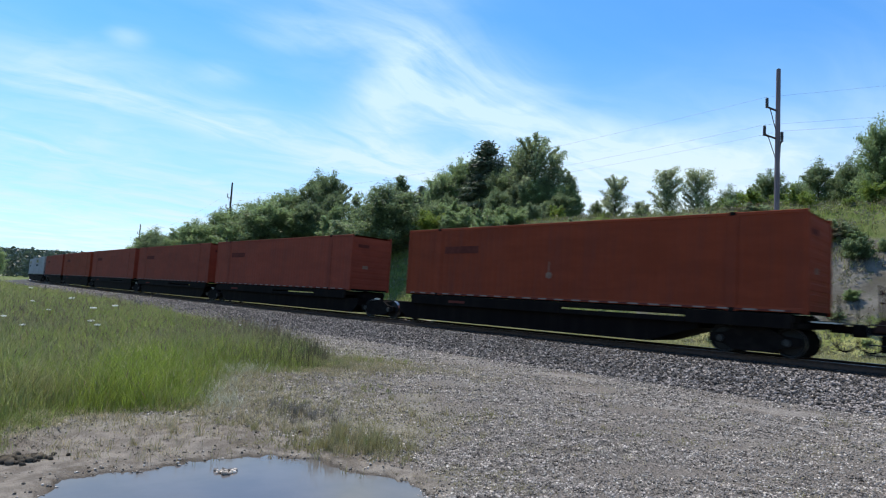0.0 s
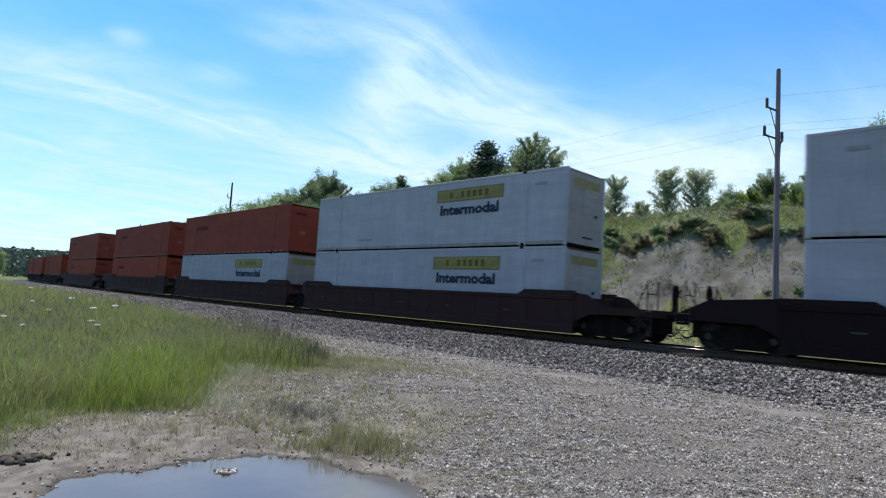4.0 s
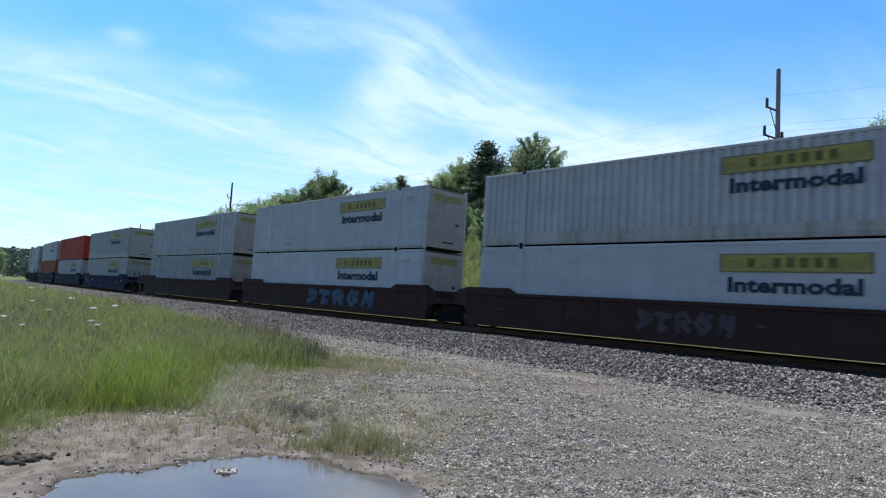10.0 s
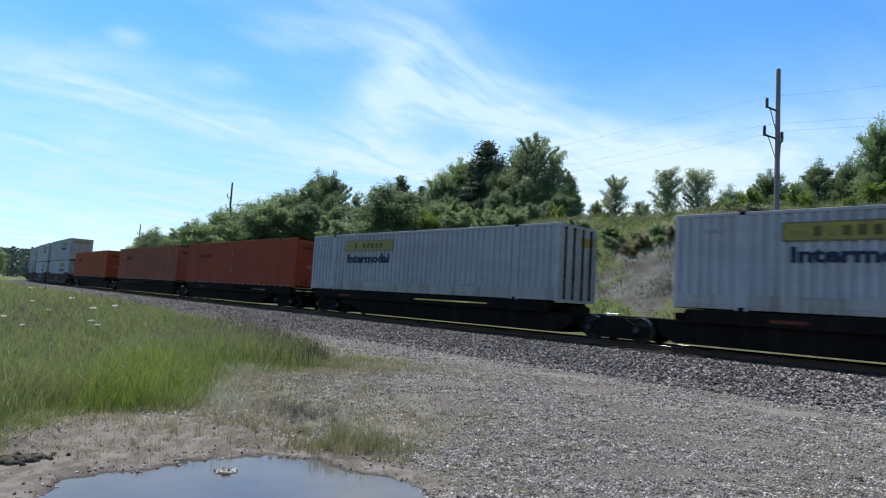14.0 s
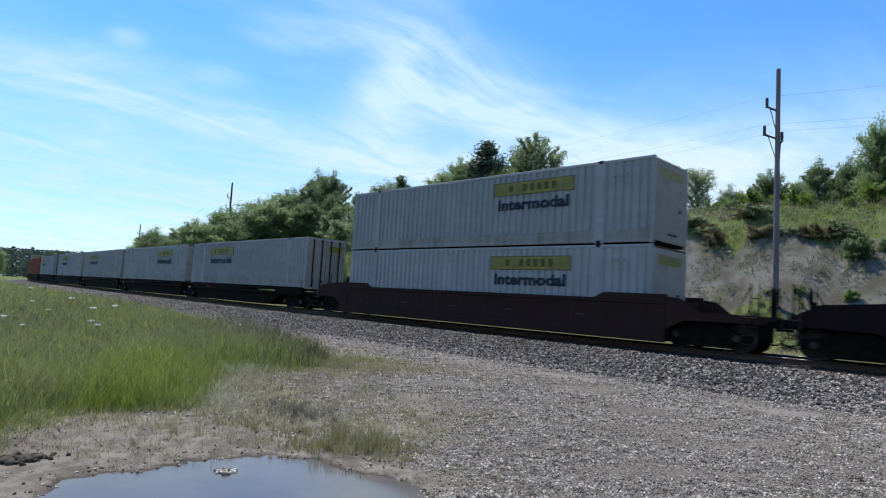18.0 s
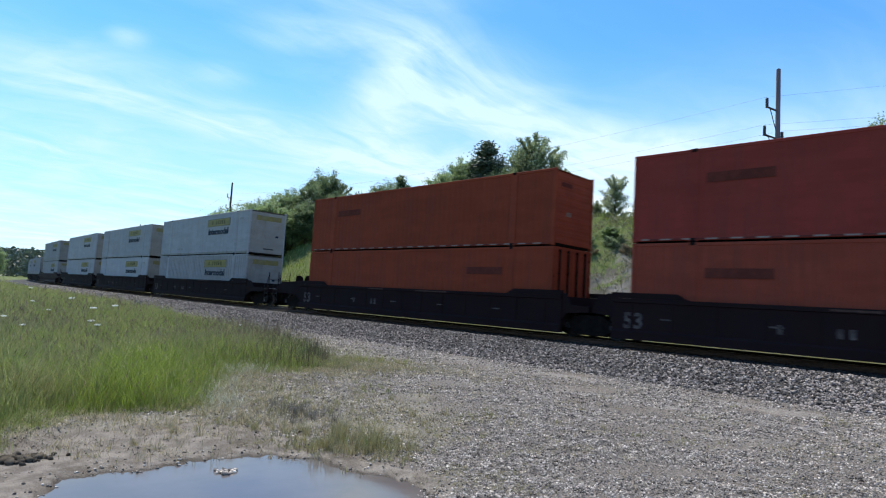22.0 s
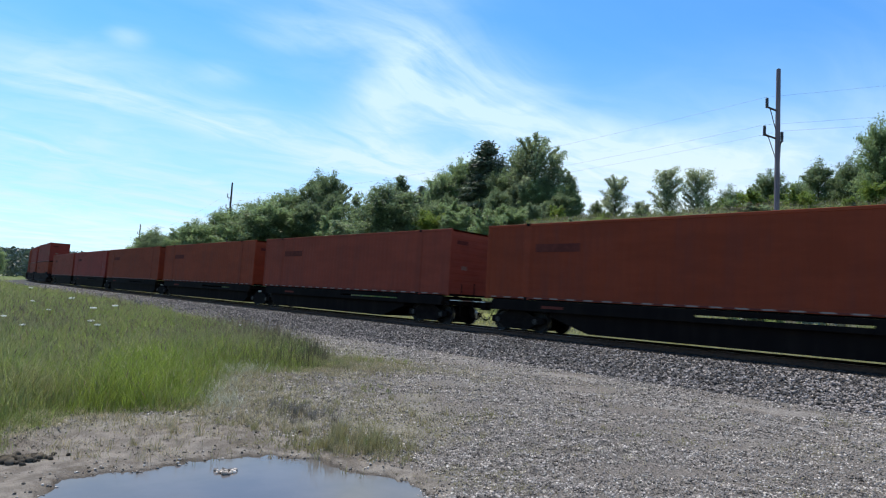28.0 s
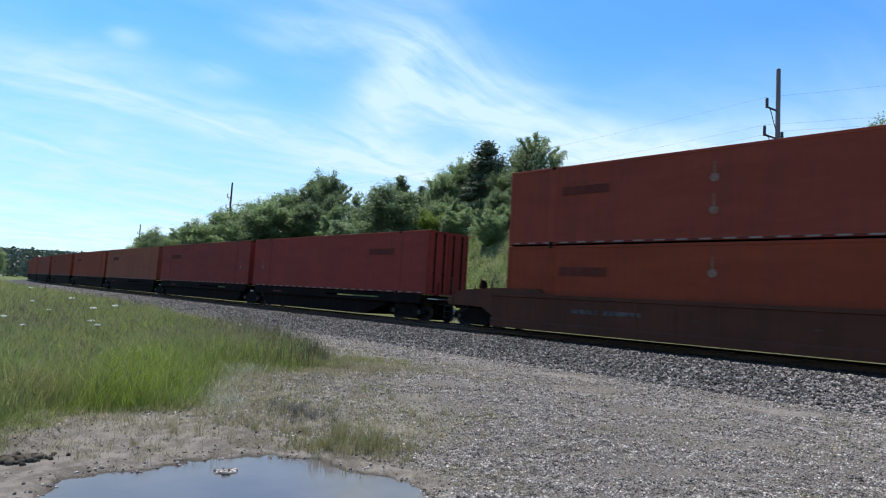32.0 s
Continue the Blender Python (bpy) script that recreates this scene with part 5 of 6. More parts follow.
for k in range(20):
    X, Y, _ = on_track(rr.uniform(-15.5, -8.5), rr.uniform(9.5, 13.6))
    z = float(ground_z(np.array([float(X)]), np.array([float(Y)]))[0])
    tree("shrub", "bush", rr.randint(1, 4), float(X), float(Y), z - 0.15, rr.uniform(0.35, 0.9), rr.uniform(1.1, 1.8), rr.choice((LEAF_MID, LEAF_PALE, LEAF_OAK)),
         "low leafy shrub at the foot of the bank", "shrub", "shrubs on the bank")
# lush bushes on the bank's top by the near pole
for k in range(16):
    X, Y, _ = on_track(-18 + 15.0 * (k + rr.uniform(-0.4, 0.4)) / 16, rr.uniform(19.5, 24.0))
    z = float(ground_z(np.array([float(X)]), np.array([float(Y)]))[0])
    tree("shrub", "bush", rr.randint(1, 4), float(X), float(Y), z - 0.15, rr.uniform(0.8, 1.9), rr.uniform(1.0, 1.5), rr.choice((LEAF_LIGHT, LEAF_LIGHT, LEAF_MID)),
         "lush yellow-green bush on the bank top", "shrub", "shrubs on the bank")
# dusty scrub on the eroded slope
n = 15000
s = -26 + 60 * rs.uniform(0, 1, n)
o = rs.uniform(8.5, 20.5, n)
X, Y, _ = on_track(s, o)
pt = wave_noise(X, Y, 2.6, 71) + 0.5 * wave_noise(X, Y, 0.9, 72)
keep = pt + rs.uniform(-0.5, 0.5, n) > 0.20 - 1.1 * sstep(o, 16.5, 19.5) - 0.9 * (1 - sstep(o, 10, 12.5)) - 0.6 * sstep(s, 2, 20)
X, Y, o = X[keep], Y[keep], o[keep]
Z = ground_z(X, Y)
m = len(X)
V = []
lift = 0.08 + 0.24 * np.clip(pt[keep], 0, 1.4)
for k in range(7):
    P = np.stack([X, Y, Z + lift * rs.uniform(0.1, 1.3, m)], 1) + rs.normal(0, 0.15, (m, 3)) * np.array([1, 1, 0.5])
    u, v = rs.normal(size=(m, 3)), rs.normal(size=(m, 3))
    u *= (rs.uniform(0.05, 0.15, m) / np.linalg.norm(u, axis=1))[:, None]
    v *= (rs.uniform(0.012, 0.04, m) / np.linalg.norm(v, axis=1))[:, None]
    V.append(np.stack([P - u, P - v, P + u, P + v], 1))
tagged(mesh_object("bank_scrub", quads_mesh("bank_scrub", np.concatenate(V)), SCRUB), "dusty low scrub on the eroded bank", "scrub", kind="stuff")
# pale bushes before the wood
for k in range(26):
    s = 11 + 48 * (k + rr.uniform(-0.4, 0.4)) / 26
    off = rr.uniform(17.5, 22.5)
    put_tree("shrub", "bush", rr.randint(1, 4), s, off, rr.uniform(8.6, 10.0) + 0.01 * s, rr.uniform(1.3, 1.9), rr.choice((LEAF_PALE, LEAF_MID, LEAF_MID)), "leafy green shrub before the wood", "shrub", "shrubs on the bank")
# undergrowth that closes the wood
for k in range(44):
    s = 12 + 94 * (k + rr.uniform(-0.4, 0.4)) / 44
    off = rr.uniform(16, 30) if s < 40 else rr.uniform(14, 26)
    put_tree("tree", "broad", rr.randint(1, 5), s, off, rr.uniform(10.2, 12.2) - 0.02 * max(0, s - 50) + 0.05 * (off - 18), rr.uniform(1.2, 1.7), rr.choice((LEAF_OAK, LEAF_MID, LEAF_OAK, LEAF_OAK)), WOOD, group="trees on the bank")
# a dead stem standing in the gap of the wood
X, Y, _ = on_track(39.7, 24)
bm = bmesh.new()
tube(bm, (0, 0, 0), (0.15, 0.05, 2.6), 0.09, 0.06, 7)
tube(bm, (0.15, 0.05, 2.6), (0.1, 0.1, 5.2), 0.06, 0.02, 7)
for z, a in ((1.9, 0.6), (2.8, 2.9), (3.7, 1.4), (4.3, 4.4)):
    tube(bm, (0.13, 0.06, z), (0.13 + 0.5 * math.cos(a), 0.06 + 0.5 * math.sin(a), z + 0.35), 0.025, 0.008, 5)
stem_ob = part("dead_tree", bm, BARK)
stem_ob.matrix_basis = pose(float(X), float(Y), float(ground_z(np.array([float(X)]), np.array([float(Y)]))[0]) - 0.2)
stem_ob.scale = (1, 1, 1.0)
tagged(stem_ob, "bare grey stem of a dead tree in the wood", "dead tree")
# low growth by the line's far bend
for kind, seed, x, y, h, spread, mat in (("broad", 1, -112, 150, 9.5, 1.0, LEAF_MID), ("broad", 2, -118, 158, 9.0, 1.0, LEAF_OAK), ("broad", 3, -124, 165, 10, 1.0, LEAF_OAK), ("broad", 4, -131, 170, 9, 1.0, LEAF_OAK),
                                         ("broad", 5, -122, 150, 8.5, 1.1, LEAF_OAK), ("bush", 2, -108, 141, 6, 1.1, LEAF_LIGHT), ("bush", 3, -116, 147, 5, 1.2, LEAF_LIGHT), ("broad", 2, -140, 182, 10, 1.0, LEAF_OAK)):
    tree("tree", kind, seed, x, y, float(ground_z(np.array([x]), np.array([y]))[0]) - 0.2, h, spread, mat, "leafy green tree beside the bend of the line", group="trees by the bend")


def far_woods():
    rs = np.random.RandomState(77)
    n = 3000
    a = np.radians(np.where(np.arange(n) < 1500, rs.uniform(-48, -25, n), rs.uniform(-180, 180, n)))
    r = rs.uniform(380, 1500, n)
    X, Y = r * np.sin(a), r * np.cos(a)
    Z = ground_z(X, Y)
    V = []
    for k in range(56):
        d = rs.normal(size=(n, 3))
        d /= np.linalg.norm(d, axis=1)[:, None]
        P = np.stack([X, Y, Z + 8], 1) + d * np.stack([r * 0.016, r * 0.016, np.full(n, 8.0)], 1)
        u, v = rs.normal(size=(n, 3)), rs.normal(size=(n, 3))
        u *= (r * 0.0026 / np.linalg.norm(u, axis=1))[:, None]
        v *= (r * 0.0022 / np.linalg.norm(v, axis=1))[:, None]
        V.append(np.stack([P - u, P - v, P + u, P + v], 1))
    ob = mesh_object("far_woods", quads_mesh("far_woods", np.concatenate(V)), LEAF_FAR)
    tagged(ob, "dark green woods on the far hills", "woods", kind="stuff")


far_woods()


# ------------------------------------------------------------------ power line
def utility_pole(s, off, top, mat, label, foot=None):
    X, Y, th = on_track(s, off)
    X, Y = float(X), float(Y)
    z = float(ground_z(np.array([X]), np.array([Y]))[0]) - 0.3
    root = empty("utility_pole", pose(X, Y, z, 0, 0, math.degrees(math.pi - float(th))))
    h = top - z
    bm = bmesh.new()
    tube(bm, (0, 0, 0), (0, 0, h), 0.145, 0.10, 14)
    part("pole", bm, mat, root, smooth=False)
    bm = bmesh.new()
    tube(bm, (0, 0, h), (0, 0, h + 0.05), 0.105, 0.08, 14)
    part("pole_cap", bm, DARK_POLE, root)
    # two line posts on one side, one on the other
    posts = ((h - 2.0, 1, 0.52), (h - 3.42, 1, 0.62), (h - 3.72, -1, 0.20))
    for z0, side, arm in posts:
        ux, uy = 0.80 * side, 0.60 * side
        bm = bmesh.new()
        tube(bm, (ux * 0.1, uy * 0.1, z0 - 0.08), (ux * arm, uy * arm, z0 + 0.10), 0.05, 0.05, 8)
        part("insulator_bracket", bm, DARK_POLE, root)
        bm = bmesh.new()
        tube(bm, (ux * 0.1, uy * 0.1, z0 - 1.05), (ux * arm * 0.7, uy * arm * 0.7, z0 + 0.0), 0.022, 0.022, 6)
        part("brace", bm, DARK_POLE, root)
        bm = bmesh.new()
        for k in range(6):
            tube(bm, (ux * arm, uy * arm, z0 + 0.06 + 0.085 * k), (ux * arm, uy * arm, z0 + 0.125 + 0.085 * k), 0.085, 0.055, 10)
        part("insulator", bm, RUBBER, root)
    tagged(root, label, "utility pole", "power line poles")
    spots = [(0.80 * sd * arm, 0.60 * sd * arm, z0 + 0.60) for z0, sd, arm in posts]
    m = root.matrix_basis
    return [m @ Vector(p) for p in spots]


def wire(a, b, sag):
    cu = bpy.data.curves.new("power_cable", "CURVE")
    cu.dimensions, cu.bevel_depth, cu.bevel_resolution = "3D", 0.0036, 1
    sp = cu.splines.new("POLY")
    sp.points.add(24)
    for k in range(25):
        t = k / 24
        p = a.lerp(b, t) - Vector((0, 0, sag * 4 * t * (1 - t)))
        sp.points[k].co = (*p, 1)
    cu.materials.append(WIRE)
    return tagged(new("power_cable", cu), "thin dark overhead power cable", "cable", "power line cables")


spots = [utility_pole(-72, 15, 14.2, POLE_WOOD, "tall weathered wooden power pole on the bank"),
         utility_pole(-10.6, 12.4, 13.50, POLE_WOOD, "tall weathered wooden power pole with two insulators on the bank"),
         utility_pole(56.2, 13.8, 14.65, DARK_POLE, "dark wooden power pole among the trees"),
         utility_pole(113, 16, 12.6, DARK_POLE, "distant dark wooden power pole")]
for A, B in zip(spots, spots[1:]):
    for p, q in zip(A, B):
        wire(p, q, 1.3)


# ------------------------------------------------------------------ containers
LEN, WID, HGT = 16.154, 2.59, 2.896
INTERMODAL = text_mesh("Intermodal", 0.42)
INTERMODAL.materials.append(LETTER)
FACE_OUT = {1: Matrix(((-1, 0, 0, 0), (0, 0, 1, 0), (0, 1, 0, 0), (0, 0, 0, 1))), -1: Matrix(((1, 0, 0, 0), (0, 0, -1, 0), (0, 1, 0, 0), (0, 0, 0, 1)))}


def corrugated(length, z0, z1, depth, pitch, y, side):
    """A folded steel wall along x whose outer folds lie at y."""
    bm = bmesh.new()
    xs, n = [], int(length / pitch)
    p = length / n
    for k in range(n):
        a = -length / 2 + k * p
        xs += [(a, 0), (a + p * 0.52, 0), (a + p * 0.62, depth), (a + p * 0.90, depth)]
    xs.append((length / 2, 0))
    lo = [bm.verts.new((x, y - side * d, z0)) for x, d in xs]
    hi = [bm.verts.new((x, y - side * d, z1)) for x, d in xs]
    for i in range(len(xs) - 1):
        bm.faces.new((lo[i], lo[i + 1], hi[i + 1], hi[i]) if side < 0 else (lo[i + 1], lo[i], hi[i], hi[i + 1]))
    return bm


RIB_DEPTH = {"white_paint": 0.010, "ribbed_white_paint": 0.050, "dull_grey_white_paint": 0.055, "orange_paint": 0.010, "faded_orange_paint": 0.011, "brownish_red_paint": 0.010, "weathered_brown_paint": 0.026,
             "dark_red_paint": 0.006, "red_paint": 0.005}


def container(mat, kind, mark=None):
    """A 53-foot container, floor centre at the origin, nose towards +x, doors at -x."""
    root = empty("shipping_container")
    hl, hw = LEN / 2, WID / 2
    for side in (1, -1):
        foot = 0.46 if mat in (RIBBED, GREY_WHITE) else 0.16
        part("side_wall", corrugated(LEN - 0.24, foot, HGT - 0.10, RIB_DEPTH[mat.name], 0.295, side * (hw - 0.012), side), mat, root)
        y0, y1 = sorted((side * (hw - 0.006), side * (hw - 0.06)))
        if foot > 0.2:
            part("kick_plate", boxes((-hl + 0.14, hl - 0.14, y0, y1, 0.171, foot + 0.01)), DOOR_WHITE, root, "smooth grimy strip below the ribs")
        y0, y1 = sorted((side * hw, side * (hw - 0.10)))
        part("top_rail", boxes((-hl + 0.1, hl - 0.1, y0, y1, HGT - 0.11, HGT - 0.005), bevel=0.012), mat, root)
        part("bottom_rail", boxes((-hl + 0.1, hl - 0.1, y0, y1, 0.035, 0.17), bevel=0.012), DOOR_WHITE if kind == "white" else mat, root)
        for x in (-hl, hl - 0.14):
            part("corner_post", boxes((x, x + 0.14, y0, y1, 0.0, HGT), bevel=0.012), mat, root)
        for x in (-6.10, 6.10):
            y2, y3 = sorted((side * (hw + 0.006), side * (hw - 0.08)))
            part("stacking_post", boxes((x - 0.16, x + 0.16, y2, y3, 0.0, HGT), bevel=0.01), mat, root)
            y2, y3 = sorted((side * (hw + 0.010), side * (hw - 0.16)))
            part("corner_casting", boxes((x - 0.09, x + 0.09, y2, y3, HGT - 0.10, HGT + 0.012), bevel=0.008), STEEL_BLACK, root)
            part("corner_casting", boxes((x - 0.09, x + 0.09, y2, y3, -0.012, 0.11), bevel=0.008), STEEL_BLACK, root)
    bm = corrugated(LEN - 0.2, -hw + 0.09, hw - 0.09, 0.03, 0.6, 0.0, 1)
    bmesh.ops.transform(bm, matrix=Matrix.Translation((0, 0, HGT - 0.012)) @ Matrix.Rotation(radians(90), 4, "X"), verts=bm.verts[:])
    part("roof", bm, mat, root)
    part("floor", boxes((-hl + 0.1, hl - 0.1, -hw + 0.09, hw - 0.09, 0.02, 0.13)), STEEL_BLACK, root)
    # ribs run across the nose; the painted ones carry their names near the doors
    bm = corrugated(HGT - 0.2, -WID / 2 + 0.1, WID / 2 - 0.1, 0.003 if kind == "white" else 0.009, 0.27, 0.0, 1)
    bmesh.ops.transform(bm, matrix=Matrix.Translation((hl - 0.02, 0, HGT / 2)) @ Matrix(((0, 1, 0, 0), (0, 0, 1, 0), (1, 0, 0, 0), (0, 0, 0, 1))), verts=bm.verts[:])
    swap = Matrix.Rotation(0.0 if kind == "white" else math.pi, 4, "Z")
    end_mat = DOOR_WHITE if kind == "white" else mat
    part("front_wall", bm, end_mat, root).matrix_basis = swap
    for side in (1, -1):
        y0, y1 = sorted((side * 0.015, side * (hw - 0.11)))
        door = part("door", boxes((-hl + 0.025, -hl + 0.075, y0, y1, 0.10, HGT - 0.10), bevel=0.01), end_mat, root)
        door.matrix_basis = swap
        for y in (side * 0.30, side * 0.86):
            bm = bmesh.new()
            tube(bm, (-hl - 0.012, y, 0.10), (-hl - 0.012, y, HGT - 0.10), 0.038, 0.038, 7)
            for z in (0.16, 0.95, 1.9, HGT - 0.16):
                box(bm, -hl - 0.035, -hl + 0.026, y - 0.05, y + 0.05, z - 0.03, z + 0.03)
            part("lock_rod", bm, STEEL_BLACK, door)
        for z in (0.4, 1.1, 1.8, 2.5):
            y2, y3 = sorted((side * (hw - 0.12), side * (hw - 0.02)))
            part("hinge", boxes((-hl + 0.005, -hl + 0.05, y2, y3, z - 0.06, z + 0.06)), STEEL_BLACK, door)
    part("door_sill", boxes((-hl, -hl + 0.10, -hw + 0.1, hw - 0.1, 0.0, 0.10)), mat, root).matrix_basis = swap
    part("door_header", boxes((-hl, -hl + 0.10, -hw + 0.1, hw - 0.1, HGT - 0.10, HGT)), mat, root).matrix_basis = swap
    for side in (1, -1):
        y = side * (hw + 0.004)
        if kind == "white":
            # yellow name panel with dark bars, and the word below it, near the nose
            y0, y1 = sorted((y, y + side * 0.006))
            part("panel_edge", boxes((1.29, 5.06, y0 - 0.0 if side > 0 else y0 + 0.002, y1 - 0.002 if side > 0 else y1, 1.99, 2.53)), BARS_DARK, root)
            sign = part("sign_panel", boxes((1.35, 5.0, y0, y1, 2.03, 2.49)), YELLOW, root, "yellow panel with dark lettering bars")
            a, b = sorted((y + side * 0.006, y + side * 0.011))
            for x0, x1 in ((1.45, 1.95), (4.40, 4.90)):
                part("scroll", boxes((x0, x1, a, b, 2.09, 2.34 if x0 < 3 else 2.30)), SCROLL, sign, "dull olive scroll at the panel's end")
            for k in range(7):
                x = 3.175 - side * (-1.02 + 0.335 * k)
                w = 0.035 if k == 1 else 0.095
                part("letter_bar", boxes((x - w, x + w, a, b, 2.13, 2.19 if k == 1 else 2.40)), SIGN_BAR, sign)
            t = new("word", INTERMODAL)
            t.parent = root
            t["label"] = "dark word Intermodal"
            t.matrix_basis = Matrix.Translation((3.175, side * (hw + 0.005), 1.43)) @ FACE_OUT[side] @ Matrix.Diagonal((1.30, 1, 1, 1))
            a, b = sorted((side * (hw + 0.002), side * (hw + 0.006)))
            bm = bmesh.new()
            part("number_bar", box(bm, -4.3, -3.18, a, b, 0.43, 0.53), FAINT, root)
            part("number_bar", boxes((6.6, 7.15, a, b, 2.3, 2.41)), FAINT, root)
        else:
            a, b = sorted((side * (hw + 0.002), side * (hw + 0.008)))
            bm = bmesh.new()
            part("name_bar", box(bm, 3.8, 5.71, a, b, 1.80, 2.10), BARS, root)
            part("reflective_tape", boxes((-7.7, 7.76, a, b, 0.055, 0.10)), TAPE, root, "reflective tape in white and red lengths")
            for x, z in mark or ():
                bm = bmesh.new()
                bmesh.ops.create_cone(bm, cap_ends=True, segments=16, radius1=0.13, radius2=0.13, depth=0.006, matrix=Matrix.Translation((x, side * (hw + 0.004), z)) @ Matrix.Rotation(radians(90), 4, "X"))
                part("round_mark", bm, DULL, root, "pale round mark")
                part("streak", boxes((x - 0.02, x + 0.02, a, b, z + 0.14, z + 0.50)), DULL, root)
    # nose and door end marks
    if kind == "white":
        part("end_panel", boxes((hl - 0.018, hl - 0.012, -0.85, 0.95, 2.26, 2.58)), END_YELLOW, root)
        part("door_panel", boxes((-hl + 0.018, -hl + 0.024, -1.1, -0.15, 2.15, 2.5)), YELLOW, root)
        part("end_bar", boxes((hl - 0.018, hl - 0.012, -0.2, 0.5, 0.35, 0.42)), LETTER, root)
        part("end_bar", boxes((hl - 0.018, hl - 0.012, 0.6, 0.8, 1.2, 1.32)), LETTER, root)
    else:
        part("end_bar", boxes((hl - 0.018, hl - 0.012, -0.9, -0.2, 2.25, 2.42)), BARS, root).matrix_basis = swap
        part("end_bar", boxes((hl - 0.018, hl - 0.012, -0.55, -0.2, 1.15, 1.32)), DULL, root).matrix_basis = swap
    return root


# ------------------------------------------------------------------ rolling stock
def wheel_mesh():
    bm = bmesh.new()
    prof = [(0.0, 0.06), (0.10, 0.06), (0.12, 0.02), (0.33, 0.01), (0.36, 0.06), (0.41, 0.065), (0.415, -0.05), (0.445, -0.065), (0.44, -0.085), (0.36, -0.08), (0.33, -0.03), (0.10, -0.03), (0.10, -0.05), (0.0, -0.05)]
    rings = []
    for r, y in prof:
        rings.append([bm.verts.new((r * math.cos(t), y, r * math.sin(t))) for t in [6.28318 * i / 22 for i in range(22)]] if r > 0 else [bm.verts.new((0, y, 0))])
    for A, B in zip(rings, rings[1:]):
        for i in range(22):
            j = (i + 1) % 22
            q = [A[i % len(A)], A[j % len(A)], B[j % len(B)], B[i % len(B)]]
            u = []
            for v in q:
                if v not in u:
                    u.append(v)
            if len(u) > 2:
                bm.faces.new(u)
    bmesh.ops.recalc_face_normals(bm, faces=bm.faces[:])
    me = bpy.data.meshes.new("wheel")
    bm.to_mesh(me)
    bm.free()
    me.materials.append(WHEEL_STEEL)
    me.materials.append(TREAD)
    for p in me.polygons:
        if math.hypot(p.center.x, p.center.z) > 0.40 and abs(p.normal.y) < 0.5:
            p.material_index = 1
    return me


WHEEL = wheel_mesh()


def bogie(parent, x):
    """A two-axle truck at x under its car."""
    bm = bmesh.new()
    box(bm, x - 0.22, x + 0.22, -1.05, 1.05, 0.48, 0.78)
    body = part("truck", bm, STEEL_BLACK, parent, "black two-axle wheel truck")
    # dark block added between the wheels in place of the shade there
    part("brake_rigging", boxes((x - 0.95, x + 0.95, -0.66, 0.66, 0.09, 0.80), bevel=0.03), STEEL_BLACK, body)
    for side in (1, -1):
        y0, y1 = sorted((side * 0.93, side * 1.07))
        bm = bmesh.new()
        A = [(-1.22, 0.36), (-1.22, 0.56), (-0.78, 0.60), (-0.42, 0.80), (0.42, 0.80), (0.78, 0.60), (1.22, 0.56), (1.22, 0.32), (0.80, 0.26), (0.55, 0.12), (-0.55, 0.12), (-0.80, 0.26)]
        f0 = [bm.verts.new((x + a, y0, z)) for a, z in A]
        f1 = [bm.verts.new((x + a, y1, z)) for a, z in A]
        for i in range(len(A)):
            bm.faces.new((f0[i], f0[(i + 1) % len(A)], f1[(i + 1) % len(A)], f1[i]))
        bm.faces.new(f0)
        bm.faces.new(f1[::-1])
        for k in range(5):
            tube(bm, (x - 0.24 + 0.12 * k, side * 1.0, 0.22), (x - 0.24 + 0.12 * k, side * 1.0, 0.50), 0.05, 0.05, 8)
        bmesh.ops.recalc_face_normals(bm, faces=bm.faces[:])
        part("side_frame", bm, STEEL_BLACK, body)
        for a in (-0.89, 0.89):
            w = new("wheel", WHEEL)
            w.parent = body
            w.matrix_basis = Matrix.Translation((x + a, side * 0.745, 0.418)) @ Matrix.Rotation(0 if side > 0 else math.pi, 4, "Z")
            bm = bmesh.new()
            tube(bm, (x + a, side * 1.0, 0.418), (x + a, side * 1.13, 0.418), 0.11, 0.10, 10)
            part("bearing_cap", bm, CAP, body)
    for a in (-0.89, 0.89):
        part("axle", tube(bmesh.new(), (x + a, -1.0, 0.418), (x + a, 1.0, 0.418), 0.075, 0.075, 8), STEEL_BLACK, body)
    return body


def coupler(parent, x0, x1):
    bm = bmesh.new()
    a, b = sorted((x0, x1))
    box(bm, a, b, -0.09, 0.09, 0.78, 0.98)
    box(bm, x1 - 0.14, x1 + 0.14, -0.17, 0.17, 0.70, 1.04)
    part("coupler", bm, STEEL_BLACK, parent)
    bm = bmesh.new()
    d = 1 if x1 > x0 else -1
    rings = []
    for k in range(9):
        t = k / 8
        p = Vector((x0 + (x1 - x0 + 0.1 * d) * t, 0.28, 0.72 - 1.5 * t * (1 - t) - 0.1 * t))
        rings.append([bm.verts.new(p + Vector((0, math.cos(q) * 0.03, math.sin(q) * 0.03))) for q in (0, 1.05, 2.09, 3.14, 4.19, 5.24)])
    for A, B in zip(rings, rings[1:]):
        for k in range(6):
            bm.faces.new((A[k], A[(k + 1) % 6], B[(k + 1) % 6], B[k]))
    part("air_hose", bm, STEEL_BLACK, parent)


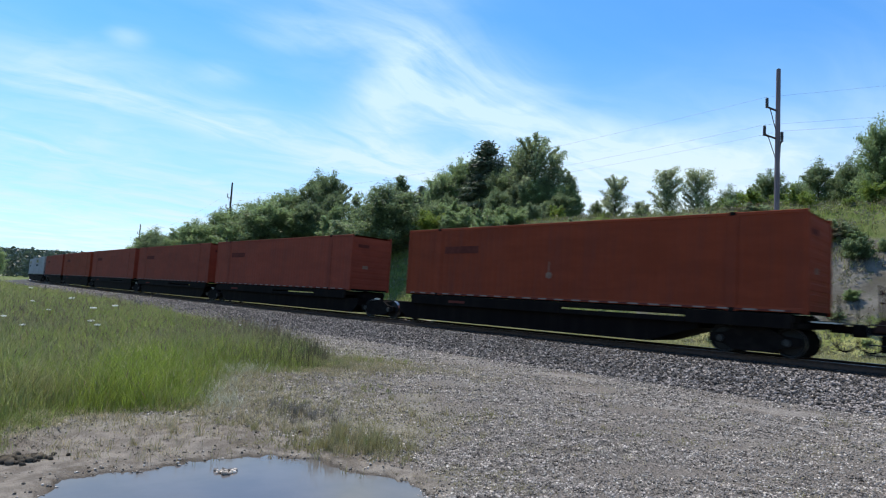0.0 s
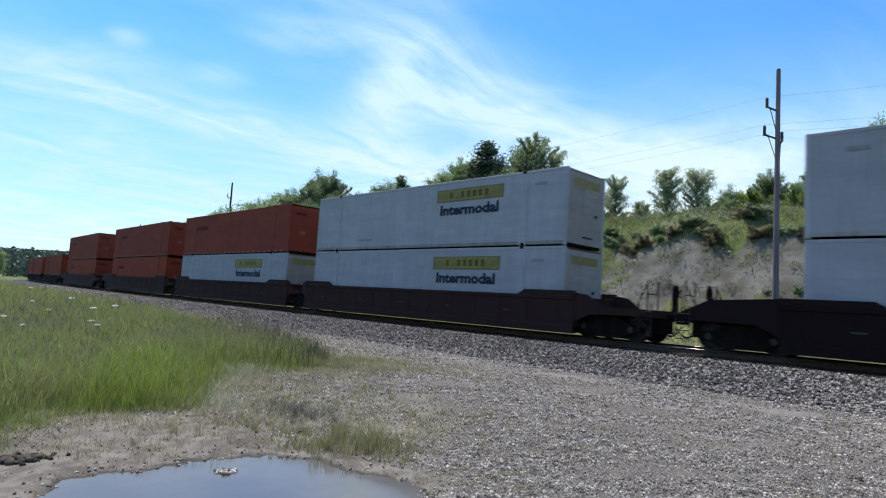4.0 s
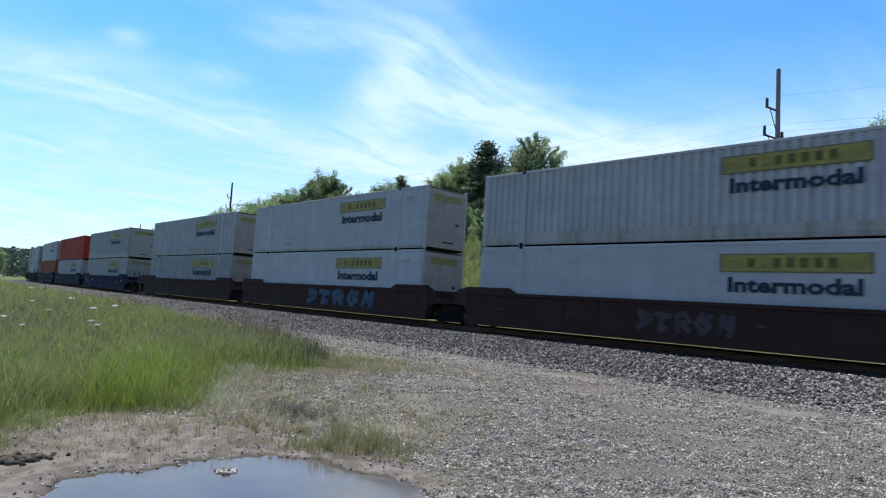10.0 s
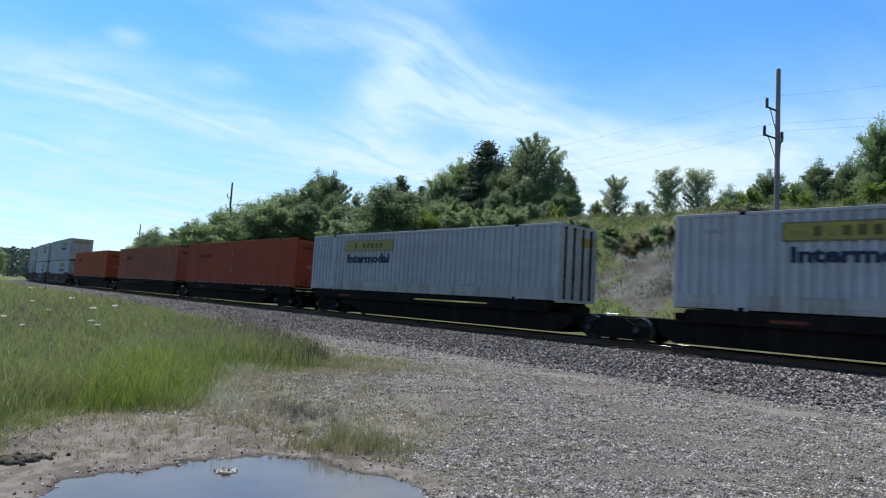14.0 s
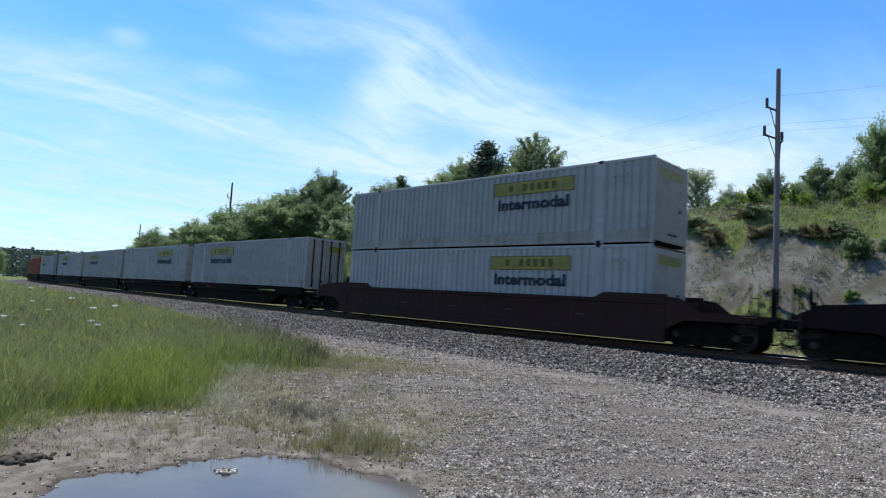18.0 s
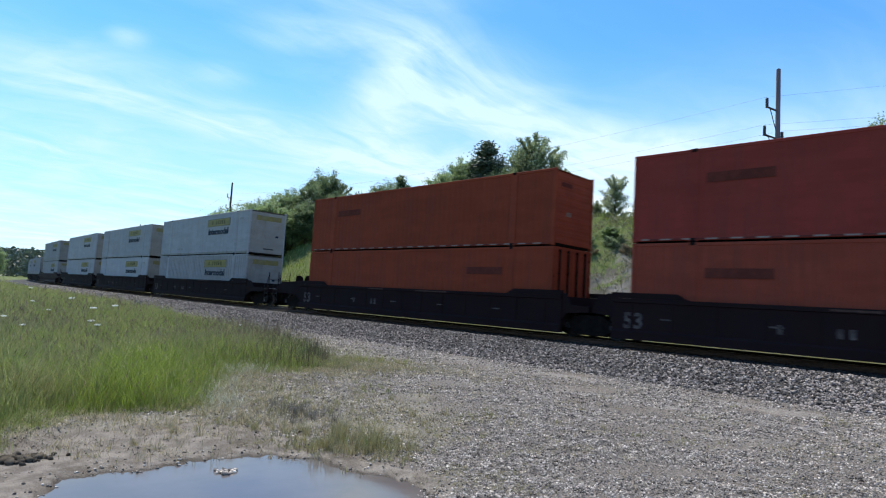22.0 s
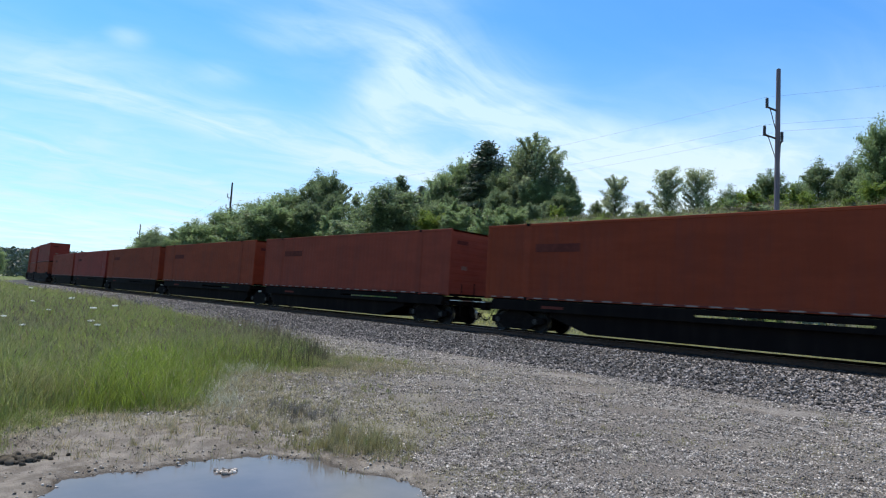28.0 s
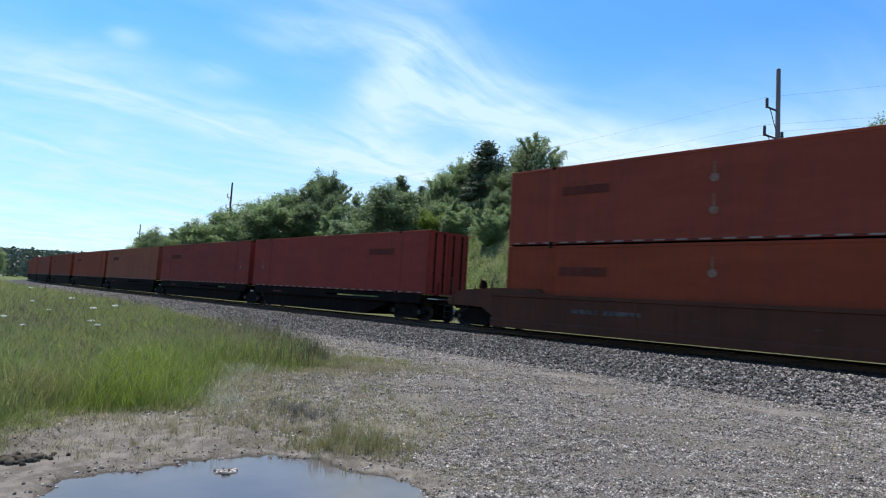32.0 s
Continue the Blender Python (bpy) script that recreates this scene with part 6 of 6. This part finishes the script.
def steps_and_rails(parent, x, d, mat):
    """Grab irons, a ladder and a hand-brake stand on an end platform at x; d points outwards."""
    for y in (1.30, 0.55, -0.55, -1.30):
        part("stanchion", tube(bmesh.new(), (x, y, 1.05), (x, y, 2.05), 0.024, 0.024, 6), mat, parent)
    for y in (1.30, -1.30):
        part("brace", tube(bmesh.new(), (x, y, 1.95), (x - 0.42 * d, y, 1.06), 0.020, 0.020, 6), mat, parent)
        part("handrail", tube(bmesh.new(), (x, y, 1.62), (x, y * 0.42, 1.62), 0.016, 0.016, 6), mat, parent)
    bm = bmesh.new()
    for z in (0.30, 0.55, 0.80, 1.05):
        tube(bm, (x - 0.2 * d, 1.46, z), (x + 0.22 * d, 1.46, z), 0.014, 0.014, 6)
    for q in (-0.2, 0.22):
        tube(bm, (x + q * d, 1.46, 0.28), (x + q * d, 1.46, 1.3), 0.016, 0.016, 6)
    part("ladder", bm, WHEEL_STEEL, parent)
    bm = bmesh.new()
    bmesh.ops.create_cone(bm, cap_ends=True, segments=14, radius1=0.27, radius2=0.27, depth=0.03, matrix=Matrix.Translation((x + 0.03 * d, -0.75, 1.75)) @ Matrix.Rotation(radians(90), 4, "Y"))
    box(bm, x - 0.08, x + 0.05, -0.85, -0.65, 1.05, 1.6)
    part("hand_brake", bm, STEEL_BLACK, parent)


FIFTY3 = text_mesh("53", 0.50)
FIFTY3.materials.append(MARK)


def well_car(mat, front, rear, marks="bars", big53=False, spray=None):
    """One well unit, centre at the origin over the track, travel towards +x. front and rear: how far it reaches beyond the container, and whether it ends in a coupler."""
    root = empty("well_car")
    hl = LEN / 2
    wl = hl + 0.55
    for side in (1, -1):
        prof = [(1.50, 1.44), (1.36, 1.44), (1.36, 1.32), (1.40, 1.30), (1.40, 0.44), (1.34, 0.40), (1.34, 0.135), (1.50, 0.135), (1.50, 0.38), (1.455, 0.44), (1.455, 1.30), (1.50, 1.32)]
        bm = bmesh.new()
        prism(bm, [(side * y, z) for y, z in prof], -wl, wl)
        sill = part("side_sill", bm, mat, root)
        for a, b in ((-wl - 0.02, -wl + 2.5), (wl - 2.5, wl + 0.02)):
            bm = bmesh.new()
            y0, y1 = side * 1.37, side * 1.485
            tip = 0.35
            sgn = 1 if a > 0 else -1
            inner, outer = (a, b) if sgn > 0 else (b, a)
            pts = [(inner, 1.445), (inner + sgn * tip, 1.63), (outer, 1.63), (outer, 1.445)]
            f0 = [bm.verts.new((x, y0, z)) for x, z in pts]
            f1 = [bm.verts.new((x, y1, z)) for x, z in pts]
            for i in range(4):
                bm.faces.new((f0[i], f0[(i + 1) % 4], f1[(i + 1) % 4], f1[i]))
            bm.faces.new(f0)
            bm.faces.new(f1[::-1])
            bmesh.ops.recalc_face_normals(bm, faces=bm.faces[:])
            part("end_gusset", bm, mat, sill)
        for k in range(13):
            x = -wl + 0.7 + (2 * wl - 1.4) * k / 12
            y0, y1 = sorted((side * 1.44, side * 1.472))
            part("stiffener", boxes((x - 0.035, x + 0.035, y0, y1, 0.43, 1.31)), mat, sill)
        y0, y1 = sorted((side * 1.503, side * 1.508))
        bm = bmesh.new()
        if marks == "bars":
            box(bm, 1.3, 2.42, y0, y1, 1.345, 1.40)
            part("number_bar", boxes((-2.9, -0.95, y0, y1, 1.345, 1.40)), WORN_MARK, sill)
        elif mat == CAR_RUST:
            box(bm, 2.45, 3.75, y0 - side * 0.045, y1 - side * 0.045, 0.84, 0.98)
            part("number_bar", boxes((4.0, 5.0, y0 - side * 0.045, y1 - side * 0.045, 0.84, 0.98)), MARK, sill)
        else:
            box(bm, 4.9, 5.7, y0, y1, 1.35, 1.39)
        part("number_bar", bm, MARK if mat == CAR_RUST else WORN_MARK, sill)
        y0, y1 = sorted((side * 1.455, side * 1.462))
        for k in range(5):
            part("stencil_bar", boxes((6.6 - 3.1 * k, 6.98 - 3.1 * k, y0, y1, 0.80, 0.85)), SAFETY if mat == CAR_BLUE else WORN_MARK if marks == "few" else MARK, sill)
        if mat == CAR_BLUE:
            for x, z, w, h, m2 in ((wl - 1.5, 0.98, 0.25, 0.09, SAFETY), (wl - 1.9, 0.66, 0.16, 0.14, MARK), (wl - 2.5, 0.64, 0.18, 0.16, MARK), (wl - 4.2, 0.90, 0.22, 0.07, SAFETY), (wl - 0.9, 1.12, 0.12, 0.08, MARK),
                                   (-wl + 1.3, 1.0, 0.18, 0.08, SAFETY), (-wl + 3.4, 1.05, 0.14, 0.06, MARK), (-wl + 2.9, 0.70, 0.14, 0.09, MARK)):
                part("stencil", boxes((x - w, x + w, y0, y1, z - h, z + h)), m2, sill, "worn yellow stencil patch" if m2 == SAFETY else "worn whitish stencil patch")
        if spray and side > 0:
            bold = spray == SPRAY
            # thick bent strokes, one tall shape after another
            shapes = (((1, 0.75), (0.2, 1.0), (0.35, 0.55), (0.9, 0.5), (0.1, 0.05)), ((0.05, 0.9), (0.95, 0.8), (0.55, 0.85), (0.3, 0.0), (0.7, 0.15)), ((0.2, 0.05), (0.05, 0.8), (0.6, 1.0), (0.95, 0.6), (0.4, 0.45), (0.9, 0.1)),
                      ((0.5, 1.0), (0.1, 0.5), (0.45, 0.0), (0.9, 0.4), (0.6, 0.6), (0.95, 0.95)), ((0.1, 0.1), (0.4, 0.95), (0.6, 0.4), (0.95, 0.9), (0.8, 0.0)))
            for grow, y, m2 in ((0.175, 1.4575, SPRAY_EDGE), (0.115, 1.4600, spray)) if bold else ((0.085, 1.4600, spray),):
                x, size = (1.0, 0.92) if bold else (1.2, 0.48)
                for shape in shapes:
                    bm = bmesh.new()
                    pts = [(x - u * size, 0.50 + (0.66 if bold else 0.56) * v) for u, v in shape]
                    for (xa, za), (xb, zb) in zip(pts, pts[1:]):
                        dx, dz = xb - xa, zb - za
                        ln = math.hypot(dx, dz)
                        ux, uz = dx / ln * grow, dz / ln * grow
                        ring = [(xa - ux * 0.6 - uz, za - uz * 0.6 + ux), (xa - ux, za - uz), (xa - ux * 0.6 + uz, za - uz * 0.6 - ux), (xb + ux * 0.6 + uz, zb + uz * 0.6 - ux), (xb + ux, zb + uz), (xb + ux * 0.6 - uz, zb + uz * 0.6 + ux)]
                        y += 0.00003
                        bm.faces.new([bm.verts.new((px, y, pz)) for px, pz in ring])
                    x -= size + (0.30 if bold else 0.14)
                    bmesh.ops.solidify(bm, geom=bm.faces[:], thickness=0.001)
                    part("spray_paint", bm, m2, sill, "sprayed rounded shape")
        if big53:
            t = new("number", FIFTY3)
            t.parent = sill
            t["label"] = "white number 53"
            t.matrix_basis = Matrix.Translation((hl - 0.2, side * 1.458, 0.50)) @ FACE_OUT[side]
            for k in (0, 4, 5):
                x = 3.6 - side * 0.28 * (k + (1 if k > 2 else 0))
                part("reporting_bar", boxes((x - 0.06, x + 0.08, y0, y1, 0.64, 0.90)), MARK, sill)
    bm = bmesh.new()
    for k in range(9):
        x = -wl + 0.6 + (2 * wl - 1.2) * k / 8
        box(bm, x - 0.30, x + 0.30, -1.335, 1.335, 0.14, 0.345)
    part("well_floor", bm, mat, root)
    for sgn, (reach, coupled) in ((1, front), (-1, rear)):
        x0, x1 = sgn * (wl - 0.1), sgn * (hl + reach)
        a, b = sorted((x0, x1))
        mid = (a + b) / 2
        bm = bmesh.new()
        lo = 0.86
        w0, w1 = 1.37, 1.37 if coupled else 0.55
        pts = [(x0, -w0), (x0, w0), (x1, w1), (x1, -w1)]
        f0 = [bm.verts.new((x, y, lo)) for x, y in pts]
        f1 = [bm.verts.new((x, y, 1.08)) for x, y in pts]
        for i in range(4):
            bm.faces.new((f0[i], f0[(i + 1) % 4], f1[(i + 1) % 4], f1[i]))
        bm.faces.new(f0)
        bm.faces.new(f1[::-1])
        bmesh.ops.recalc_face_normals(bm, faces=bm.faces[:])
        plat = part("end_platform", bm, mat, root)
        part("bulkhead", boxes((sgn * (wl - 0.08) - 0.03, sgn * (wl - 0.08) + 0.03, -1.36, 1.36, 0.35, 1.42)), mat, root)
        bm = bmesh.new()
        box(bm, mid - 0.45, mid + 0.45, -0.9, 0.9, 1.085, 1.11)
        part("walkway", bm, BRIGHT if coupled else STEEL_BLACK, plat)
        for side in (1, -1):
            bm = bmesh.new()
            out = abs(x1) - abs(x0)
            y0, y1 = side * 1.38, side * 1.44
            pts = [(0.0, 1.62), (out * 0.70, 1.50), (out * 0.98, 1.12), (out * 0.98, 0.90), (out * 0.25, 0.84), (0.0, 0.50)] if sgn > 0 else [(0.0, 1.58), (out * 0.22, 1.50), (out * 0.40, 1.13), (out * 0.98, 1.10), (out * 0.98, 0.90), (out * 0.25, 0.84), (0.0, 0.50)]
            f0 = [bm.verts.new((x0 + sgn * u, y0 - side * (0.0 if coupled else 0.3 * u), z)) for u, z in pts]
            f1 = [bm.verts.new((x0 + sgn * u, y1 - side * (0.0 if coupled else 0.3 * u), z)) for u, z in pts]
            for q in range(len(pts)):
                bm.faces.new((f0[q], f0[(q + 1) % len(pts)], f1[(q + 1) % len(pts)], f1[q]))
            bm.faces.new(f0)
            bm.faces.new(f1[::-1])
            bmesh.ops.recalc_face_normals(bm, faces=bm.faces[:])
            part("end_side_plate", bm, mat, plat)
        if coupled:
            part("draft_sill", boxes((min(x0, x1), max(x0, x1) , -0.42, 0.42, 0.34, 0.855)), STEEL_BLACK, root)
            bogie(root, sgn * (hl + 1.65))
            coupler(root, sgn * (hl + reach - 0.2), sgn * (hl + reach + 0.48))
            steps_and_rails(root, x1 - sgn * 0.12, sgn, mat)
        elif sgn < 0:
            bogie(root, -(hl + reach))
    return root


def spine_car(mat, front, rear):
    """One spine unit that carries a container at 1.22 m."""
    root = empty("spine_car")
    hl = LEN / 2
    xf, xr = hl + front[0], -hl - rear[0]
    # centre sill over the trucks, and a deep full-width body between them
    def slab(name, half, low, high):
        bm = bmesh.new()
        A = [bm.verts.new((x, half, z)) for x, z in low + high]
        B = [bm.verts.new((x, -half, z)) for x, z in low + high]
        for i in range(len(A)):
            bm.faces.new((A[i], A[(i + 1) % len(A)], B[(i + 1) % len(A)], B[i]))
        bm.faces.new(A)
        bm.faces.new(B[::-1])
        bmesh.ops.recalc_face_normals(bm, faces=bm.faces[:])
        return part(name, bm, mat, root)

    cf, cr = (xf if front[1] else min(xf, hl + 0.25)), (xr if rear[1] else max(xr, -hl - 0.25))
    slab("centre_sill", 0.55, [(cr, 0.86), (cf, 0.86)], [(cf, 1.08), (2.6, 1.08), (2.2, 0.90), (-6.2, 0.90), (-6.6, 1.08), (cr, 1.08)])
    ef, er = (3.0 if front[1] else 1.55 - front[0]), (3.0 if rear[1] else 1.55 - rear[0])
    slab("deep_body", 1.12, [(-hl + er, 0.66 if rear[1] else 0.50), (-hl + er + (1.6 if rear[1] else 0.5), 0.135), (hl - ef - (1.6 if front[1] else 0.5), 0.135), (hl - ef, 0.66 if front[1] else 0.50)], [(hl - ef, 0.84), (-hl + er, 0.84)])
    for x in (-hl + 0.55, -6.9, 6.1, hl - 0.55):
        arm = part("support_arm", boxes((x - 0.22, x + 0.22, -1.28, 1.28, 0.98, 1.16), bevel=0.02), mat, root)
        for side in (1, -1):
            y0, y1 = sorted((side * 1.02, side * 1.29))
            part("pedestal", boxes((x - 0.14, x + 0.14, y0, y1, 1.16, 1.21)), STEEL_BLACK, arm)
    for side in (1, -1):
        y0, y1 = sorted((side * 1.16, side * 1.30))
        s0, s1 = (-4.75, -0.25) if side > 0 else (-6.4, 2.4)
        for a, b in ((-hl + 0.4, s0), (s1, hl - 0.4)):
            part("side_rail", boxes((a, b, y0, y1, 0.80, 1.213), bevel=0.02), mat, root)
        part("side_rail", boxes((s0, s1, y0, y1, 0.80, 0.968), bevel=0.02), mat, root)
        part("side_rail", boxes((s0, s1, y0, y1, 1.036, 1.213), bevel=0.02), mat, root)
        bm = bmesh.new()
        y0, y1 = sorted((side * 1.303, side * 1.308))
        part("number_bar", box(bm, 4.4, 5.33, y0, y1, 0.93, 1.03), BARS, root)
    part("deck_plates", boxes((-hl + 0.3, -6.7, -1.15, 1.15, 1.102, 1.14), (2.7, hl - 0.3, -1.15, 1.15, 1.102, 1.14)), mat, root)
    for sgn, (reach, coupled) in ((1, front), (-1, rear)):
        if coupled:
            bogie(root, sgn * (hl - 1.45))
            part("body_bolster", boxes((sgn * (hl - 1.45) - 1.35, sgn * (hl - 1.45) + 1.35, -1.1, 1.1, 0.83, 0.975)), STEEL_BLACK, root)
            coupler(root, sgn * (hl + reach - 0.25), sgn * (hl + reach + 0.42))
            part("end_step", boxes((min(sgn * (hl + 0.05), sgn * (hl + 0.75)), max(sgn * (hl + 0.05), sgn * (hl + 0.75)), -1.2, 1.2, 1.02, 1.06)), BRIGHT, root, "galvanised end walkway")
            for y in (1.2, -1.2):
                part("stanchion", tube(bmesh.new(), (sgn * (hl + 0.68), y, 0.35), (sgn * (hl + 0.68), y, 1.75), 0.02, 0.02, 6), mat, root)
        else:
            a, b = sorted((sgn * (hl - 0.4), sgn * (hl + reach - 0.04)))
            part("connector_arm", boxes((a, b, -0.32, 0.32, 0.60, 0.86), bevel=0.03), mat, root)
            if sgn < 0:
                bogie(root, -(hl + reach))
                # bright plate added at the joint to stand in for a glint
                part("joint_bracket", boxes((-hl - reach - 0.20, -hl - reach + 0.20, 1.075, 1.10, 0.84, 0.93), bevel=0.01), BRIGHT, root, "bright steel plate added for the glint at the joint")
    return root


# order of the train: front of each load along the track at the start, carrier, its paint, loads from below, join ahead and behind
TRAIN = (
    (129.4, "spine", CAR_BLACK, ((WHITE, "R"),), 0, 0), (112.0, "spine", CAR_BLACK, ((WHITE, "R"),), 0, 1),
    (93.7, "spine", CAR_BLACK, ((BROWN_RED, "R"),), 1, 0), (76.3, "spine", CAR_BLACK, ((RUST_ORANGE, "R"),), 0, 0), (58.9, "spine", CAR_BLACK, ((BROWN_RED, "R"),), 0, 0),
    (41.5, "spine", CAR_BLACK, ((BROWN_RED, "R"),), 0, 0), (24.1, "spine", CAR_BLACK, ((BROWN_RED, "R"),), 0, 0), (3.6, "spine", CAR_BLACK, ((RUST_ORANGE, "R"),), 0, 1),
    (-17.3, "well", CAR_BROWN, ((RUST_ORANGE, "R"), (BROWN_RED, "R")), 1, 1),
    (-40.6, "well", CAR_BROWN, ((RUST_ORANGE, "R"), (BROWN_RED, "R")), 1, 0), (-60.3, "well", CAR_BROWN, ((WHITE, "F"), (BROWN_RED, "R")), 0, 0), (-79.51, "well", CAR_BROWN, ((WHITE, "F"), (WHITE, "F")), 0, 1),
    (-103.22, "well", CAR_DARK, ((WHITE, "F"), (WHITE, "R")), 1, 1),
    (-126.41, "well", CAR_BLUE, ((BROWN, "R"), (WHITE, "F")), 1, 0), (-145.65, "well", CAR_BLUE, ((RIBBED, "F"), (RED, "R")), 0, 0), (-165.16, "well", CAR_BLUE, ((GREY_WHITE, "F"), (GREY_WHITE, "F")), 0, 1),
    (-188.49, "well", CAR_BROWN, ((GREY_WHITE, "F"), (RIBBED, "F")), 1, 0), (-207.68, "well", CAR_BROWN, ((WHITE, "F"), (WHITE, "F")), 0, 0), (-227.22, "well", CAR_BROWN, ((WHITE, "F"), (RIBBED, "F")), 0, 1),
    (-247.57, "spine", CAR_BLACK, ((ORANGE, "R"),), 1, 0), (-268.52, "spine", CAR_BLACK, ((BROWN, "R"),), 0, 0), (-286.86, "spine", CAR_BLACK, ((RUST_ORANGE, "R"),), 0, 1),
    (-304.76, "spine", CAR_BLACK, ((RIBBED, "R"),), 1, 0), (-325.17, "spine", CAR_BLACK, ((RIBBED, "R"),), 0, 0), (-342.66, "spine", CAR_BLACK, ((RIBBED, "R"),), 0, 0), (-360.02, "spine", CAR_BLACK, ((RIBBED, "F"),), 0, 0), (-377.58, "spine", CAR_BLACK, ((RIBBED, "R"),), 0, 1),
    (-397.94, "well", CAR_BROWN, ((RIBBED, "F"), (RIBBED, "F")), 1, 1),
    (-421.11, "well", CAR_DARK, ((WHITE, "F"), (WHITE, "F")), 1, 0), (-440.34, "well", CAR_DARK, ((WHITE, "F"), (WHITE, "F")), 0, 0), (-459.63, "well", CAR_DARK, ((RIBBED, "F"), (WHITE, "F")), 0, 1),
    (-483.44, "well", CAR_PURPLE, ((RUST_ORANGE, "F"), (RUST_ORANGE, "R")), 1, 0), (-502.66, "well", CAR_PURPLE, ((BROWN_RED, "R"), (DARK_RED, "R")), 0, 0), (-521.72, "well", CAR_PURPLE, ((RUST_ORANGE, "R"), (DARK_RED, "R")), 0, 1),
    (-542.41, "spine", CAR_BLACK, ((BROWN_RED, "R"),), 1, 0), (-559.5, "spine", CAR_BLACK, ((DARK_RED, "R"),), 0, 0), (-576.5, "spine", CAR_BLACK, ((RUST_ORANGE, "R"),), 0, 0), (-594.0, "spine", CAR_BLACK, ((RUST_ORANGE, "R"),), 0, 0), (-611.52, "spine", CAR_BLACK, ((BROWN_RED, "R"),), 0, 1),
    (-629.73, "spine", CAR_BLACK, ((RUST_ORANGE, "R"),), 1, 0), (-647.6, "spine", CAR_BLACK, ((RUST_ORANGE, "R"),), 0, 0), (-664.6, "spine", CAR_BLACK, ((BROWN, "R"),), 0, 0), (-681.8, "spine", CAR_BLACK, ((DARK_RED, "R"),), 0, 0), (-698.6, "spine", CAR_BLACK, ((DARK_RED, "F"),), 0, 1),
    (-719.25, "well", CAR_RUST, ((RUST_ORANGE, "R"), (BROWN_RED, "R")), 1, 1),
)
LOADS, CARS, MOVERS = {}, {}, []
CAR_WORDS = {"rusty_brown_car_paint": "rusty brown", "brown_car_paint": "dull brown", "blue_car_paint": "dark blue", "dark_car_paint": "grimy dark", "dark_plum_car_paint": "dark plum", "black_car_paint": "black"}
LOAD_WORDS = {"dull_grey_white_paint": "dull greyish white", "white_paint": "dirty white smooth-sided", "ribbed_white_paint": "dirty white ribbed", "weathered_brown_paint": "weathered brown", "orange_paint": "orange", "faded_orange_paint": "faded orange", "brownish_red_paint": "brownish red", "dark_red_paint": "dark red", "red_paint": "bright red"}


def take(store, key, make):
    """The template itself at its first use, then copies of it."""
    if key not in store:
        store[key] = make()
        return store[key]
    return copy_thing(store[key], Matrix())


def along(s, z, turned):
    """The pose of something centred s metres along the track."""
    ax, ay, _ = on_track(s + 7.5)
    bx, by, _ = on_track(s - 7.5)
    x, y = (ax + bx) / 2, (ay + by) / 2
    return pose(float(x), float(y), z, 0, 0, math.degrees(math.atan2(ay - by, ax - bx)) + (180 if turned else 0))


for i, (s, kind, mat, loads, ahead, behind) in enumerate(TRAIN):
    def gap(k):
        return (TRAIN[k][0] - LEN) - TRAIN[k + 1][0]

    g0 = gap(i - 1) if i > 0 else 1.2
    g1 = gap(i) if i + 1 < len(TRAIN) else 4.0
    reach = []
    for g, joined, other in ((g0, ahead, i - 1), (g1, behind, i + 1)):
        if joined:
            if kind == "well" and 0 <= other < len(TRAIN) and TRAIN[other][1] == "spine":
                r = g - 0.95 - 0.5
            elif kind == "spine" and 0 <= other < len(TRAIN) and TRAIN[other][1] == "well":
                r = 0.5
            else:
                r = g / 2 - 0.45
            reach.append((round(r, 1), True))
        else:
            reach.append((round(g / 2 - 0.03, 1), False))
    words = CAR_WORDS[mat.name]
    if kind == "well":
        big = mat in (CAR_DARK, CAR_PURPLE) and i > 20
        spray = SPRAY if abs(s + 207.68) < 0.1 else PALE_SPRAY if abs(s + 227.22) < 0.1 else None
        key = (kind, mat.name, tuple(reach), big, spray)
        car = take(CARS, key, lambda: well_car(mat, reach[0], reach[1], "few" if mat in (CAR_BROWN, CAR_RUST) else "bars", big, spray))
        tagged(car, words + " steel well car carrying stacked containers", "freight car", "freight cars of the train")
        base = 0.36
    else:
        key = (kind, mat.name, tuple(reach))
        car = take(CARS, key, lambda: spine_car(mat, reach[0], reach[1]))
        tagged(car, words + " steel spine car under one container", "freight car", "freight cars of the train")
        base = 1.22
    MOVERS.append((car, s - LEN / 2, 0.0, False))
    for k, (paint_, way) in enumerate(loads):
        white = paint_ in (WHITE, RIBBED, GREY_WHITE)
        mark = ((-6.9, 1.15),) if paint_ == DARK_RED or (i == 8 and k) else ((0.3, 0.95),) if i == 7 else ((0.3, 1.95), (0.3, 0.95)) if i in (19, 21) or (i == len(TRAIN) - 1 and k) else ((0.3, 1.95),) if i == len(TRAIN) - 1 or i == 33 else None
        box_ = take(LOADS, (paint_.name, mark), lambda: container(paint_, "white" if white else "plain", mark))
        where = "in a well car" if kind == "well" and k == 0 else "stacked on another container" if k else "on a spine car"
        tagged(box_, LOAD_WORDS[paint_.name] + " steel container " + where, "container", "containers on the train")
        MOVERS.append((box_, s - LEN / 2, base + k * (HGT + 0.03), way == "F"))



def motions():
    for ob, s0, z, turned in MOVERS:
        rows = []
        for k in range(17):
            t = 2.0 * k
            rows.append((t, along(s0 + SPEED * t + 0.5 * SLOW * (t - 16) ** 2, z, turned)))
        walk(ob, rows)


motions()
